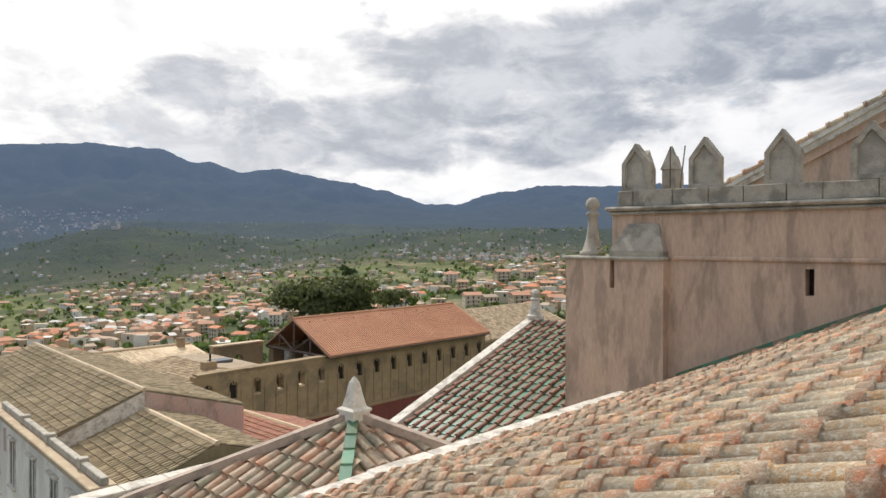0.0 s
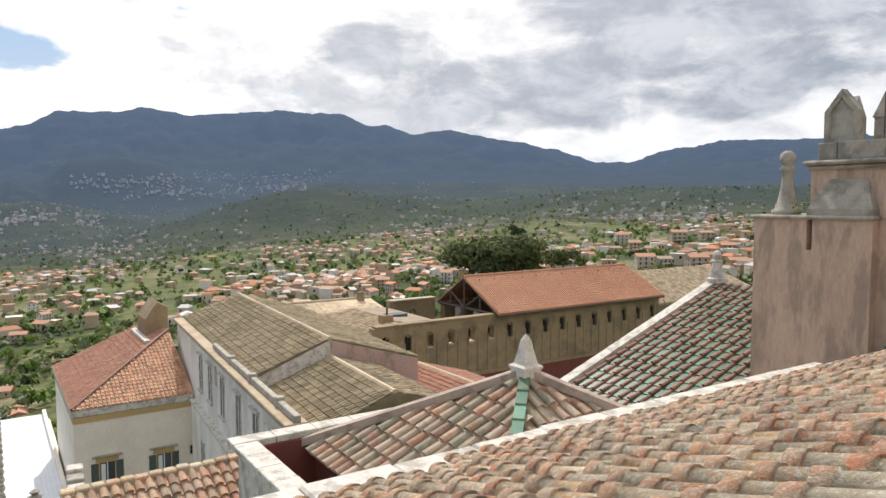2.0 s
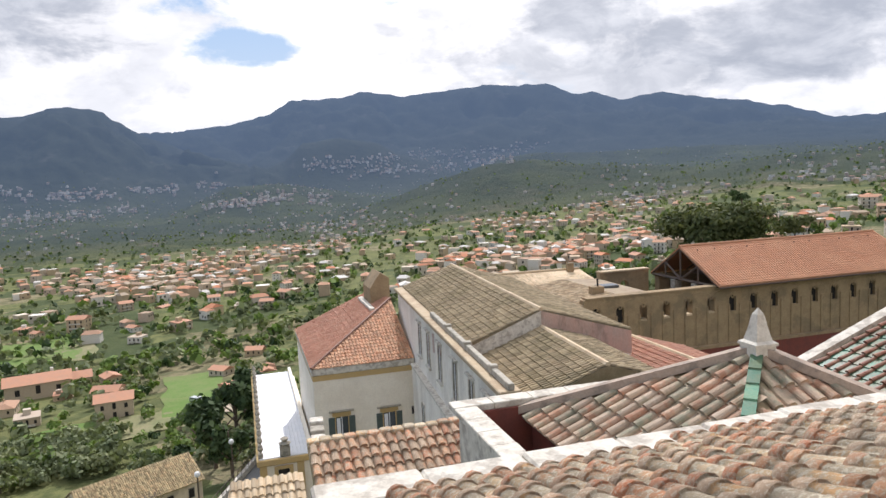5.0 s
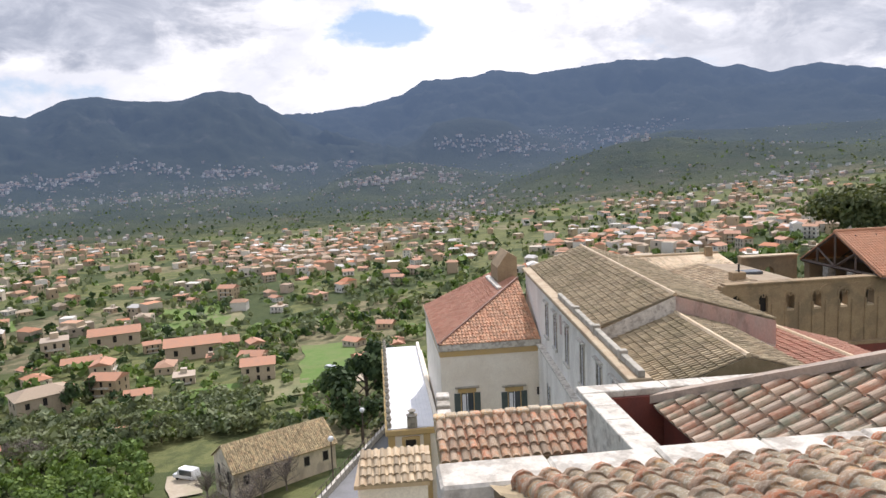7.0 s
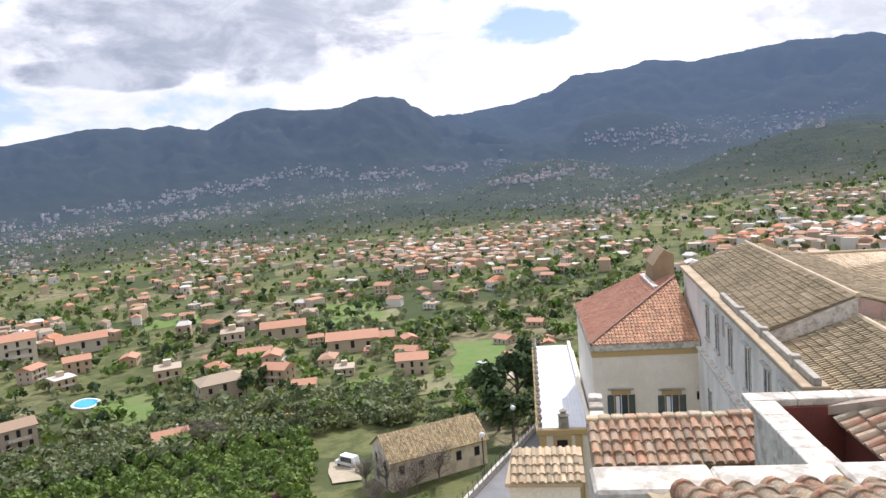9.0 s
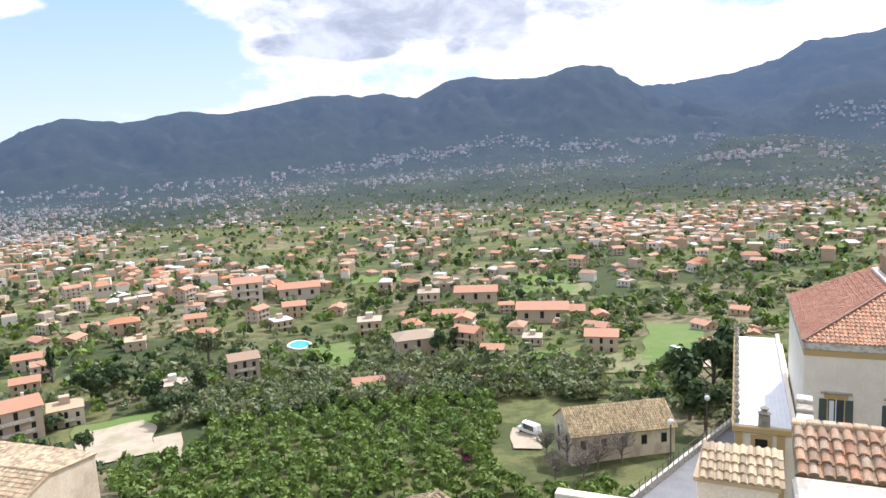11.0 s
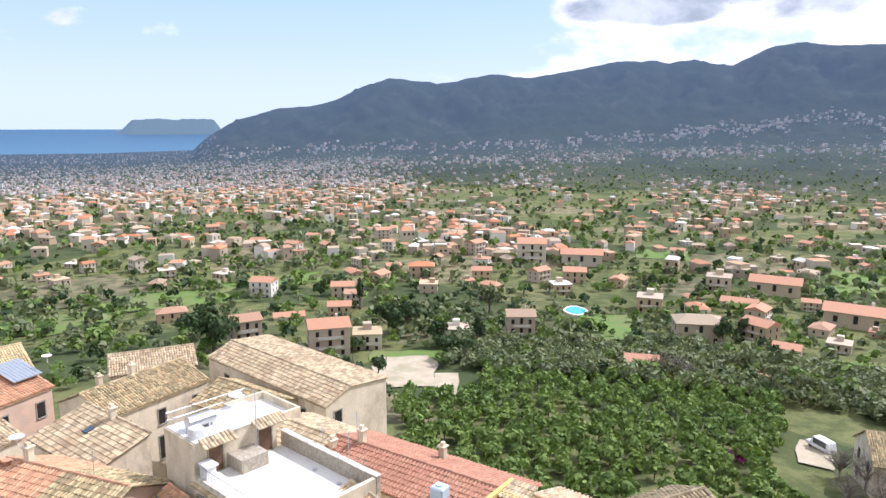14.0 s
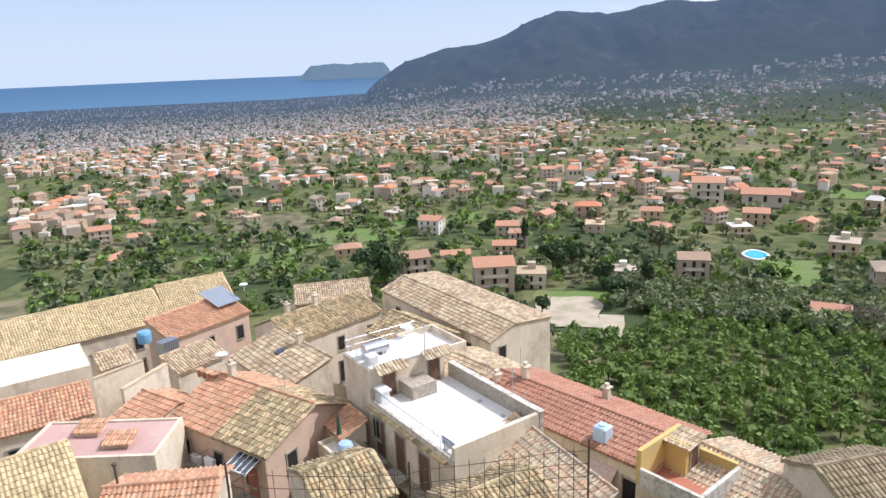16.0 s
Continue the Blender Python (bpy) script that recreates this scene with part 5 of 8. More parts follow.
    for k in range(14):
        part("ridge_tile", box(bmn(), (1.0 + k * 0.293, 16.24 + rng.uniform(-0.02, 0.02), -6.25), (1.285 + k * 0.293, 16.5, -6.08 + rng.uniform(-0.02, 0.02)), 0.03), TERRACOTTA, lo)
    part("post", box(bmn(), (4.95, 15.6, -8), (5.25, 15.9, -6.2), 0.02), LIME, lo)
    sm = thing("lean_to", "little annex with a pale barrel tile slope", "building", (0, 19.6, -12))
    part("wall", box(bmn(), (-1.05, 19.2, -40), (0.95, 20.3, -9.1)), CREAM, sm)
    part("deck", slope(bmn(), [(-1.15, 19.1, -9.02), (1.0, 19.1, -9.06), (1.0, 20.4, -8.6), (-0.95, 20.4, -8.55)], 0.12), PALE_TILE, sm)
    part("tile_covering", rows_mesh("tile_covering", [PALE_TILE], (-1.0, 20.4, -8.55), (2.0, 0, 0), (0, -1.35, -0.46), 0.2, 0.36, 0.085, rng, step=0.04, sides=5, pan=0, base=(0, 19.6, -12)), None, sm, kind="stuff")
    tagged(solid("terrace_wall", box(bmn(), (-4.6, 17.6, -40), (-1.1, 17.95, -9.3), 0.02), CREAM, "low cream parapet wall beside the annex", "wall"))


loggia()

# ---------------------------------------------------------------- the old town under the church
PEACH = material("peach render", (0.64, 0.44, 0.32), 0.9, (0.58, 0.43, 0.33), 0.8, 0.9, (0.44, 0.33, 0.26), 0.4, 0.4, 0.2, 14)
OLD_CREAM = material("stained cream render", (0.74, 0.64, 0.49), 0.92, (0.62, 0.52, 0.38), 0.9, 0.9, (0.40, 0.33, 0.24), 0.6, 0.55, 0.3, 12, stretch=(1, 1, 0.5))
YELLOW = material("yellow render", (0.62, 0.44, 0.14), 0.9, (0.56, 0.42, 0.18), 0.8, 0.9, bump=0.2)
YELLOW_TILE = material("straw-yellow tile", (0.58, 0.46, 0.26), 0.85, (0.50, 0.39, 0.22), 2.0, 0.8, (0.36, 0.28, 0.16), 0.8, 0.4, 0.2, 40, 0.25)
MOSS_TILE = material("mossy clay tile", (0.46, 0.36, 0.21), 0.9, (0.27, 0.22, 0.12), 4.0, 0.7, (0.50, 0.33, 0.18), 1.5, 0.5, 0.3, 40, 0.45)
SHEET = material("white sheet roof", (0.78, 0.78, 0.78), 0.5, (0.70, 0.70, 0.70), 0.6, 0.8, bump=0.05)
PINK_FLOOR = material("rose bitumen roof", (0.52, 0.33, 0.28), 0.9, (0.46, 0.30, 0.26), 1.2, 0.9, (0.60, 0.44, 0.38), 0.5, 0.4, 0.2, 20)
TERRACE = material("pale terrace floor", (0.74, 0.71, 0.66), 0.85, (0.68, 0.65, 0.60), 1.0, 0.8, (0.58, 0.55, 0.50), 0.4, 0.3, 0.1, 20)
RED_FLOOR = material("red terrace tile", (0.46, 0.17, 0.10), 0.7, (0.40, 0.16, 0.10), 3.0, 0.8)
BROWN_DOOR = material("brown door", (0.13, 0.07, 0.04), 0.6, (0.17, 0.10, 0.06), 5.0, 0.8)
PLASTIC_BLUE = material("blue plastic", (0.16, 0.36, 0.58), 0.4, (0.20, 0.40, 0.60), 3.0, 0.8)
STEEL = material("galvanised steel", (0.55, 0.57, 0.60), 0.35, (0.48, 0.50, 0.53), 4.0, 0.8, metallic=0.8)
RUBBLE = material("rubble stone facing", (0.44, 0.38, 0.30), 0.95, (0.28, 0.24, 0.19), 8.0, 0.7, (0.55, 0.50, 0.42), 5.0, 0.5, 0.8, 16)
AWNING = material("striped awning cloth", (0.50, 0.33, 0.27), 0.9, (0.62, 0.52, 0.46), 6.0, 0.7)
ground_z = lambda x, y: ground_height(math.degrees(math.atan2(-x, y)), math.hypot(x, y))


def small_window(parent, at, along, out, w=0.8, h=1.3, door=False):
    """A window or door leaf with its casing on a wall; along and out are unit vectors on the plan."""
    at, along, out = Vector(at), Vector((*along, 0)), Vector((*out, 0))

    def bar(a0, a1, z0, z1, d0, d1):
        bm = bmn()
        return prism(bm, [at + along * a0 + out * d0 + Vector((0, 0, z0)), at + along * a1 + out * d0 + Vector((0, 0, z0)), at + along * a1 + out * d0 + Vector((0, 0, z1)), at + along * a0 + out * d0 + Vector((0, 0, z1))], out * (d1 - d0))
    win = part("door" if door else "window", bar(-w / 2, w / 2, 0, h, -0.1, 0.02), BROWN_DOOR if door else DARK, parent)
    part("casing", bar(-w / 2 - 0.1, w / 2 + 0.1, h, h + 0.12, -0.05, 0.06), STONE, win)
    part("sill", bar(-w / 2 - 0.1, w / 2 + 0.1, -0.1, 0, -0.05, 0.1), STONE, win)
    part("jamb", bar(-w / 2 - 0.08, -w / 2, 0, h, -0.05, 0.05), STONE, win)
    part("jamb", bar(w / 2, w / 2 + 0.08, 0, h, -0.05, 0.05), STONE, win)
    return win


def town_house(label, start, ang, length, near, zr, ze, roof, wall, far=None, ze_far=None, windows=2, tile=0.24, split=None, name="town_house", seed=1):
    """A tiled house: its ridge runs length metres from start at ang degrees; the slope towards -y is near metres wide, the other far metres (none: a lean-to)."""
    space = pose(start[0], start[1], 0, 0, 0, ang)
    r = random.Random(seed)
    corners = [space @ Vector((x, y, 0)) for x in (0, length) for y in (-near, far or 0)]
    zb = min(ground_z(c.x, c.y) for c in corners) - 1.0
    zb = max(zb, ze - 14)
    base = (length / 2, -near / 2, zb)
    ob = thing(name, label, "house", base, space)
    f = far or 0.02
    zf = ze_far if ze_far is not None else (ze if far else zr - 0.05)
    o = 0.12
    prof = [(0.0, -near + o, zb), (0.0, -near + o, ze - 0.12), (0.0, 0.0, zr - 0.14), (0.0, f - o, zf - 0.12), (0.0, f - o, zb)] if far else [(0.0, -near + o, zb), (0.0, -near + o, ze - 0.12), (0.0, 0.0, zr - 0.14), (0.0, 0.0, zb)]
    part("wall", prism(bmn(), [(0.1, p[1], p[2]) for p in prof], (length - 0.2, 0, 0)), wall, ob)
    parts = [(0, length, roof)] if split is None else [(0, split[0], roof), (split[0], length, split[1])]
    for a, b, mat in parts:
        part("roof_deck", slope(bmn(), [(a, -near, ze), (b, -near, ze), (b, 0, zr), (a, 0, zr)], 0.1), mat, ob)
        part("tile_covering", rows_mesh("tile_covering", [mat], (a, 0, zr), (b - a, 0, 0), (0, -near, ze - zr), tile, 0.38, tile * 0.36, rng, step=0.045, sides=4, pan=0, jitter=0.014, base=base), None, ob, kind="stuff")
        if far:
            part("roof_deck", slope(bmn(), [(a, f, zf), (b, f, zf), (b, 0, zr), (a, 0, zr)], 0.1), mat, ob)
            part("tile_covering", rows_mesh("tile_covering", [mat], (a, 0, zr), (b - a, 0, 0), (0, f, zf - zr), tile, 0.38, tile * 0.36, rng, step=0.045, sides=4, pan=0, jitter=0.014, base=base), None, ob, kind="stuff")
    q = bmn()
    k = max(3, int(length / 0.42))
    for i in range(k):
        tube(q, (length * i / k, r.uniform(-0.02, 0.02), zr + 0.03), (length * (i + 1.08) / k, r.uniform(-0.02, 0.02), zr + 0.05), 0.1, 6)
    part("ridge_capping", q, roof, ob)
    q = bmn()
    for i in range(int(length / tile)):
        prism(q, [(tile * i, -near + 0.15, ze - 0.2), (tile * i + tile * 0.7, -near + 0.15, ze - 0.2), (tile * i + tile * 0.7, -near - 0.05, ze - 0.14), (tile * i, -near - 0.05, ze - 0.14)], (0, 0, 0.06))
    part("eaves_course", q, PALE_TILE, ob)
    for i in range(windows):
        x = length * (i + 0.5) / windows + r.uniform(-0.3, 0.3)
        small_window(ob, (x, -near + o, ze - 2.3), (1, 0), (0, -1), 0.75, 1.3)
        if ze - zb > 6:
            small_window(ob, (x, -near + o, ze - 5.4), (1, 0), (0, -1), 0.85, 2.0, r.random() < 0.5)
    if near > 2.4:
        small_window(ob, (length - 0.1, -near * 0.5, ze - 1.9), (0, 1), (1, 0), 0.7, 1.2)
        small_window(ob, (0.1, -near * 0.5, ze - 1.9), (0, 1), (-1, 0), 0.7, 1.2)
    return ob


H = "houses of the old town"
for args in (
    ("long cream house under a straw-coloured tile roof", (-41.9, -61.7), 145.8, 18.9, 4.7, -22.0, -24.2, YELLOW_TILE, OLD_CREAM, 4.5, -23.8, 3),
    ("cream house end under a straw-coloured tile roof", (-57.9, -51.0), 141.5, 7.3, 4.5, -21.8, -24.0, YELLOW_TILE, PEACH, 4.5, -23.6, 1),
    ("peach house with an orange tile lean-to roof", (-47.7, -43.6), 160.9, 8.6, 3.7, -21.3, -22.5, ORANGE_OLD, PEACH, None, None, 3),
    ("cream house with a pale tile lean-to roof", (-44.9, -28.3), 57.6, 8.2, 4.0, -19.6, -20.8, PALE_TILE, OLD_CREAM, None, None, 2),
    ("cream house under a mottled brown tile roof", (-50.8, -32.6), 154.1, 10.2, 3.4, -21.5, -22.9, MOSS_TILE, OLD_CREAM, 3.2, -22.9, 3),
    ("rendered house with orange and mossy tile slopes", (-35.4, -27.2), 73.5, 8.9, 4.0, -18.9, -20.3, ORANGE_OLD, PEACH, 3.0, -20.2, 3),
    ("small cream house with an orange tile roof", (-33.2, -31.2), 75.0, 3.6, 2.6, -19.6, -20.4, ORANGE_OLD, OLD_CREAM, 2.0, -20.4, 1),
    ("low house with a straw-yellow tile roof", (-18.6, -33.8), 145.0, 8.2, 3.6, -18.4, -20.0, YELLOW_TILE, OLD_CREAM, 3.0, -19.9, 2),
    ("grey house with an orange tile roof", (-28.2, -39.4), 139.4, 6.2, 3.3, -19.3, -20.2, ORANGE_OLD, OLD_CREAM, 2.5, -20.2, 2),
    ("low house with an orange tile roof", (-21.9, -23.6), 112.8, 5.2, 2.2, -18.1, -18.9, ORANGE_OLD, OLD_CREAM, 2.4, -19.0, 1),
    ("small house with a pale brown tile roof", (-24.6, -15.0), 137.0, 3.5, 2.6, -17.7, -18.6, MOSS_TILE, OLD_CREAM, 2.2, -18.7, 1),
    ("low house with a worn brown tile roof", (-23.6, -7.6), 137.4, 4.4, 2.2, -17.1, -17.9, MOSS_TILE, OLD_CREAM, 2.0, -18.0, 1),
    ("low outbuilding with a brown tile roof", (-30.6, 6.9), 120.0, 4.5, 2.2, -17.7, -18.6, BROWN_TILE, OLD_CREAM, 2.0, -18.6, 1),
    ("house with a worn reddish-brown tile slope", (-34.4, -7.2), 45.0, 8.4, 3.3, -18.9, -20.2, TERRACOTTA, OLD_CREAM, None, None, 2),
    ("row house with a pale lichened tile roof", (-43.3, -14.3), 58.5, 5.8, 2.6, -19.3, -20.0, PALE_TILE, OLD_CREAM, 3.4, -20.4, 2),
    ("yellow row house with a red tile roof", (-40.4, -9.3), 60.7, 12.4, 2.7, -19.2, -19.95, RED_TILE, OLD_CREAM, 3.4, -20.3, 4),
    ("row house end with a bleached orange tile roof", (-34.6, 2.4), 56.0, 7.5, 2.6, -19.4, -20.2, TERRACOTTA, OLD_CREAM, 3.2, -20.4, 2),
    ("tall house with a pale weathered tile roof", (-63.3, -24.8), 52.2, 17.6, 2.6, -20.8, -21.8, PALE_TILE, OLD_CREAM, 4.1, -21.2, 3),
    ("house with a mottled tile roof", (-55.5, -23.0), 60.0, 8.0, 3.0, -21.6, -22.8, MOSS_TILE, OLD_CREAM, 2.0, -22.4, 2),
    ("house with a mottled tile roof", (-62.5, -37.0), 120.0, 8.0, 3.0, -22.4, -23.6, PALE_TILE, OLD_CREAM, 3.0, -23.6, 2),
    ("house with a worn tile roof", (-40.8, -16.5), 60.0, 3.6, 3.6, -20.0, -21.0, TERRACOTTA, OLD_CREAM, None, None, 0),
    ("little lean-to with an orange tile roof", (-35.0, -17.6), 52.5, 2.3, 1.7, -19.9, -20.6, ORANGE_OLD, OLD_CREAM, None, None, 0),
    ("little courtyard shed under pale tiles", (-40.4, -42.6), 150.0, 2.8, 1.9, -21.4, -22.2, PALE_TILE, OLD_CREAM, 0.9, -21.8, 0),
    ("house with an orange tile roof", (-41.5, -37.0), 160.0, 4.5, 2.4, -21.5, -22.4, PALE_TILE, OLD_CREAM, None, None, 0),
):
    label, st, ang, ln, near, zr, ze, roof, wall, far, zf, wins = args
    sp = (ln * 0.5, MOSS_TILE) if "orange and mossy" in label else None
    tagged(town_house(label, st, ang, ln, near, zr, ze, roof, wall, far, zf, wins, split=sp, seed=int(ln * 10)), group=H)


def slab_house(label, start, ang, length, wide, z, floor, wall, parapet=0.35, name="flat_roofed_house", tall=12.0):
    """A flat-roofed house with a parapet; y runs to the right of the ridge line."""
    space = pose(start[0], start[1], 0, 0, 0, ang)
    base = (length / 2, -wide / 2, z - tall)
    ob = thing(name, label, "house", base, space)
    part("wall", box(bmn(), (0, -wide, z - tall), (length, 0, z - parapet - 0.02)), wall, ob)
    part("roof_floor", box(bmn(), (0.15, -wide + 0.15, z - parapet - 0.02), (length - 0.15, -0.15, z - parapet + 0.02)), floor, ob)
    for lo, hi in (((0, -wide), (length, -wide + 0.2)), ((0, -0.2), (length, 0)), ((0, -wide + 0.2), (0.2, -0.2)), ((length - 0.2, -wide + 0.2), (length, -0.2))):
        part("parapet", box(bmn(), (*lo, z - parapet - 0.02), (*hi, z), 0.015), wall, ob)
    return ob


t = slab_house("house with a rose-coloured flat roof", (-28.3, -33.6), 107.6, 7.8, 4.1, -19.5, PINK_FLOOR, OLD_CREAM, 0.12)
for x, y in ((2.3, -1.2), (4.6, -2.6)):
    d = part("dormer", prism(bmn(), [(x, y - 0.5, -19.6), (x, y + 0.5, -19.6), (x, y + 0.5, -19.15), (x, y - 0.5, -19.3)], (1.3, 0, 0)), OLD_CREAM, t, "little tiled skylight hood")
    part("hood_covering", rows_mesh("hood_covering", [ORANGE_OLD], (x - 0.1, y + 0.6, -19.1), (1.5, 0, 0), (0, -1.25, -0.25), 0.2, 0.4, 0.075, rng, sides=4, pan=0, base=(3.9, -2.05, -31.5)), None, d)
w = slab_house("shed with a white sheet metal roof", (-31.6, -48.8), 142.2, 10.1, 5.2, -20.0, SHEET, OLD_CREAM, 0.03)

# the house with the white roof terrace
TERR = pose(-38.9, -12.1, 0, 0, 0, 52.5)


def terrace_house():
    L, Wd, z = 8.4, 5.9, -18.2
    ob = thing("terrace_house", "beige house with a white-floored roof terrace", "house", (L / 2, -Wd / 2, -32), TERR)
    part("wall", box(bmn(), (0, -Wd, -32), (L, 0, z - 0.95)), OLD_CREAM, ob)
    part("terrace_floor", box(bmn(), (0.2, -Wd + 0.15, z - 0.95), (L - 0.25, -0.3, z - 0.9)), TERRACE, ob, "white painted terrace floor")
    part("stone_parapet", box(bmn(), (0, -0.3, z - 0.95), (L, 0, z), 0.02), RUBBLE, ob, "parapet faced with rubble stone")
    part("parapet_cap", box(bmn(), (-0.02, -0.34, z), (L + 0.02, 0.04, z + 0.06), 0.01), LIME, ob)
    part("end_parapet", box(bmn(), (L - 0.25, -Wd, z - 0.95), (L, -0.34, z - 0.02), 0.015), OLD_CREAM, ob)
    part("low_kerb", box(bmn(), (0, -Wd, z - 0.95), (L - 0.25, -Wd + 0.16, z - 0.72)), LIME, ob)
    q = bmn()
    for k in range(26):
        x = 0.1 + k * (L - 0.5) / 26
        tube(q, (x, -Wd + 0.08, z - 0.72), (x, -Wd + 0.08, z - 0.02), 0.012, 4)
    tube(q, (0.1, -Wd + 0.08, z - 0.02), (L - 0.4, -Wd + 0.08, z - 0.02), 0.02, 5)
    part("railing", q, STEEL, ob, "thin white metal railing")
    part("eaves_course", rough_block(bmn(), (-0.1, -Wd - 0.28, z - 1.2), (L - 0.6, -Wd, z - 1.05), 30, 0.02), MOSS_TILE, ob, "row of old eaves tiles")
    for x in (1.0, 3.2, 5.6):
        small_window(ob, (x, -Wd, z - 4.0), (1, 0), (0, -1), 0.95, 2.3, True)
        b = part("balcony", box(bmn(), (x - 0.75, -Wd - 0.75, z - 4.15), (x + 0.75, -Wd, z - 4.02)), STONE, ob)
        q = bmn()
        for k in range(9):
            tube(q, (x - 0.72 + k * 0.18, -Wd - 0.72, z - 4.02), (x - 0.72 + k * 0.18, -Wd - 0.72, z - 3.1), 0.012, 4)
        tube(q, (x - 0.74, -Wd - 0.72, z - 3.1), (x + 0.74, -Wd - 0.72, z - 3.1), 0.018, 4)
        part("balcony_rail", q, WOOD, b, "dark iron balcony rail")
        small_window(ob, (x, -Wd, z - 7.4), (1, 0), (0, -1), 0.95, 2.2, True)
    small_window(ob, (-0.02 + 0.6, -Wd, z - 3.0), (1, 0), (0, -1), 0.7, 1.2)
    # raised rooms at the back with an upper terrace
    up_ = part("upper_room", box(bmn(), (-3.2, -Wd, -32), (-0.0, -0.6, z + 1.1)), OLD_CREAM, ob)
    small_window(ob, (0.0, -4.6, z - 0.9), (0, 1), (1, 0), 0.85, 1.75, True)
    small_window(ob, (0.0, -1.4, z - 0.9), (0, 1), (1, 0), 0.85, 1.75, True)
    part("stair_block", box(bmn(), (0.0, -3.9, z - 0.9), (1.5, -2.2, z - 0.1)), RUBBLE, ob, "rubble-faced stair")
    part("upper_floor", box(bmn(), (-3.1, -Wd + 0.1, z + 1.1), (0.05, -0.7, z + 1.16)), TERRACE, ob)
    for y in (-5.6, -2.3):
        part("porch_covering", rows_mesh("porch_covering", [PALE_TILE], (-0.1, y, z + 1.2), (0, 2.0, 0), (0.75, 0, -0.35), 0.22, 0.4, 0.08, rng, sides=4, pan=0, base=(L / 2, -Wd / 2, -32)), None, ob, "short slope of pale tiles over a door")
    q = bmn()
    for a, b in (((-3.1, -Wd + 0.1), (0, -Wd + 0.1)), ((-3.1, -Wd + 0.1), (-3.1, -0.7)), ((-3.1, -0.7), (0, -0.7))):
        for h in (0.35, 0.8):
            tube(q, (*a, z + 1.15 + h), (*b, z + 1.15 + h), 0.014, 4)
        for k in range(5):
            p = Vector((*a, z + 1.15)).lerp(Vector((*b, z + 1.15)), k / 4)
            tube(q, p, p + Vector((0, 0, 0.8)), 0.014, 4)
    part("upper_railing", q, STEEL, ob)
    return ob


terrace_house()


def fitting(name, label, category, space, build, mat):
    q = bmn()
    build(q)
    for f in q.faces:
        f.smooth = False
    return solid(name, q, mat, label, category, space)


Z = -18.2
fitting("water_tank", "horizontal galvanised water tank on the upper terrace", "tank", TERR, lambda q: (tube(q, (-1.6, -5.3, Z + 1.62), (-1.6, -3.7, Z + 1.62), 0.38, 14), box(q, (-1.9, -5.0, Z + 1.16), (-1.3, -4.85, Z + 1.5)), box(q, (-1.9, -4.2, Z + 1.16), (-1.3, -4.05, Z + 1.5))), STEEL)
fitting("air_conditioner", "boxy white outdoor air-conditioning unit", "appliance", TERR, lambda q: (box(q, (-0.9, -5.7, Z + 1.16), (-0.3, -5.0, Z + 1.75), 0.03), tube(q, (-0.3, -5.35, Z + 1.46), (-0.27, -5.35, Z + 1.46), 0.22, 12)), SHEET)
fitting("aerial", "tall lattice television aerial mast", "aerial", TERR, lambda q: (tube(q, (0.7, -2.4, Z - 0.1), (0.7, -2.4, Z + 3.4), 0.025), *[tube(q, (0.7 - 0.4, -2.4, Z + 3.3 - 0.22 * k), (0.7 + 0.4, -2.4, Z + 3.3 - 0.22 * k), 0.01, 4) for k in range(5)], tube(q, (0.55, -2.4, Z - 0.1), (0.68, -2.4, Z + 2.4), 0.015, 4)), STEEL)
fitting("sink", "white washing trough on the terrace", "sink", TERR, lambda q: (box(q, (0.2, -5.7, Z - 0.9), (0.9, -5.1, Z - 0.1), 0.03), box(q, (0.1, -5.75, Z - 0.1), (1.0, -5.0, Z + 0.05), 0.03)), SHEET)
fitting("roof_vent", "pair of small terrace drains", "vent", TERR, lambda q: (tube(q, (4.0, -0.9, Z - 0.92), (4.0, -0.9, Z - 0.84), 0.14, 10), tube(q, (6.2, -1.0, Z - 0.92), (6.2, -1.0, Z - 0.84), 0.14, 10)), STEEL)
fitting("bench", "slatted grey bench at the terrace corner", "bench", TERR, lambda q: ([box(q, (7.0, -5.6 + k * 0.12, Z - 0.5), (8.0, -5.52 + k * 0.12, Z - 0.46)) for k in range(4)], [box(q, (7.0, -5.68, Z - 0.42 + 0.12 * k), (8.0, -5.64, Z - 0.34 + 0.12 * k)) for k in range(4)], box(q, (7.05, -5.6, Z - 0.9), (7.12, -5.2, Z - 0.5)), box(q, (7.88, -5.6, Z - 0.9), (7.95, -5.2, Z - 0.5))), STEEL)
ROW = pose(-40.4, -9.3, 0, 0, 0, 60.7)
fitting("water_tank", "blue plastic cube water tank on the red roof", "tank", ROW, lambda q: (box(q, (8.6, -2.3, -19.85), (9.4, -1.5, -18.95), 0.08), tube(q, (9.0, -1.9, -18.95), (9.0, -1.9, -18.88), 0.2, 10)), material("pale blue plastic", (0.45, 0.58, 0.70), 0.4, (0.5, 0.62, 0.72), 3.0, 0.8))
for x in (5.2, 8.8):
    fitting("awning", "faded striped awning over a window of the row", "awning", ROW, lambda q, x=x: prism(q, [(x, -2.6, -20.7), (x + 1.6, -2.6, -20.7), (x + 1.6, -3.5, -21.5), (x, -3.5, -21.5)], (0, 0, 0.03)) and (box(q, (x, -3.52, -22.3 if x > 6 else -21.7), (x + 1.6, -3.48, -21.48))), AWNING)


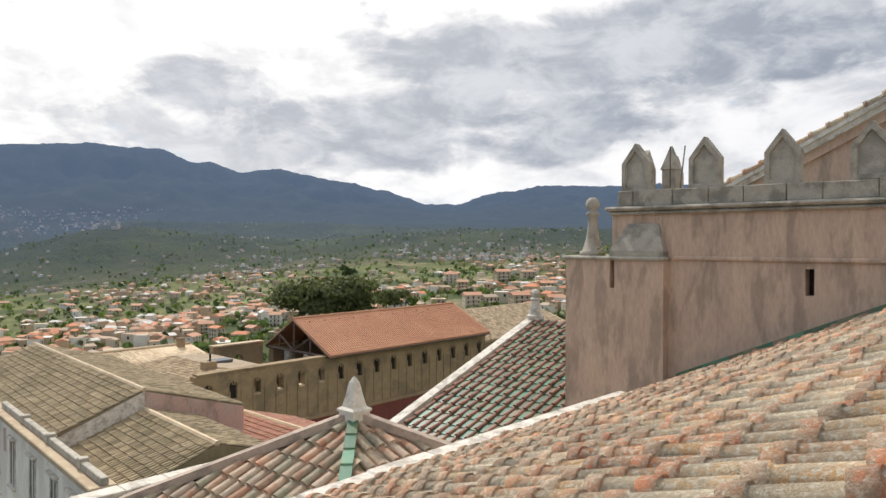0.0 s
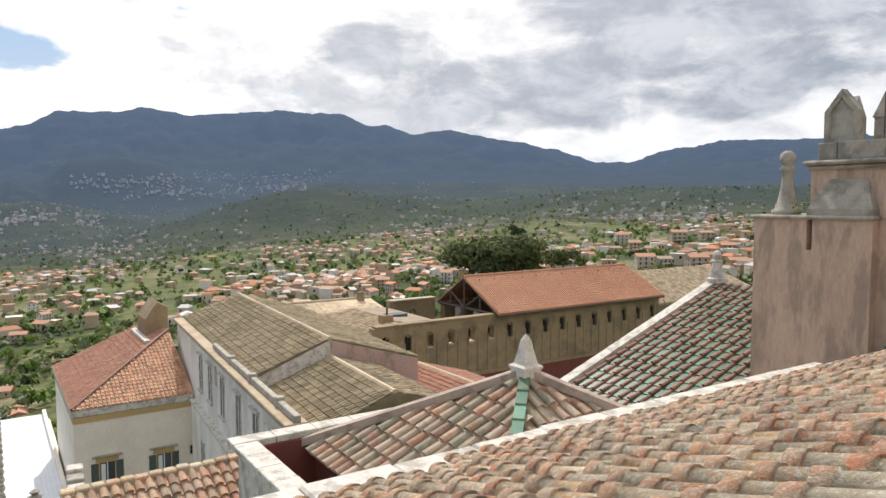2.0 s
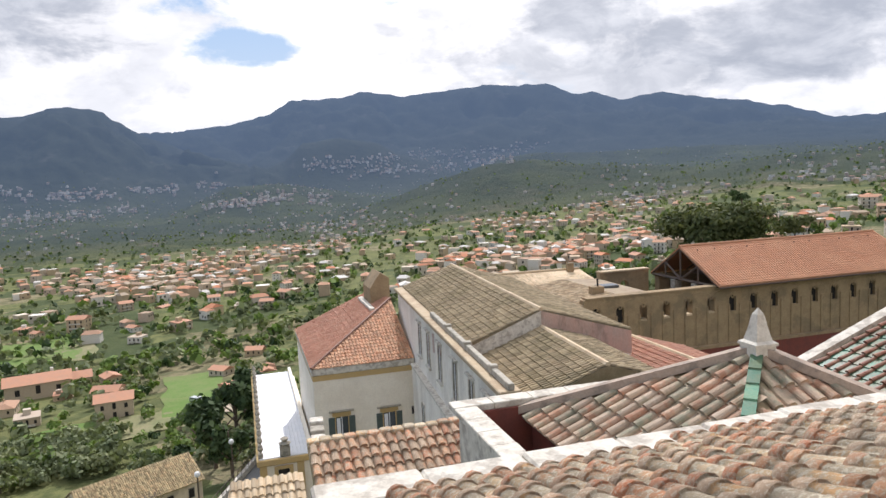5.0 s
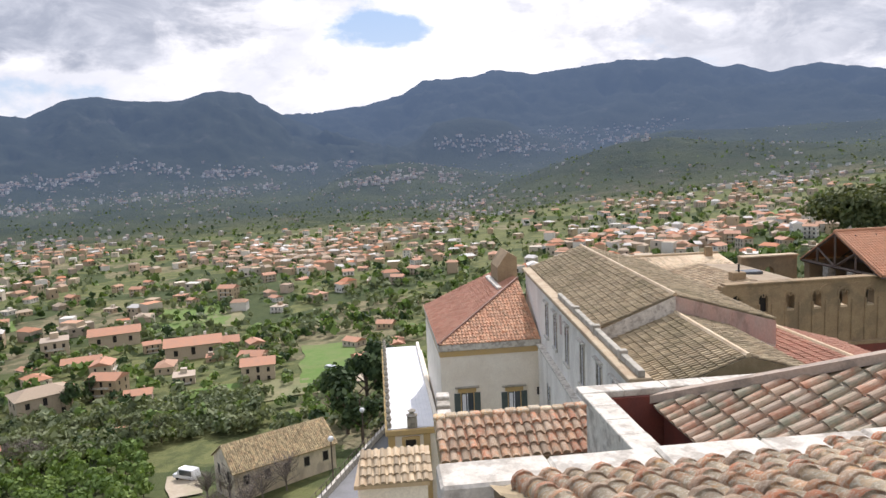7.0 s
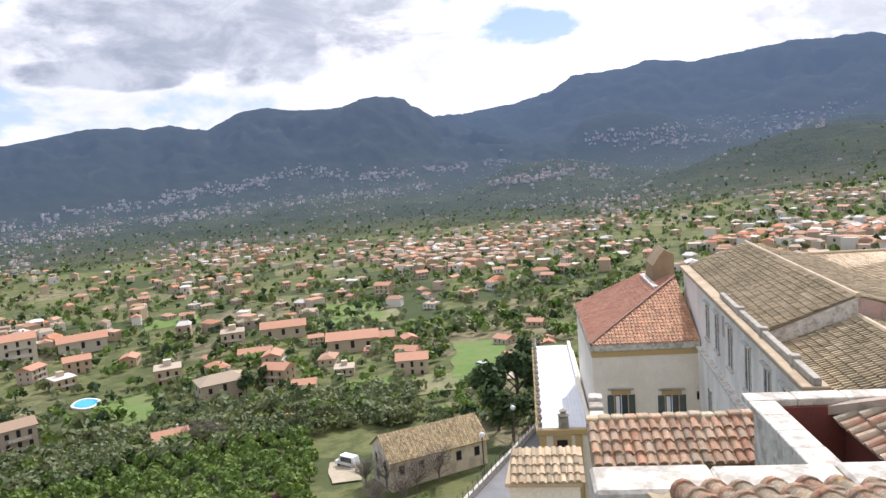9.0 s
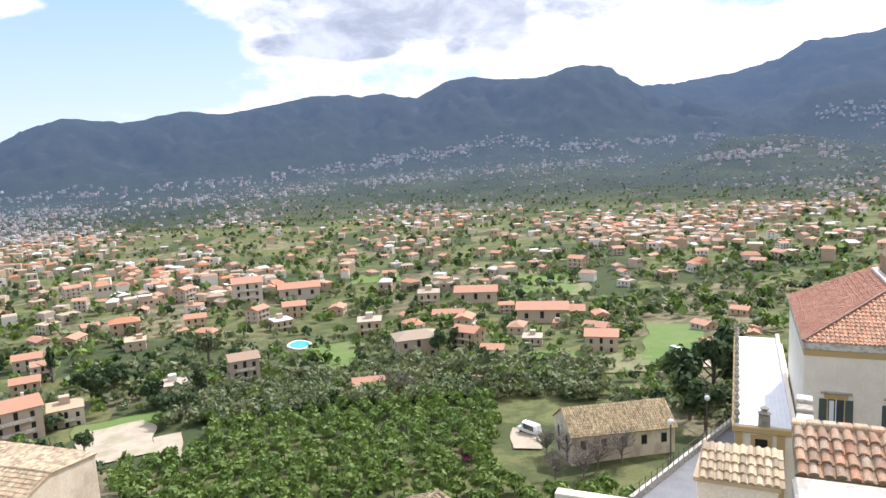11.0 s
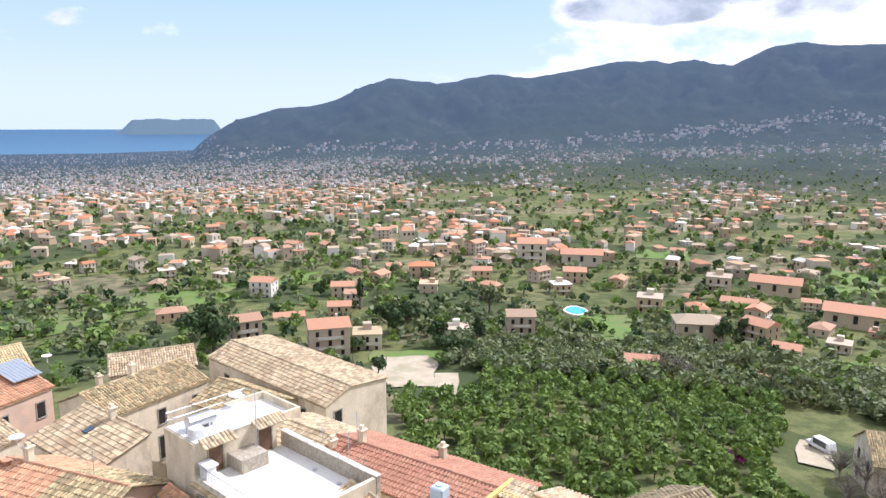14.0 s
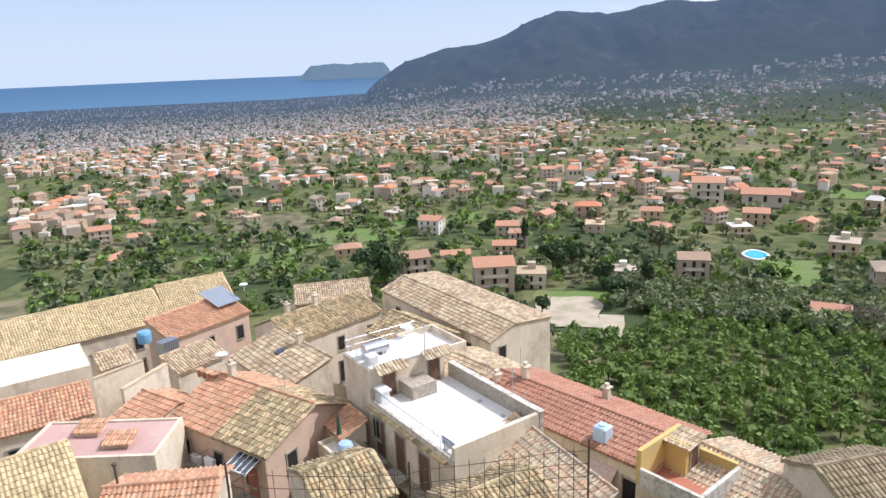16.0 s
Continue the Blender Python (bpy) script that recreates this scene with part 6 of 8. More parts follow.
def yellow_terrace():
    sp = pose(-34.0, 1.3, 0, 0, 0, 58)
    ob = thing("yellow_terrace", "small yellow-walled roof terrace with a red floor", "terrace", (1.6, -1.5, -32), sp)
    z = -19.2
    part("wall", box(bmn(), (0, -3.4, -32), (3.4, 0.3, z - 0.9)), OLD_CREAM, ob)
    part("floor", box(bmn(), (0.15, -3.2, z - 0.9), (3.2, 0.1, z - 0.86)), RED_FLOOR, ob, "red tiled floor")
    part("back_wall", box(bmn(), (-0.1, -3.3, z - 0.9), (0.15, 0.3, z + 0.9)), YELLOW, ob)
    part("side_wall", box(bmn(), (0.15, 0.1, z - 0.9), (3.2, 0.3, z + 0.1)), YELLOW, ob)
    part("front_parapet", box(bmn(), (0.15, -3.4, z - 0.9), (3.4, -3.2, z), 0.01), LIME, ob)
    part("end_parapet", box(bmn(), (3.2, -3.2, z - 0.9), (3.4, 0.1, z), 0.01), LIME, ob)
    part("stair_hut", box(bmn(), (0.15, -1.2, z - 0.9), (1.3, 0.1, z + 0.8)), YELLOW, ob)
    small_window(ob, (1.3, -0.5, z - 0.9), (0, 1), (1, 0), 0.6, 1.5, True)
    part("hut_covering", rows_mesh("hut_covering", [PALE_TILE], (0.1, 0.2, z + 0.9), (1.35, 0, 0), (0, -1.6, -0.2), 0.2, 0.4, 0.08, rng, sides=4, pan=0, base=(1.6, -1.5, -32)), None, ob)


yellow_terrace()
# roof furniture of the older houses
OLD = pose(-47.7, -43.6, 0, 0, 0, 160.9)
fitting("solar_roof", "grey slatted solar roof beside an orange slope", "solar panel", OLD, lambda q: [prism(q, [(6.2 + 0.33 * k, -2.2, -21.6), (6.5 + 0.33 * k, -2.2, -21.6), (6.5 + 0.33 * k, 0.8, -20.7), (6.2 + 0.33 * k, 0.8, -20.7)], (0, 0, 0.08)) for k in range(8)], STEEL)
fitting("water_tank", "blue plastic water drum on a roof", "tank", OLD, lambda q: lathe(q, (-1.6, -2.6, -22.2), ((0.55, 0), (0.6, 0.3), (0.6, 0.8), (0.5, 1.0), (0.2, 1.08)), 14), PLASTIC_BLUE)
fitting("shed", "grey corrugated rooftop shed", "shed", OLD, lambda q: [box(q, (-1.2 + 0.2 * k, -4.6, -23.6), (-1.06 + 0.2 * k, -3.6, -22.1 + 0.02 * (k % 2))) for k in range(8)], STEEL)
MID = pose(-35.4, -27.2, 0, 0, 0, 73.5)
for k in range(4):
    fitting("flower_pot", "orange clay pot on a roof ledge", "pot", MID, lambda q, k=k: lathe(q, (-1.0 + 0.5 * k, -0.4, -19.3), ((0.17, 0), (0.2, 0.25), (0.26, 0.5), (0.28, 0.55), (0.2, 0.56)), 10), ORANGE_OLD)
for sp, x, y, z in ((MID, -0.4, 1.0, -18.8), (OLD, 9.5, -2.0, -20.9), (TERR, -2.8, -1.5, -17.0)):
    fitting("satellite_dish", "small white satellite dish on a roof", "dish", sp, lambda q: (lathe(q, (x, y, z), ((0.03, 0), (0.03, 0.5), (0.4, 0.62), (0.42, 0.7), (0.3, 0.6)), 14), tube(q, (x, y, z + 0.5), (x + 0.35, y, z + 0.85), 0.012, 4)), SHEET)
for sp, x, y, z, w in ((MID, 2.6, -4.05, -22.4, 0.8), (MID, 3.9, -4.05, -22.2, 0.8), (pose(-28.2, -39.4, 0, 0, 0, 139.4), 4.6, -3.3, -21.2, 0.8)):
    fitting("air_conditioner", "white wall-hung air-conditioning unit", "appliance", sp, lambda q: (box(q, (x, y - 0.3, z), (x + w, y, z + 0.55), 0.03), tube(q, (x + 0.3, y - 0.3, z + 0.28), (x + 0.3, y - 0.33, z + 0.28), 0.2, 12)), SHEET)
for sp, x, y, z in ((MID, 1.5, 0.2, -18.9), (ROW, 2.0, 0.1, -19.2), (ROW, 6.5, 2.2, -19.9), (TERR, 2.0, 2.0, -19.8), (pose(-44.9, -28.3, 0, 0, 0, 57.6), 4.0, -0.2, -19.7), (pose(-50.8, -32.6, 0, 0, 0, 154.1), 2.0, 0.3, -21.5), (pose(-50.8, -32.6, 0, 0, 0, 154.1), 6.0, 1.6, -22.0)):
    fitting("chimney", "slim rendered chimney with a cap", "chimney", sp, lambda q: (box(q, (x - 0.2, y - 0.2, z - 0.6), (x + 0.2, y + 0.2, z + 0.8), 0.02), box(q, (x - 0.27, y - 0.27, z + 0.8), (x + 0.27, y + 0.27, z + 0.88)), box(q, (x - 0.12, y - 0.12, z + 0.88), (x + 0.12, y + 0.12, z + 1.1))), OLD_CREAM)
for sp, x, y, z in ((ROW, 1.0, 0.8, -19.4), (ROW, 4.2, -2.4, -20.2), (TERR, 3.0, 0.5, -19.0), (TERR, 6.0, -0.1, -18.2), (MID, 6.2, 0.3, -19.0)):
    fitting("aerial", "thin television aerial on a roof", "aerial", sp, lambda q: (tube(q, (x, y, z - 0.6), (x, y, z + 1.7), 0.018, 5), *[tube(q, (x - 0.3, y, z + 1.6 - 0.16 * k), (x + 0.3, y, z + 1.6 - 0.16 * k), 0.008, 4) for k in range(4)]), STEEL)


def yard_wall(label, a, b, top, tall=7.0, mat=None):
    bm = bmn()
    a, b = Vector((*a, top)), Vector((*b, top))
    side = Vector((b.y - a.y, a.x - b.x, 0)).normalized() * 0.28
    prism(bm, [a, b, b + side, a + side], (0, 0, -tall))
    ob = solid("courtyard_wall", bm, mat or OLD_CREAM, label, "wall", Matrix())
    cap = bmn()
    out = side.normalized() * 0.05
    prism(cap, [a - out, b - out, b + side + out, a + side + out], (0, 0, 0.07))
    cap.transform(Matrix.Translation(-ob.matrix_basis.translation))
    c = new("coping", mesh_of("coping", cap, PALE_TILE))
    c.parent = ob
    return ob


yard_wall("stained cream courtyard wall between the roofs", (-36.9, -39.2), (-40.6, -37.9), -21.4)
yard_wall("low lichened wall along the alley", (-35.8, -35.6), (-40.2, -35.4), -21.3)
yard_wall("cream garden wall beside the little lean-to", (-37.6, -20.6), (-35.2, -18.2), -20.9)
slab_house("small roof terrace in the alley", (-33.7, -17.4), 55.0, 3.2, 1.7, -21.0, TERRACE, OLD_CREAM, 0.3, tall=10)
slab_house("upper white roof terrace behind the aerial", (-46.0, -15.8), 52.5, 4.3, 3.2, -18.7, TERRACE, OLD_CREAM, 0.5, tall=12)
ALLEY = pose(-33.7, -17.4, 0, 0, 0, 55.0)
fitting("parasol", "closed dark green parasol on a small terrace", "parasol", ALLEY, lambda q: (tube(q, (0.9, -0.7, -21.3), (0.9, -0.7, -19.1), 0.025, 6), lathe(q, (0.9, -0.7, -20.6), ((0.16, 0), (0.13, 0.5), (0.07, 1.2), (0.02, 1.5)), 8)), material("dark green cloth", (0.03, 0.09, 0.06), 0.9, (0.05, 0.12, 0.08), 8.0, 0.8))
fitting("water_tank", "pale blue plastic water drum in the alley", "tank", ALLEY, lambda q: lathe(q, (1.9, -0.9, -21.28), ((0.42, 0), (0.46, 0.2), (0.46, 0.6), (0.38, 0.75), (0.15, 0.8)), 14), material("faded blue plastic", (0.35, 0.50, 0.62), 0.45, (0.42, 0.55, 0.66), 3.0, 0.8))


def iron_balcony(sp, x0, x1, y, z):
    ob = thing("balcony", "stone balcony with a dark iron rail and hanging plants", "balcony", ((x0 + x1) / 2, y, z), sp)
    part("slab", box(bmn(), (x0, y - 0.85, z - 0.14), (x1, y, z), 0.02), STONE, ob)
    n = int((x1 - x0) / 0.16)
    for k in range(n + 1):
        x = x0 + 0.03 + (x1 - x0 - 0.06) * k / n
        part("baluster", tube(bmn(), (x, y - 0.82, z), (x, y - 0.82, z + 0.95), 0.011, 4), WOOD, ob)
    part("rail", tube(bmn(), (x0, y - 0.82, z + 0.95), (x1, y - 0.82, z + 0.95), 0.02, 5), WOOD, ob)
    for x in (x0 + 0.03, x1 - 0.03):
        part("side_rail", tube(bmn(), (x, y - 0.82, z + 0.95), (x, y, z + 0.95), 0.02, 5), WOOD, ob)
    for x in (x0 + 0.3, x1 - 0.3):
        part("bracket", prism(bmn(), [(x, y, z - 0.14), (x, y - 0.6, z - 0.14), (x, y, z - 0.55)], (0.08, 0, 0)), STONE, ob)
    return ob


iron_balcony(MID, 1.1, 3.9, -3.88, -22.3)
iron_balcony(MID, 6.6, 8.4, -3.88, -23.2)


def glass_canopy():
    ob = thing("canopy", "small glazed canopy on a white frame over a red door", "canopy", (7.5, -3.9, -23.2), MID)
    part("glass", prism(bmn(), [(6.7, -3.88, -20.65), (8.4, -3.88, -20.65), (8.4, -4.95, -21.0), (6.7, -4.95, -21.0)], (0, 0, 0.03)), GLASS, ob, "grey glass sheet")
    for k in range(5):
        x = 6.7 + 1.66 * k / 4
        part("glazing_bar", prism(bmn(), [(x, -3.88, -20.62), (x + 0.05, -3.88, -20.62), (x + 0.05, -4.97, -20.97), (x, -4.97, -20.97)], (0, 0, 0.04)), SHEET, ob)
    part("front_bar", box(bmn(), (6.68, -5.0, -21.04), (8.43, -4.94, -20.96)), SHEET, ob)
    part("door", box(bmn(), (7.2, -3.93, -23.2), (8.0, -3.86, -21.3)), RED_FLOOR, ob, "red painted door")
    return ob


glass_canopy()
LOW = pose(-21.9, -23.6, 0, 0, 0, 112.8)
fitting("flue", "thin dark metal flue with a cowl on the roof", "flue", LOW, lambda q: (tube(q, (0.6, 0.3, -18.6), (0.6, 0.3, -17.2), 0.06, 8), lathe(q, (0.6, 0.3, -17.2), ((0.06, 0), (0.13, 0.05), (0.13, 0.12), (0.02, 0.2)), 8)), WOOD)
tuft("alley_plant", "leafy potted plants in the alley", (-30.5, -27.3, -23.6), Matrix(), 260, 1.1, 0.9, True)
fitting("skylight", "small blue-grey skylight among the tiles", "skylight", pose(-44.9, -28.3, 0, 0, 0, 57.6), lambda q: prism(q, [(3.4, -1.4, -19.97), (3.95, -1.4, -19.97), (3.95, -2.0, -20.15), (3.4, -2.0, -20.15)], (0, 0, 0.14)), GLASS)


def wire_fence():
    """Wire mesh with looped top below the viewing terrace."""
    ob = thing("wire_fence", "rusty wire mesh fence with looped top edge", "fence", (-3.4, -1.1, -3.4), Matrix())
    n, m = 24, 16
    top = lambda s: Vector((-3.1 - 0.62 * s, -1.95 + 1.75 * s, -1.98 - 0.06 * math.sin(math.pi * min(1, s * 1.1)) + (0.02 if s > 0.5 else 0)))
    for q in (0.0, 0.5, 1.0):
        part("post", tube(bmn(), top(q) + Vector((0, 0, -1.6)), top(q) + Vector((0, 0, 0.02)), 0.006, 6), WIRE, ob)
    for k in range(n + 1):
        p = top(k / n)
        part("wire", tube(bmn(), p + Vector((0, 0, -1.5)), p + Vector((0, 0, -0.02)), 0.0022, 4), WIRE, ob)
    for j in range(m):
        q = bmn()
        for k in range(n):
            tube(q, top(k / n) + Vector((0, 0, -0.05 - 0.075 * j)), top((k + 1) / n) + Vector((0, 0, -0.05 - 0.075 * j)), 0.0022, 4)
        part("wire", q, WIRE, ob)
    return ob


WIRE = material("rusty wire", (0.12, 0.085, 0.06), 0.7, (0.18, 0.12, 0.08), 30.0, 0.8, metallic=0.4)
wire_fence()

# ---------------------------------------------------------------- the valley
def spot(turn, rise):
    """The place on the land seen in a direction, turned to the left and raised by those degrees."""
    r = 70.0
    while r < 2600 and math.degrees(math.atan2(ground_height(turn, r), r)) < rise:
        r *= 1.004
    return Vector((-math.sin(radians(turn)) * r, math.cos(radians(turn)) * r, ground_height(turn, r))), r


def drape(name, label, edge, mat, lift=0.25, steps=14, category="", kind="structure"):
    """A patch laid on the land: four corners as (turn, rise)."""
    bm = bmn()
    c = [spot(*e)[0] for e in edge]
    grid = []
    for i in range(steps + 1):
        a, b = c[0].lerp(c[3], i / steps), c[1].lerp(c[2], i / steps)
        row = []
        for j in range(steps + 1):
            p = a.lerp(b, j / steps)
            p = p + Vector((noise.noise(p / 9.0), noise.noise(p / 9.0 + Vector((7, 3, 1))), 0)) * (c[0] - c[1]).length * 0.16
            row.append(bm.verts.new((p.x, p.y, ground_z(p.x, p.y) + lift)))
        grid.append(row)
    for a, b in zip(grid, grid[1:]):
        for j in range(steps):
            bm.faces.new((a[j], a[j + 1], b[j + 1], b[j]))
    bmesh.ops.recalc_face_normals(bm, faces=bm.faces)
    return solid(name, bm, mat, label, category or name, Matrix(), kind)


DIRT = material("pale dirt", (0.46, 0.39, 0.29), 0.95, (0.38, 0.31, 0.22), 0.3, 0.8, (0.24, 0.24, 0.13), 0.12, 0.5, 0.2, 3)
MEADOW = material("bright meadow", (0.10, 0.18, 0.03), 0.95, (0.14, 0.19, 0.05), 0.25, 0.8, (0.17, 0.17, 0.07), 0.05, 0.6, 0.4, 2)
DRY = material("dry grass", (0.22, 0.20, 0.10), 0.95, (0.15, 0.17, 0.07), 0.2, 0.8, (0.28, 0.24, 0.14), 0.07, 0.5, 0.4, 2)
ASPHALT = material("grey asphalt", (0.20, 0.20, 0.21), 0.9, (0.24, 0.24, 0.24), 0.5, 0.8, (0.15, 0.15, 0.15), 0.2, 0.5, 0.2, 8)
for turn, rise, w, h, m, n in ((97.4, -20.3, 5.0, 2.4, DIRT, "dirt_court"), (93.6, -21.4, 2.2, 1.7, DIRT, "dirt_court"), (51.8, -15.9, 4.6, 3.0, MEADOW, "meadow"), (61.0, -17.2, 5.5, 0.9, MEADOW, "meadow"),
                               (80.0, -16.3, 5.0, 2.2, MEADOW, "meadow"), (62.0, -11.2, 5.0, 1.6, MEADOW, "meadow"), (60.0, -11.6, 3.0, 1.2, DRY, "dry_field"), (97.0, -19.0, 6.5, 0.8, MEADOW, "meadow"),
                               (55.5, -17.6, 6.0, 1.4, DRY, "dry_field"), (36.0, -9.6, 5.0, 0.9, MEADOW, "meadow"), (64.0, -23.6, 2.4, 1.6, DIRT, "farm_yard"), (49.6, -16.9, 1.6, 1.4, DIRT, "car_park"), (108.0, -12.6, 8.0, 0.9, MEADOW, "meadow"),
                               (116.0, -13.6, 9.0, 1.2, MEADOW, "meadow"), (124.0, -14.5, 8.0, 1.4, MEADOW, "meadow"), (76.0, -10.2, 4.0, 0.7, MEADOW, "meadow"), (14.0, -5.0, 5.0, 0.7, MEADOW, "meadow")):
    drape(n, "patch of %s in the valley" % m.name, [(turn + w / 2, rise - h / 2), (turn - w / 2, rise - h / 2), (turn - w / 2, rise + h / 2), (turn + w / 2, rise + h / 2)], m, 0.25 if m is not DIRT else 0.3, kind="structure")

WALLS = material("mixed house render", (0.6, 0.5, 0.4), 0.9, None, 1, 0, None, 1, 0, 0.1, 3, 0.1,
                 hues=[(0.48, 0.39, 0.28), (0.54, 0.47, 0.37), (0.44, 0.33, 0.22), (0.66, 0.62, 0.55), (0.42, 0.34, 0.26), (0.47, 0.36, 0.23)])
ROOFS = material("mixed valley roofs", (0.5, 0.25, 0.15), 0.85, None, 1, 0, None, 1, 0, 0.1, 3, 0.15,
                 hues=[(0.48, 0.23, 0.13), (0.42, 0.25, 0.16), (0.40, 0.31, 0.22), (0.50, 0.20, 0.10), (0.36, 0.25, 0.17), (0.60, 0.57, 0.52), (0.46, 0.26, 0.16)])
ROOF_ORANGE = material("orange villa tiles", (0.49, 0.24, 0.14), 0.8, (0.42, 0.23, 0.15), 0.6, 0.8, bump=0.3, bump_scale=6, piece=0.06)


def villa(kind_no, name="villa", label=""):
    """A valley house at the origin, built once per kind: plain, tall, hipped, flat or L-shaped."""
    r = random.Random(kind_no)
    w, d, fl = ((11, 9, 2), (9, 8, 3), (13, 9, 2), (10, 10, 2), (14, 8, 1), (12, 10, 3))[kind_no % 6]
    h = fl * 3.0 + 0.4
    ob = thing(name, label or ("tile-roofed valley house of rendered walls", "three-storey rendered house with tile roof", "wide villa with a hipped tile roof", "flat-roofed rendered house", "low valley farmhouse with a tile roof", "small apartment block with a tile roof")[kind_no % 6], "house", (0, 0, -3), Matrix())
    part("wall", box(bmn(), (-w / 2, -d / 2, -3), (w / 2, d / 2, h)), WALLS, ob)
    if kind_no % 6 == 3:
        q = bmn()
        box(q, (-w / 2 - 0.2, -d / 2 - 0.2, h), (w / 2 + 0.2, d / 2 + 0.2, h + 0.35), 0.04)
        part("roof", q, WALLS, ob)
        part("stair_hut", box(bmn(), (-1.5, 0.5, h + 0.35), (1.5, 3.5, h + 2.6)), WALLS, ob)
    else:
        q = bmn()
        o, rise = 0.5, d * 0.2
        inset = w * 0.3 if kind_no % 6 == 2 else 0.0
        a = [q.verts.new(p) for p in ((-w / 2 - o, -d / 2 - o, h), (w / 2 + o, -d / 2 - o, h), (w / 2 + o, d / 2 + o, h), (-w / 2 - o, d / 2 + o, h))]
        b = [q.verts.new(p) for p in ((-w / 2 - o + inset, 0, h + rise), (w / 2 + o - inset, 0, h + rise))]
        for f in ((a[0], a[1], b[1], b[0]), (a[2], a[3], b[0], b[1]), (a[1], a[2], b[1]), (a[3], a[0], b[0]), (a[3], a[2], a[1], a[0])):
            q.faces.new(f)
        part("roof", q, ROOFS, ob)
        q = bmn()
        box(q, (w * 0.2, 0.6, h + rise * 0.3), (w * 0.2 + 0.7, 1.3, h + rise + 0.7))
        part("chimney", q, WALLS, ob)
    for s in range(fl):
        z = s * 3.0 + 0.9
        for k in range(3):
            x = (k - 1) * w * 0.31
            for y in (-d / 2, d / 2):
                sgn = -1 if y < 0 else 1
                q = bmn()
                box(q, (x - 0.5, min(y - 0.05 * 1, y + 0.05), z), (x + 0.5, max(y - 0.05, y + 0.05), z + (1.5 if k != 1 else 2.0)))
                part("window", q, DARK, ob)
            if k < 2:
                for xx in (-w / 2, w / 2):
                    q = bmn()
                    box(q, (xx - 0.05, (k - 0.5) * d * 0.45 - 0.45, z), (xx + 0.05, (k - 0.5) * d * 0.45 + 0.45, z + 1.4))
                    part("window", q, DARK, ob)
        if s and kind_no % 2:
            q = bmn()
            box(q, (-w * 0.3, -d / 2 - 1.2, s * 3.0), (w * 0.3, -d / 2, s * 3.0 + 0.18))
            part("balcony", q, WALLS, ob)
            q = bmn()
            box(q, (-w * 0.3, -d / 2 - 1.2, s * 3.0 + 0.18), (w * 0.3, -d / 2 - 1.1, s * 3.0 + 1.0))
            part("balcony_front", q, LIME, ob)
    return ob


KINDS = [villa(k) for k in range(6)]
used = [False] * 6
taken = []
VALLEY = "houses in the valley"


def put_house(k, turn, rise, rz, scale=1.0, label=""):
    p, r = spot(turn, rise)
    m = Matrix.Translation(p) @ pose(0, 0, 0, 0, 0, rz)
    if not used[k]:
        ob, used[k] = KINDS[k], True
        ob.matrix_basis = m @ Matrix.Translation((0, 0, -3)) @ Matrix.Scale(scale, 4)
    else:
        ob = copy_thing(KINDS[k], m @ Matrix.Translation((0, 0, -3)) @ Matrix.Scale(scale / KINDS[k].scale[0], 4))
    taken.append((p.x, p.y, 9 * scale))
    if any(word in label for word in ("orange", "salmon", "red")):
        for c in ob.children:
            if c.name.startswith("roof"):
                c.data = c.data.copy()
                c.data.materials[0] = ROOF_ORANGE
    return tagged(ob, label, group=VALLEY)


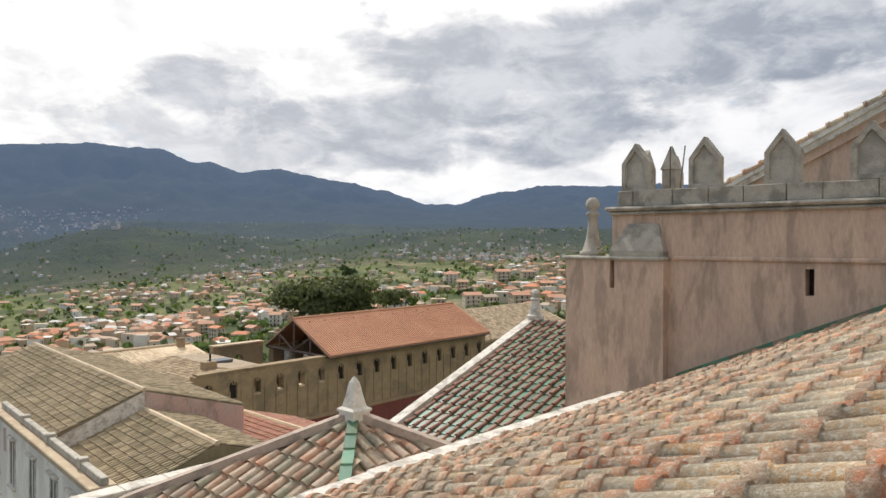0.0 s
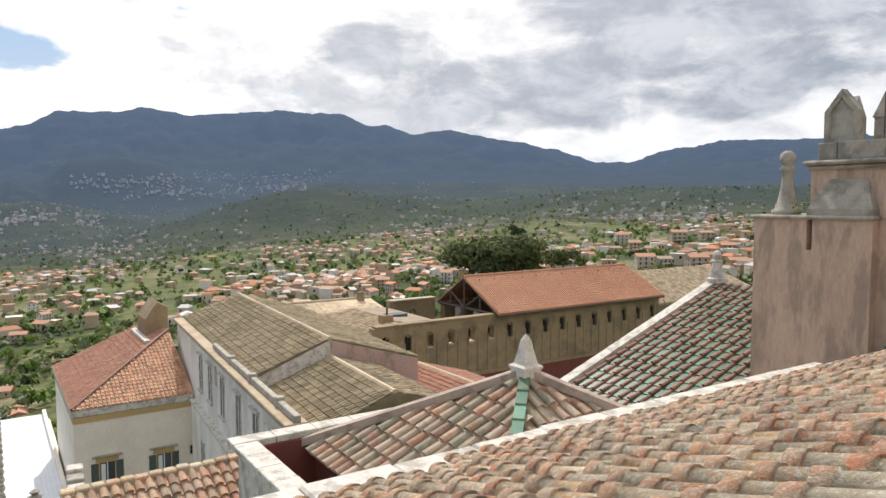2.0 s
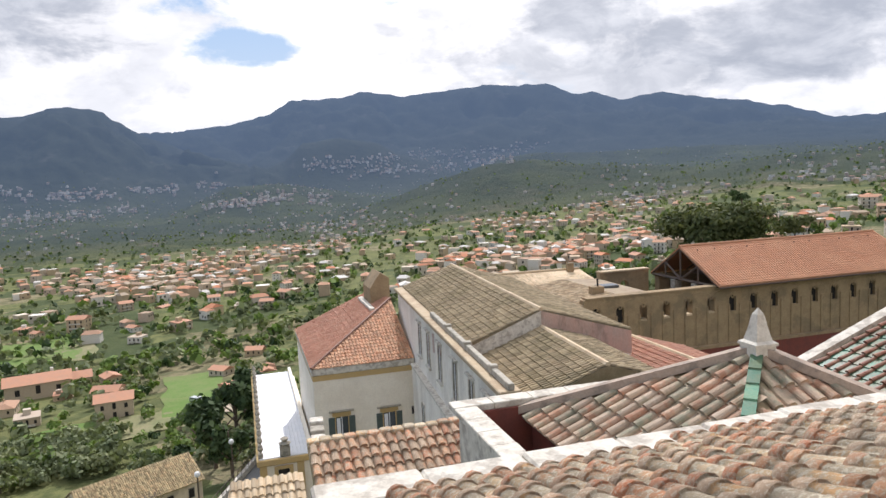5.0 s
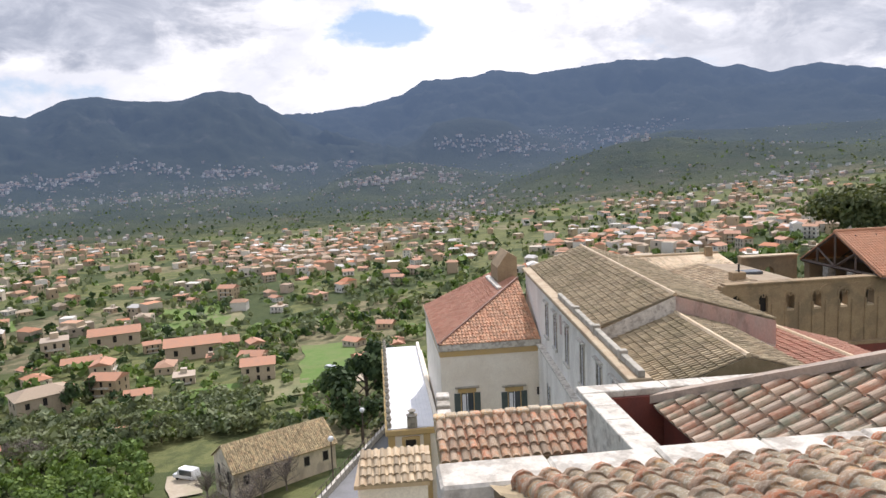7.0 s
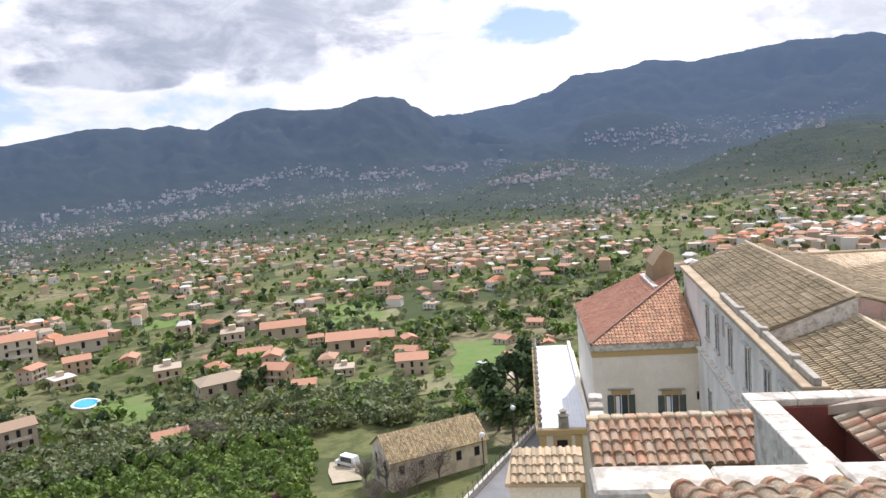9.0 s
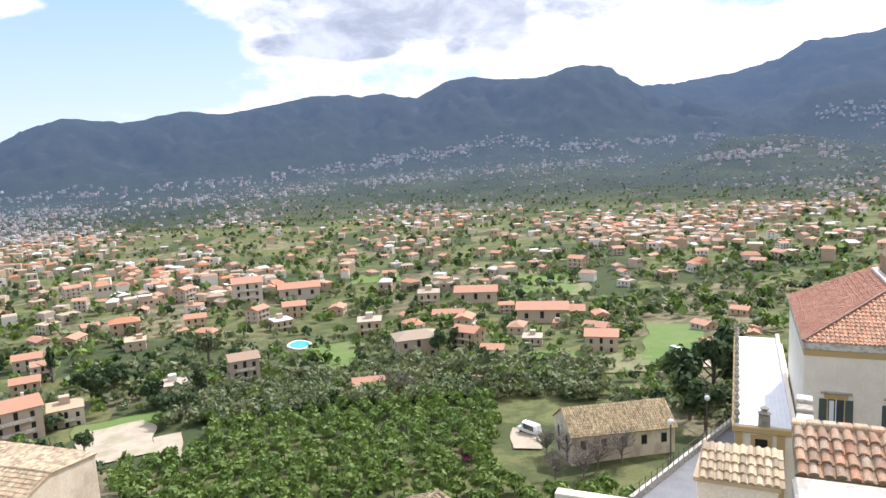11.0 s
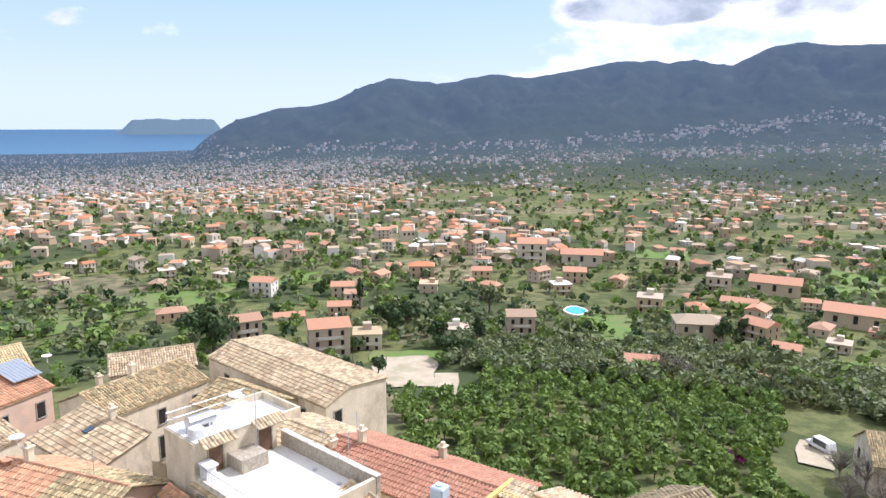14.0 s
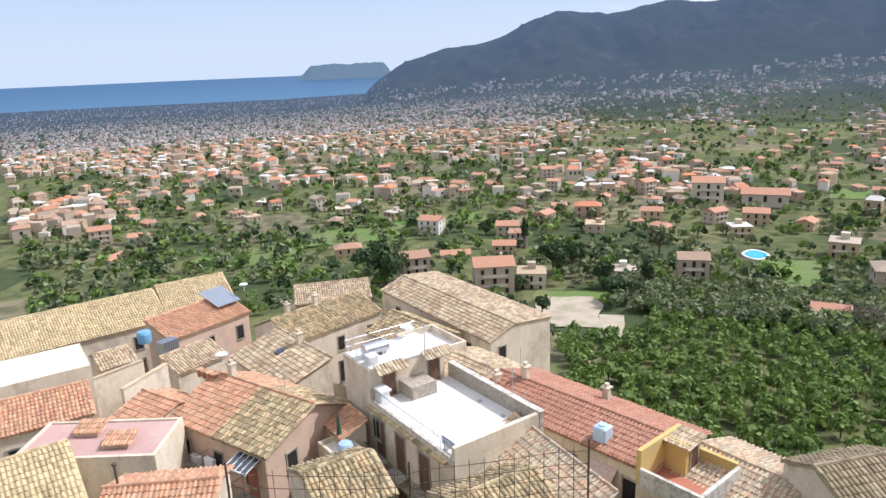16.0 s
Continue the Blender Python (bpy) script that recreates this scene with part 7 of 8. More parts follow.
for k, turn, rise, rz, sc, label in (
    (1, 87.4, -17.6, 95, 1.0, "square white two-storey farmhouse with a pale roof"), (5, 103.7, -18.5, 110, 1.0, "large house with a bright orange hipped roof"), (3, 100.4, -18.2, 100, 0.9, "low white flat-roofed house"),
    (1, 110.5, -17.6, 125, 1.0, "white villa with tiers of balconies"), (2, 73.1, -16.7, 85, 1.15, "broad beige villa with a hipped roof"), (4, 68.5, -19.0, 75, 0.7, "low house with a salmon tile roof"), (0, 77.3, -19.5, 80, 0.8, "white house with a half-orange roof"),
    (4, 75.9, -19.6, 80, 0.7, ""), (0, 66.6, -17.0, 60, 0.7, ""), (0, 57.5, -16.5, 55, 0.95, "pink house with an orange hipped roof"), (3, 63.2, -16.1, 60, 0.7, ""), (2, 116.0, -15.2, 120, 0.8, ""), (4, 106.9, -15.7, 110, 0.8, ""),
    (0, 102.7, -15.5, 100, 0.8, ""), (1, 101.5, -15.0, 100, 0.8, ""), (0, 102.4, -14.0, 100, 0.9, ""), (2, 95.8, -12.5, 95, 1.0, "cream house with a broad gable"), (5, 86.6, -11.4, 90, 1.3, "tall beige block of flats"), (4, 82.5, -11.3, 85, 1.6, "long hall with a red tile roof"),
    (0, 90.7, -12.7, 90, 0.9, ""), (0, 83.0, -12.7, 85, 1.0, ""), (3, 76.9, -14.6, 75, 1.0, ""), (3, 71.8, -12.6, 70, 1.1, ""), (4, 67.8, -12.5, 65, 1.5, "long low red-roofed building"), (3, 92.8, -17.6, 95, 0.8, ""), (4, 91.5, -18.6, 90, 0.6, ""),
    (4, 88.3, -19.6, 90, 0.45, ""), (5, -2.4, -5.4, 10, 0.9, ""), (3, 0.4, -5.4, 5, 0.9, ""), (1, -3.8, -5.6, 20, 0.9, ""), (5, -6.3, -5.4, 15, 0.9, ""), (3, -7.6, -5.3, 5, 0.8, ""), (0, -9.2, -5.2, 10, 0.9, ""), (5, -4.9, -3.4, 10, 1.2, ""), (1, -1.6, -4.2, 5, 1.0, ""),
    (0, -8.5, -4.0, 12, 1.0, ""), (3, -11.0, -4.4, 8, 1.0, ""), (5, -0.6, -3.5, 10, 1.1, ""), (2, -7.0, -3.0, 10, 1.1, ""), (4, 62.3, -14.2, 60, 1.5, "long shed with a white roof"), (4, 60.5, -14.0, 60, 1.2, ""), (4, 70.2, -13.8, 65, 1.0, "")):
    put_house(k, turn, rise, rz, sc * 0.86, label)
scatter = random.Random(21)
tries = 0
while len(taken) < 190 and tries < 4000:
    tries += 1
    turn, rise = scatter.uniform(8, 135), scatter.uniform(-16.5, -8.5)
    if turn < 45:
        rise = scatter.uniform(-9.5, -4.2)
    p, r = spot(turn, rise)
    if r < 190 or (50 < turn < 56 and rise < -13) or (75 < turn < 83 and rise < -14.5) or noise.noise(Vector((p.x, p.y, 0)) / 90.0) < -0.05:
        continue
    if any(math.hypot(p.x - a, p.y - b) < 14 for a, b, _ in taken):
        continue
    put_house(scatter.choice((0, 0, 1, 2, 3, 3, 4, 5)), turn, rise, scatter.uniform(0, 180), scatter.uniform(0.5, 0.75), scatter.choice(("", "", "small valley house with an orange tile roof")))


def far_houses():
    """The countless houses of the farther valley, and those of the distant city and villages."""
    r = random.Random(5)
    near_lists, far_lists = ([], [], []), ([], [], [])

    def add(x, y, z, w, d, h, a, flat):
        c, s = math.cos(a), math.sin(a)
        vs, fs, mi = far_lists if math.hypot(x, y) > EDGE else near_lists
        P = lambda px, py, pz: (x + px * c - py * s, y + px * s + py * c, z + pz)
        k = len(vs)
        vs.extend(P(*q) for q in ((-w, -d, -4), (w, -d, -4), (w, d, -4), (-w, d, -4), (-w, -d, h), (w, -d, h), (w, d, h), (-w, d, h)))
        for q in ((0, 1, 5, 4), (1, 2, 6, 5), (2, 3, 7, 6), (3, 0, 4, 7)):
            fs.append(tuple(k + i for i in q)), mi.append(0)
        k = len(vs)
        if flat:
            vs.extend(P(*q) for q in ((-w, -d, h), (w, -d, h), (w, d, h), (-w, d, h)))
            fs.append((k, k + 1, k + 2, k + 3)), mi.append(1 if flat == 2 else 0)
        else:
            o = 1.08
            vs.extend(P(*q) for q in ((-w * o, -d * o, h), (w * o, -d * o, h), (w * o, d * o, h), (-w * o, d * o, h), (-w * 0.7, 0, h + d * 0.45), (w * 0.7, 0, h + d * 0.45)))
            for q in ((0, 1, 5, 4), (2, 3, 4, 5), (1, 2, 5), (3, 0, 4)):
                fs.append(tuple(k + i for i in q)), mi.append(1)
        if r.random() < 0.85 and w > 2.2:
            k0 = r.randint(1, 3)
            for i in range(k0):
                for sgn in (-1, 1):
                    k = len(vs)
                    q0, z0 = -w + (i + 0.4) * 2 * w / k0, h * r.choice((0.2, 0.55))
                    ww = w * 0.16
                    vs.extend(P(q0 + ax, sgn * (d + 0.06), z0 + az) for ax, az in ((0, 0), (2 * ww, 0), (2 * ww, h * 0.25), (0, h * 0.25)))
                    fs.append((k, k + 1, k + 2, k + 3)), mi.append(2)
    count = 0
    while count < 10500:
        turn = r.uniform(-25, 140)
        dist = 330 * (3200 / 330) ** r.random()
        if count > 7000:
            turn, dist = r.uniform(97, 140), r.uniform(1000, 3250)
        x, y = -math.sin(radians(turn)) * dist, math.cos(radians(turn)) * dist
        city = smooth(88, 108, turn) * smooth(500, 900, dist)
        edge = 2350 if 60 < turn < 112 else 3250 if turn > 112 else 2500
        if dist > edge:
            continue
        n1 = noise.noise(Vector((x, y, 0)) / (70 + dist * 0.12))
        village = math.exp(-((turn - 40) / 6.0) ** 2 - ((dist - 2250) / 260) ** 2) + math.exp(-((turn - 66) / 9.0) ** 2 - ((dist - 2050) / 300) ** 2) + 0.8 * math.exp(-((turn - 82) / 9.0) ** 2 - ((dist - 2000) / 250) ** 2)
        hilly = smooth(34, 8, turn) * smooth(1100, 1500, dist)
        if r.random() > min(1.0, 0.05 + 0.62 * smooth(-0.1, 0.4, n1) + city * 0.8 + village) * (1 - 0.85 * hilly * (1 - min(1, village))):
            continue
        if any(math.hypot(x - a, y - b) < 12 for a, b, _ in taken) if dist < 500 else False:
            continue
        k = min(1.0, 800 / dist) ** 0.7
        tall = r.choice((3.4, 6, 6.5, 6.8, 9.2))
        if dist > 2600 and turn > 108:
            tall *= r.choice((1.3, 2.0, 3.0))
        add(x, y, ground_height(turn, dist), r.uniform(3.4, 6.5) * k * 0.66, r.uniform(3.2, 5.2) * k * 0.66, tall * k * 0.66, r.uniform(0, 3.14), r.choice((0, 0, 0, 1, 2)))
        count += 1
    # villages strung along the feet of the mountains
    for n_, line in ((420, ((76, -0.8), (73, -0.5), (69.6, -0.3), (65, 0.45), (61.5, -0.2), (57, -0.4), (52.7, -0.1), (48, 0.1))), (420, ((112, -2.6), (100.7, -2.0), (95.6, -2.1), (90.4, -1.8), (86, -1.8), (80, -1.25), (74, -0.9), (68, -0.45))),
                     (260, ((42, 1.3), (38.4, 1.2), (33.5, 1.8), (27, 1.8), (22, 2.1))), (260, ((40, 0.6), (32, 0.7), (25, 1.1))), (160, ((50, -1.9), (44, -1.2), (40, -1.6))), (420, ((110, -3.6), (95, -3.2), (80, -2.6), (66, -1.9), (54, -1.4)))):
        ts = [p[0] for p in line][::-1]
        es = [p[1] for p in line][::-1]
        for _ in range(n_):
            turn = round(r.uniform(ts[0], ts[-1]), 1)
            want = float(np.interp(turn, ts, es)) + r.gauss(0, 0.22)
            dist = 1350.0
            while dist < 3600 and math.degrees(math.atan2(ground_height(turn, dist), dist)) < want:
                dist += 35
            if dist < 3600 and noise.noise(Vector((turn * 0.6, want, 0))) > -0.25:
                k = r.uniform(0.6, 1.0)
                dist += r.uniform(-10, 10)
                add(-math.sin(radians(turn)) * dist, math.cos(radians(turn)) * dist, ground_height(turn, dist), r.uniform(3, 7) * k, r.uniform(2.5, 4) * k, r.choice((4, 6, 6, 9)) * k, r.uniform(0, 3.14), r.choice((0, 0, 1)))
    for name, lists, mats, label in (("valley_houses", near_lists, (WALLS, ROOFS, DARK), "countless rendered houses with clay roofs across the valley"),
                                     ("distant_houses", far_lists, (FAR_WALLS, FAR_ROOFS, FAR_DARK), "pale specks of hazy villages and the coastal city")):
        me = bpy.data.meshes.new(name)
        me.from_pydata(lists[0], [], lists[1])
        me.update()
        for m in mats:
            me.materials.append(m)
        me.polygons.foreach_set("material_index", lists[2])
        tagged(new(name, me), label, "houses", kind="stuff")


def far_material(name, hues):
    """Surfaces of the distant backdrop's houses, with the same haze emission painted in."""
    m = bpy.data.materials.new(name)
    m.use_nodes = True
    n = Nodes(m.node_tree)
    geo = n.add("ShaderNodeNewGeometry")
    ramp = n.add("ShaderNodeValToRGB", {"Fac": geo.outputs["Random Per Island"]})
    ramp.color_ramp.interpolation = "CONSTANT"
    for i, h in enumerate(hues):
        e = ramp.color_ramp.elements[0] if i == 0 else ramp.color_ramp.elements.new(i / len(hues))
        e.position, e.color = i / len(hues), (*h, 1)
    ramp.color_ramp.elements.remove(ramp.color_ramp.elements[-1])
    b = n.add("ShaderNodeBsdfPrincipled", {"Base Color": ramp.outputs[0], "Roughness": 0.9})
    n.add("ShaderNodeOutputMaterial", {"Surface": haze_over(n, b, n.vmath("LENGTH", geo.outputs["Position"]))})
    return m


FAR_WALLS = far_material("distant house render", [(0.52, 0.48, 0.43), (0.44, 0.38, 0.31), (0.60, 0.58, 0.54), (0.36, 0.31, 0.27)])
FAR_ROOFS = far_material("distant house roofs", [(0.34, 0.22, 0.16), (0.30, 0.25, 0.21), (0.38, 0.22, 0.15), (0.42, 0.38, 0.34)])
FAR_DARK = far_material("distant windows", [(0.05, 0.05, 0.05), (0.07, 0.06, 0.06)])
far_houses()


def leaf_material(name, dark, light):
    m = bpy.data.materials.new(name)
    m.use_nodes = True
    n = Nodes(m.node_tree)
    rnd = n.add("ShaderNodeNewGeometry").outputs["Random Per Island"]
    pos = n.add("ShaderNodeNewGeometry").outputs["Position"]
    col = n.mix(rnd, dark, light)
    col = n.mix(n.step(n.noise(pos, 0.13, 3.0), 0.35, 0.65), col, n.mix(1.0, col, (0.75, 0.82, 0.85), "MULTIPLY"))
    s = n.add("ShaderNodeBsdfPrincipled", {"Base Color": col, "Roughness": 0.75, "Specular IOR Level": 0.25})
    t = n.add("ShaderNodeBsdfTranslucent", {"Color": n.mix(1.0, col, (1.0, 1.1, 0.5), "MULTIPLY")})
    n.add("ShaderNodeOutputMaterial", {"Surface": n.add("ShaderNodeMixShader", {0: 0.22, 1: s, 2: t})})
    return m


ORCHARD = leaf_material("citrus leaves", (0.085, 0.135, 0.03), (0.25, 0.33, 0.09))
OLIVE = leaf_material("olive leaves", (0.125, 0.145, 0.07), (0.29, 0.31, 0.165))
PINE = leaf_material("pine needles", (0.03, 0.055, 0.024), (0.09, 0.13, 0.05))
FICUS = leaf_material("dark evergreen leaves", (0.07, 0.085, 0.034), (0.20, 0.205, 0.085))
BARE = material("bare twigs", (0.24, 0.20, 0.17), 0.95, (0.17, 0.14, 0.12), 2.0, 0.8)
BARK = material("bark", (0.13, 0.10, 0.075), 0.95, (0.09, 0.07, 0.05), 3.0, 0.8)


def leaves(gen, centre, radii, count, size, droop=0.0):
    """Leaf clumps over a lumpy crown: arrays of quad corners."""
    d = gen.normal(size=(count, 3))
    d /= np.linalg.norm(d, axis=1)[:, None]
    d[:, 2] = np.where(d[:, 2] < -0.35, -d[:, 2] * 0.6, d[:, 2])
    lump = 0.74 + 0.2 * np.sin(d[:, 0] * 4.1 + centre[0]) * np.cos(d[:, 1] * 3.7 + centre[1]) + 0.12 * np.sin(d[:, 2] * 7 + centre[0] * 2)
    rad = lump * (0.55 + 0.45 * gen.random(count) ** 0.4)
    p = np.asarray(centre) + d * rad[:, None] * np.asarray(radii)
    a = gen.normal(size=(count, 3)) + d * 0.15
    a -= d * (a * d).sum(1)[:, None] * 0.55
    a /= np.linalg.norm(a, axis=1)[:, None]
    b = np.cross(a, d + gen.normal(size=(count, 3)) * 0.5)
    b /= np.linalg.norm(b, axis=1)[:, None] + 1e-9
    s = size * (0.6 + 0.8 * gen.random(count))[:, None]
    return np.stack([p - a * s - b * s * 0.5, p + a * s * 0.2 - b * s * 0.7, p + a * s + b * s * 0.3, p - a * s * 0.1 + b * s * 0.8], 1)


def leaf_mesh(name, quads, mat):
    q = np.concatenate(quads)
    n = len(q)
    me = bpy.data.meshes.new(name)
    me.vertices.add(n * 4), me.loops.add(n * 4), me.polygons.add(n)
    me.vertices.foreach_set("co", q.reshape(-1).astype(np.float32))
    me.loops.foreach_set("vertex_index", np.arange(n * 4, dtype=np.int32))
    me.polygons.foreach_set("loop_start", np.arange(0, n * 4, 4, dtype=np.int32))
    me.update(calc_edges=True)
    me.materials.append(mat)
    return me


gen = np.random.default_rng(11)


def trunk_mesh(h, r, limbs=5, spread=0.5, seed=0):
    rr = random.Random(seed)
    bm = bmn()
    tube(bm, (0, 0, -1.5), (0, 0, h * 0.5), r, 8), tube(bm, (0, 0, h * 0.48), (rr.uniform(-0.2, 0.2), rr.uniform(-0.2, 0.2), h * 0.85), r * 0.6, 7)
    for k in range(limbs):
        a = 6.28 * k / limbs + rr.uniform(-0.3, 0.3)
        z = h * rr.uniform(0.25, 0.5)
        tube(bm, (0, 0, z), (math.cos(a) * h * spread * 0.6, math.sin(a) * h * spread * 0.6, z + h * 0.25), r * 0.4, 6)
    return bm


def tree(name, label, turn, rise, h, radii, count, size, mat, up_=0.62, lumps=1, seed=0, at=None):
    p = at or spot(turn, rise)[0]
    ob = thing(name, label, "tree", (0, 0, 0), Matrix.Translation(p))
    part("trunk", trunk_mesh(h, h * 0.025, seed=seed), BARK, ob)
    q = []
    rr = random.Random(seed)
    for k in range(lumps):
        off = (0, 0, 0) if lumps == 1 else (rr.uniform(-0.6, 0.6) * radii[0], rr.uniform(-0.6, 0.6) * radii[1], rr.uniform(-0.35, 0.35) * radii[2])
        s = 1 if lumps == 1 else rr.uniform(0.45, 0.65)
        q.append(leaves(gen, (off[0], off[1], h * up_ + off[2]), [a * s for a in radii], count // lumps, size))
    part("crown", leaf_mesh("crown", q, mat), None, ob)
    return ob


FT = 0
for name, label, turn, rise, h, rad, cnt, size, mat, up_, lumps in (
    ("pine_tree", "tall dark pine beside the road", 50.6, -21.6, 15, (4.2, 4.2, 7.5), 1500, 0.6, PINE, 0.55, 7), ("pine_tree", "tall dark pine beside the road", 48.8, -20.0, 16, (4.5, 4.5, 8), 1500, 0.6, PINE, 0.55, 7),
    ("pine_tree", "dark pine beside the car park", 47.4, -18.4, 14, (4.2, 4.2, 7), 1200, 0.6, PINE, 0.55, 7), ("pine_tree", "dark pine beside the road", 49.4, -22.4, 10, (3.6, 3.6, 5), 900, 0.5, PINE, 0.55, 5), ("pine_tree", "dark pine near the loggia", 46.6, -19.8, 15, (4, 4, 7), 1200, 0.6, PINE, 0.55, 7),
    ("evergreen_tree", "huge spreading evergreen behind the hall", 9.6, -7.8, 29, (25, 19, 15), 15000, 0.85, FICUS, 0.56, 30), ("evergreen_tree", "spreading evergreen beyond the hall roof", 4.0, -6.2, 16, (9, 9, 8), 1500, 0.75, FICUS, 0.6, 8), ("pine_tree", "round-topped pine above the evergreens", 7.6, -5.6, 26, (7, 7, 5), 700, 0.7, PINE, 0.85, 4), ("poplar_tree", "light green young tree behind the hall", 2.4, -6.0, 11, (3.5, 3.5, 6), 600, 0.6, ORCHARD, 0.55, 4),
    ("pine_tree", "umbrella pine behind the old town", 113.0, -18.0, 13, (7.5, 7.5, 5.5), 1600, 0.6, PINE, 0.62, 9), ("pine_tree", "dark pine by the dirt court", 98.6, -17.6, 12, (5, 5, 5), 1000, 0.55, PINE, 0.6, 6), ("pine_tree", "dark pine by the dirt court", 97.0, -17.2, 11, (5, 5, 5), 900, 0.55, PINE, 0.6, 6), ("pine_tree", "small pine at the court edge", 94.3, -18.4, 8, (3.6, 3.6, 4), 600, 0.5, PINE, 0.6, 4),
    ("pine_tree", "small pine in the dirt court", 99.5, -20.8, 6, (2.2, 2.2, 3.4), 450, 0.4, PINE, 0.5, 3), ("pine_tree", "small pine in the dirt court", 101.6, -20.6, 6, (2.4, 2.4, 3.2), 450, 0.4, PINE, 0.5, 3), ("cypress_tree", "slim dark green cypress tree", 91.0, -18.2, 8, (1.0, 1.0, 4.6), 350, 0.4, PINE, 0.55, 1), ("cypress_tree", "slim dark green cypress tree", 90.6, -18.4, 7.5, (1.0, 1.0, 4.2), 350, 0.4, PINE, 0.55, 1),
    ("cypress_tree", "slim dark green cypress tree", 101.0, -15.2, 12, (1.3, 1.3, 6.5), 350, 0.5, PINE, 0.52, 1), ("poplar_tree", "tall light green poplar", 90.0, -15.9, 14, (4, 4, 7), 900, 0.6, OLIVE, 0.55, 5), ("pine_tree", "dark pine beside the villa", 71.2, -16.9, 9, (3, 3, 5), 500, 0.5, PINE, 0.5, 3), ("pine_tree", "dark conifer in the valley", 69.9, -16.4, 8, (2.6, 2.6, 4.5), 450, 0.5, PINE, 0.5, 3),
    ("pine_tree", "round dark tree by the court", 92.6, -19.4, 6, (4.5, 4.5, 2.6), 700, 0.45, PINE, 0.75, 5), ("palm_tree", "bushy palm by the farm", 67.5, -20.0, 7, (2.6, 2.6, 2.4), 350, 0.5, OLIVE, 0.8, 2), ("palm_tree", "bushy palm by the farm", 65.3, -20.2, 7, (2.6, 2.6, 2.4), 350, 0.5, OLIVE, 0.8, 2)):
    FT += 1
    tree(name, label, turn, rise, h, rad, cnt, size, mat, up_, lumps, FT)


def orchard():
    quads, r = [], random.Random(8)
    stems = bmn()
    n = 0
    cells = []
    for i in range(-40, 40):
        for j in range(-40, 60):
            x, y = -108 + i * 4.0 + r.uniform(-1.2, 1.2), 20 + j * 4.0 + r.uniform(-1.2, 1.2)
            turn, d = math.degrees(math.atan2(-x, y)), math.hypot(x, y)
            rise = math.degrees(math.atan2(ground_height(turn, d), d))
            if not 55 < turn < 97.5 or not -33 < rise < -19.6 or d < 62:
                continue
            if (turn < 66.5 and rise > -27.5) or (turn > 91 and rise > -22.2) or (turn > 85 and rise > -19.9) or r.random() < 0.06:
                continue
            if turn > 80 and d < 62 + (turn - 80):
                continue
            cells.append((x, y, ground_height(turn, d), d))
    for x, y, z, d in cells:
        h = r.uniform(2.4, 3.9)
        quads.append(leaves(gen, (x, y, z + h * 0.55), (r.uniform(1.7, 2.5), r.uniform(1.7, 2.5), h * 0.6), int(min(230, 2.1e6 / d ** 2)), 0.30 + d * 0.0009))
        tube(stems, (x, y, z - 0.5), (x, y, z + h * 0.6), 0.1, 4)
    ob = new("orchard", leaf_mesh("orchard", quads, ORCHARD))
    tagged(ob, "dense grove of dark green citrus trees", "orchard", kind="stuff")
    st = solid("orchard_stems", stems, BARK, "stems of the citrus grove", "orchard", Matrix(), "stuff")


orchard()


def scrub():
    """Olives, hedges and scattered trees of the valley, in three meshes."""
    r = random.Random(31)
    q = {"olive": [], "green": [], "dark": []}
    n = 0
    while n < 15000:
        turn = r.uniform(-25, 140)
        dist = 95 * (2600 / 95) ** (r.random() ** 0.8)
        x, y = -math.sin(radians(turn)) * dist, math.cos(radians(turn)) * dist
        z = ground_height(turn, dist)
        rise = math.degrees(math.atan2(z, dist))
        if dist < 130 and (turn > 97 or turn < 57):
            continue
        if (57 < turn < 97 and rise < -20.2) or (48.5 < turn < 54.5 and -18 < rise < -13.8) or (94 < turn < 101 and -22 < rise < -18.6) or (63 < turn < 66 and rise < -22):
            continue
        if turn > 100 and dist < 165 or turn < 45 and dist < 150:
            continue
        dens = smooth(-0.35, 0.4, noise.noise(Vector((x, y, 4)) / 60.0))
        if r.random() > 0.25 + 0.75 * dens:
            continue
        if dist < 520 and any(math.hypot(x - a, y - b) < c * 0.75 for a, b, c in taken):
            continue
        k = min(1.0, 1100 / dist) ** 0.6
        rad = r.uniform(1.2, 2.7) * k * (1.3 if r.random() < 0.15 else 1)
        kind_ = r.choice(("olive", "olive", "olive", "green", "green", "dark"))
        cnt = int(max(8, min(130, 1.4e6 / dist ** 2)))
        q[kind_].append(leaves(gen, (x, y, z + rad * 0.8), (rad, rad, rad * r.uniform(0.8, 1.3)), cnt, max(0.32, rad * 1.9 / math.sqrt(cnt))))
        n += 1
    # grey-green belt above the orchard
    for k in range(420):
        turn, rise = r.uniform(58, 93), r.uniform(-20.6, -17.8)
        if rise < -20.2 and turn > 90:
            continue
        p, d = spot(turn, rise)
        if any(math.hypot(p.x - a, p.y - b) < c * 0.75 for a, b, c in taken):
            continue
        rad = r.uniform(1.8, 3.4)
        q["olive"].append(leaves(gen, (p.x, p.y, p.z + rad * 0.7), (rad, rad, rad), 90, 0.45))
    for key, mat, label in (("olive", OLIVE, "grey-green olive trees and scrub over the valley"), ("green", ORCHARD, "green trees and hedges over the valley"), ("dark", PINE, "dark evergreen trees over the valley")):
        tagged(new("valley_trees", leaf_mesh("valley_trees", q[key], mat)), label, "trees", kind="stuff")


scrub()


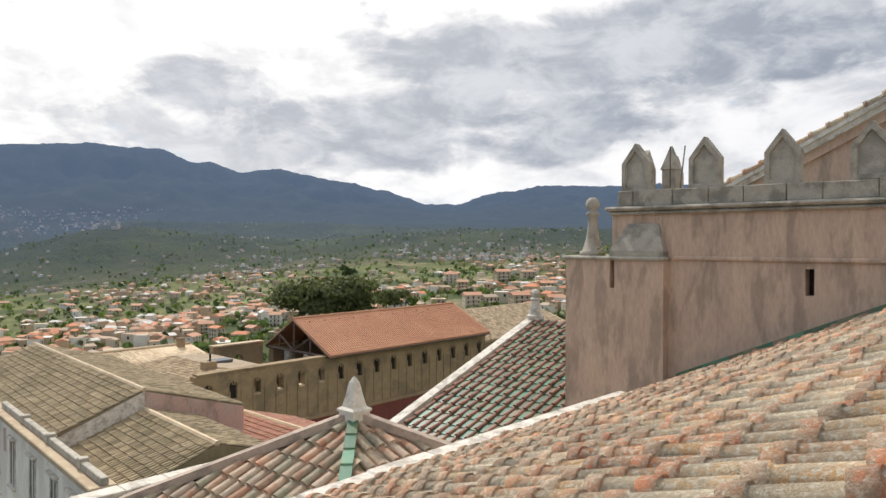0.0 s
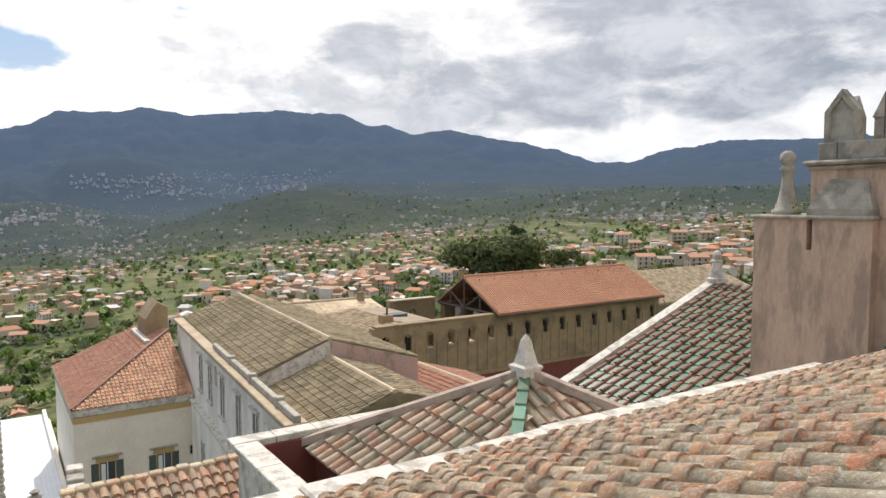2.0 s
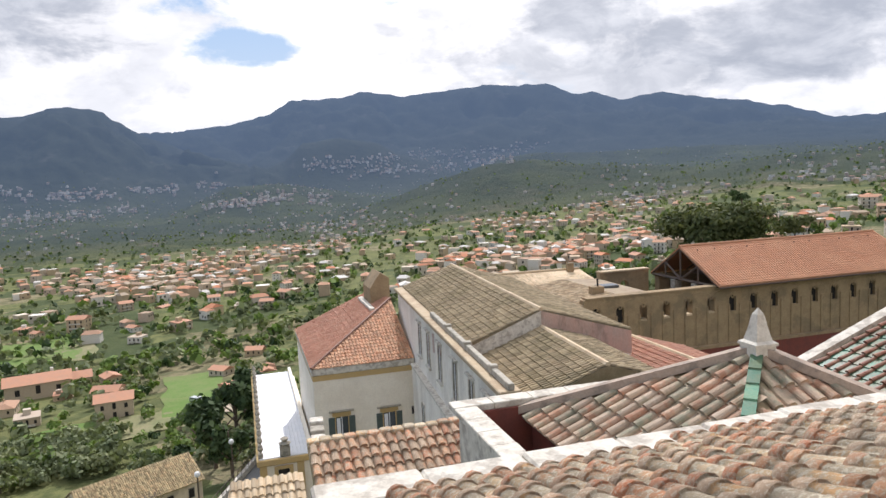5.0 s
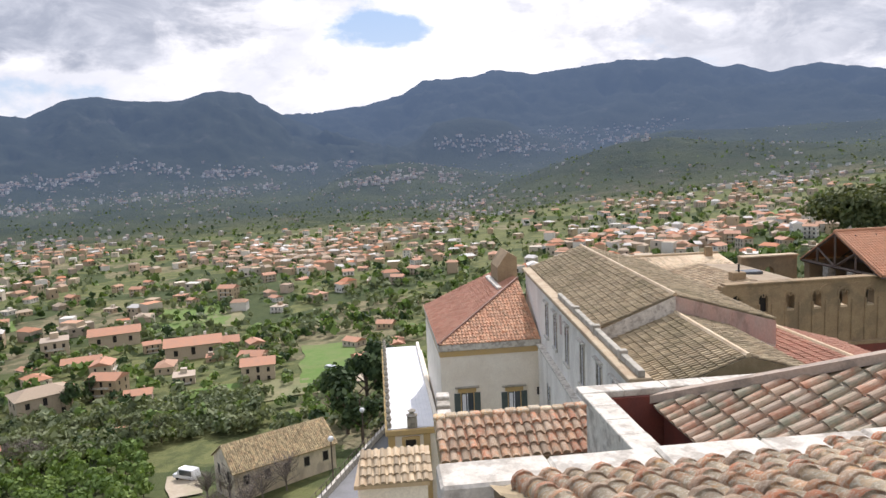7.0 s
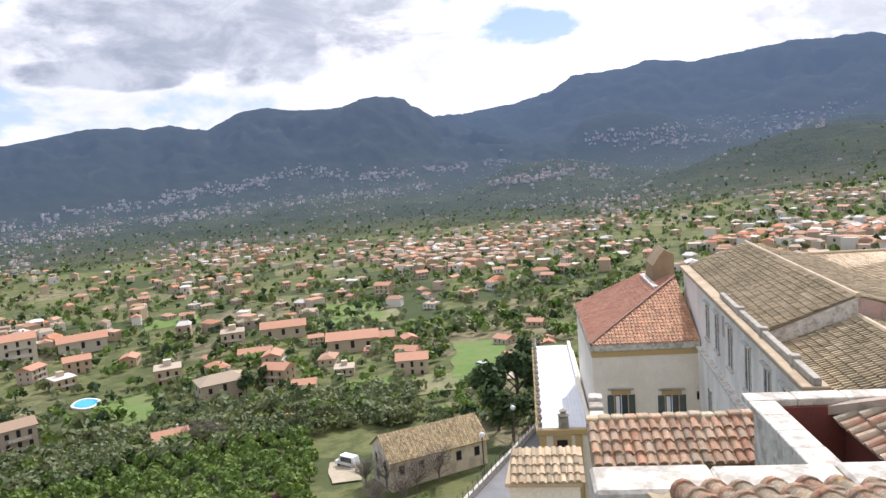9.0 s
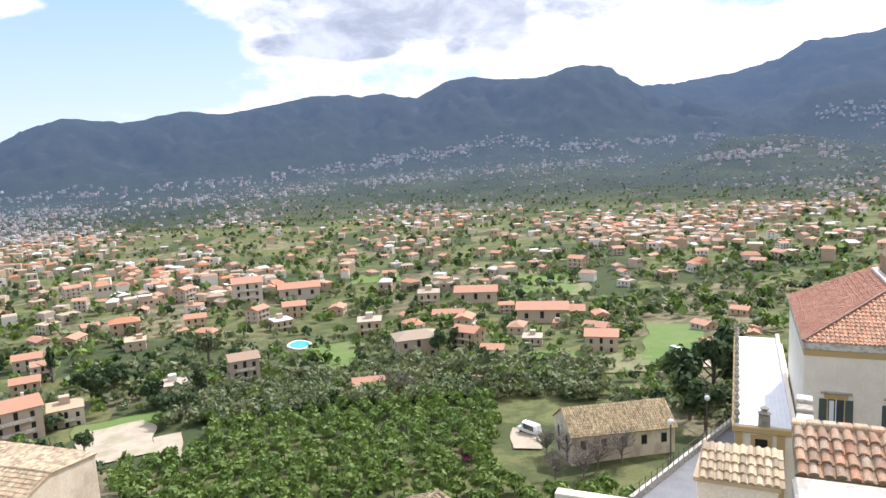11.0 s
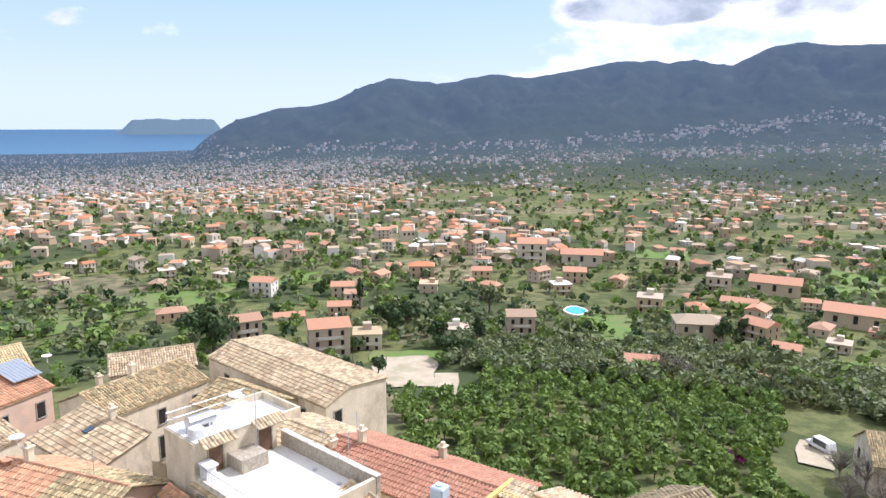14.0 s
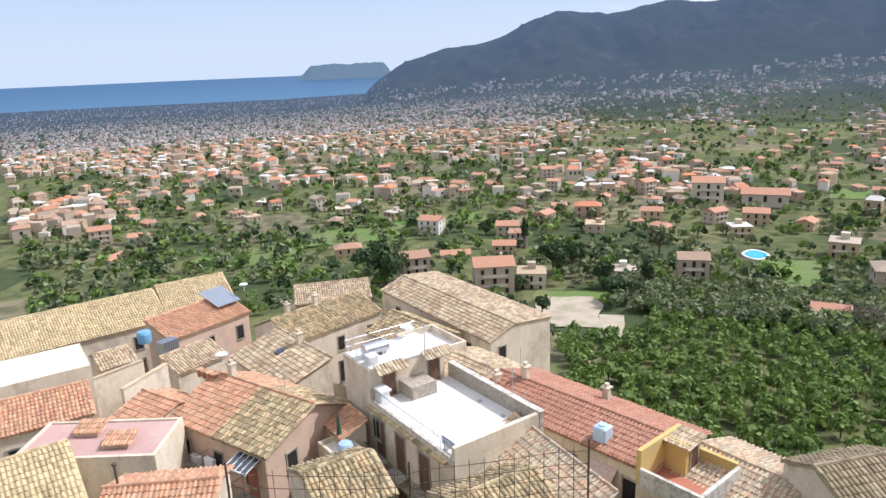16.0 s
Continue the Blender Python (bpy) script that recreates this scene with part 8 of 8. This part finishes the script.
def barn():
    sp = Matrix.Translation((-97.5, 54.3, 0)) @ pose(0, 0, 0, 0, 0, 78)
    z, zr, ze = -52.5, -43.0, -46.0
    ob = thing("barn", "old farmhouse with a broad pale tile roof", "house", (7, 0, z), sp)
    L, h = 17.5, 4.6
    part("wall", prism(bmn(), [(0, -h, z - 4), (0, -h, ze), (0, 0, zr - 0.1), (0, h, ze), (0, h, z - 4)], (L, 0, 0)), OLD_CREAM, ob)
    for s in (-1, 1):
        part("roof_slope", slope(bmn(), [(-0.3, 0, zr), (L + 0.3, 0, zr), (L + 0.3, s * (h + 0.4), ze - 0.2), (-0.3, s * (h + 0.4), ze - 0.2)], 0.15), MOSS_TILE, ob)
        part("tile_covering", rows_mesh("tile_covering", [MOSS_TILE], (-0.3, 0, zr), (L + 0.6, 0, 0), (0, s * (h + 0.4), ze - 0.2 - zr), 0.3, 0.5, 0.1, rng, sides=3, pan=0, base=(7, 0, z)), None, ob, kind="stuff")
    for k in range(5):
        small_window(ob, (2 + k * 3.4, -h, ze - 2.6), (1, 0), (0, -1), 0.9, 1.5)
    for y in (-2.2, 2.2):
        small_window(ob, (0, y, ze - 2.4), (0, 1), (-1, 0), 0.9, 1.6)
        small_window(ob, (0, y, ze - 5.4), (0, 1), (-1, 0), 0.9, 1.8, y > 0)
    return ob


barn()


def vehicle(label, turn, rise, rz, paint, van=False):
    p, _ = spot(turn, rise)
    sp = Matrix.Translation(p + Vector((0, 0, 0.3))) @ pose(0, 0, 0, 0, 0, rz)
    ob = thing("van" if van else "car", label, "vehicle", (0, 0, 0), sp)
    L, h = (5.0, 2.1) if van else (4.2, 1.45)
    prof = [(-L / 2, 0.35), (L / 2, 0.35), (L / 2, 0.9), (L * 0.32, 1.0), (L * 0.2, h), (-L * 0.42, h), (-L / 2, 1.0)]
    bm = bmn()
    prism(bm, [(x, -0.85, z) for x, z in prof], (0, 1.7, 0))
    bmesh.ops.bevel(bm, geom=list(bm.edges), offset=0.07, segments=2, affect="EDGES")
    part("body", bm, paint, ob)
    part("windscreen", prism(bmn(), [(L * 0.315, -0.7, 1.04), (L * 0.315, 0.7, 1.04), (L * 0.215, 0.7, h - 0.08), (L * 0.215, -0.7, h - 0.08)], (0.04, 0, 0.02)), GLASS, ob)
    for y in (-0.86, 0.84):
        part("side_window", box(bmn(), (-L * 0.36, y, 1.0), (L * 0.18, y + 0.02, h - 0.15)), GLASS, ob)
    for x in (-L * 0.3, L * 0.31):
        for y in (-0.8, 0.62):
            part("wheel", tube(bmn(), (x, y, 0.32), (x, y + 0.18, 0.32), 0.32, 14), DARK, ob)
    return ob


vehicle("white delivery van in the farm yard", 63.7, -23.2, 200, SHEET, True)
vehicle("silver car in the meadow car park", 51.6, -16.6, 10, STEEL)
vehicle("blue car in the meadow car park", 51.1, -17.5, 70, PLASTIC_BLUE)


def pool():
    p, _ = spot(82.8, -15.2)
    sp = Matrix.Translation(p)
    ob = thing("swimming_pool", "bright blue swimming pool with a pale rim", "pool", (0, 0, 0), sp)
    rim, wat = bmn(), bmn()
    shape = [(4.2 * math.cos(6.283 * k / 24) * (1 + 0.2 * math.cos(6.283 * k / 12)), 3.4 * math.sin(6.283 * k / 24)) for k in range(24)]
    prism(rim, [(x * 1.25, y * 1.25, -1.5) for x, y in shape], (0, 0, 2.2)), prism(wat, [(x, y, 0.5) for x, y in shape], (0, 0, 0.26))
    part("rim", rim, TERRACE, ob)
    part("water", wat, POOL, ob)


POOL = material("pool water", (0.03, 0.36, 0.62), 0.1, (0.05, 0.45, 0.70), 0.6, 0.8, spec=0.6, bump=0.1, bump_scale=3)
pool()


def lane():
    """The ramp road below the loggia with its wall, rail and lamps."""
    near_l, near_r = Vector((-43.4, 30.2, -28.0)), Vector((-38.5, 33.0, -28.0))
    far_l, far_r = Vector((-56.9, 53.9, -29.8)), Vector((-52.5, 56.5, -29.8))
    bm = bmn()
    prism(bm, [near_l, near_r, far_r, far_l], (0, 0, -18))
    road = solid("lane", bm, ASPHALT, "grey asphalt ramp below the loggia", "road", Matrix(), "structure")
    w = bmn()
    side = (near_l - near_r).normalized() * 0.35
    prism(w, [near_l, near_l + side, far_l + side, far_l], (0, 0, 0.6))
    solid("lane_wall", w, LIME, "low pale wall along the ramp", "wall", Matrix(), "structure")
    rail = thing("railing", "thin dark railing on the ramp wall", "railing", tuple(near_l), Matrix())
    n = 24
    for k in range(n + 1):
        p = near_l.lerp(far_l, k / n) + Vector((0, 0, 0.6))
        part("post", tube(bmn(), p, p + Vector((0, 0, 0.95)), 0.03, 5), WOOD, rail)
    for h in (1.0, 1.5):
        part("rail", tube(bmn(), near_l + Vector((0, 0, h)), far_l + Vector((0, 0, h)), 0.025, 5), WOOD, rail)
    for s in (0.3, 0.62, 0.95):
        p = near_l.lerp(far_l, s) + side
        lamp = thing("street_lamp", "slim street lamp with a white globe", "lamp", tuple(p), Matrix())
        part("pole", tube(bmn(), p, p + Vector((0, 0, 4.2)), 0.06, 8), WOOD, lamp)
        part("globe", lathe(bmn(), tuple(p + Vector((0, 0, 4.2))), ((0.08, 0), (0.22, 0.1), (0.27, 0.25), (0.2, 0.42), (0.05, 0.5)), 10), SHEET, lamp, "white globe")


lane()


def bougainvillea():
    p, _ = spot(69.4, -25.0)
    tagged(new("flowering_shrub", leaf_mesh("flowering_shrub", [leaves(gen, tuple(p + Vector((0, 0, 1.0))), (2.2, 1.6, 1.3), 300, 0.25)], material("magenta petals", (0.45, 0.05, 0.22), 0.8, (0.35, 0.05, 0.25), 5.0, 0.8))), "magenta flowering shrub in the grove", "shrub")


bougainvillea()


def bare_trees():
    """Leafless grey trees round the farm."""
    r = random.Random(12)
    for turn, rise, h in ((60.5, -25.2, 7), (58.0, -25.8, 7), (62.3, -24.8, 6), (56.0, -25.2, 7), (59.2, -26.5, 6), (76.0, -19.9, 7), (74.6, -19.8, 7), (73.6, -20.0, 6), (61.6, -26.6, 6)):
        p, _ = spot(turn, rise)
        bm = bmn()
        tube(bm, p - Vector((0, 0, 0.5)), p + Vector((0, 0, h * 0.35)), 0.14, 6)
        for k in range(34):
            a, e = r.uniform(0, 6.28), r.uniform(0.4, 1.3)
            d = Vector((math.cos(a) * math.cos(e), math.sin(a) * math.cos(e), math.sin(e)))
            s = p + Vector((0, 0, h * r.uniform(0.2, 0.38)))
            m = s + d * h * r.uniform(0.25, 0.45)
            tube(bm, s, m, 0.05, 4)
            for j in range(5):
                f = m + Vector((r.uniform(-1, 1), r.uniform(-1, 1), r.uniform(0.1, 1.0))).normalized() * h * r.uniform(0.15, 0.32)
                tube(bm, m, f, 0.022, 3)
        solid("bare_tree", bm, BARE, "leafless grey-brown tree near the farmhouse", "tree", Matrix())


bare_trees()
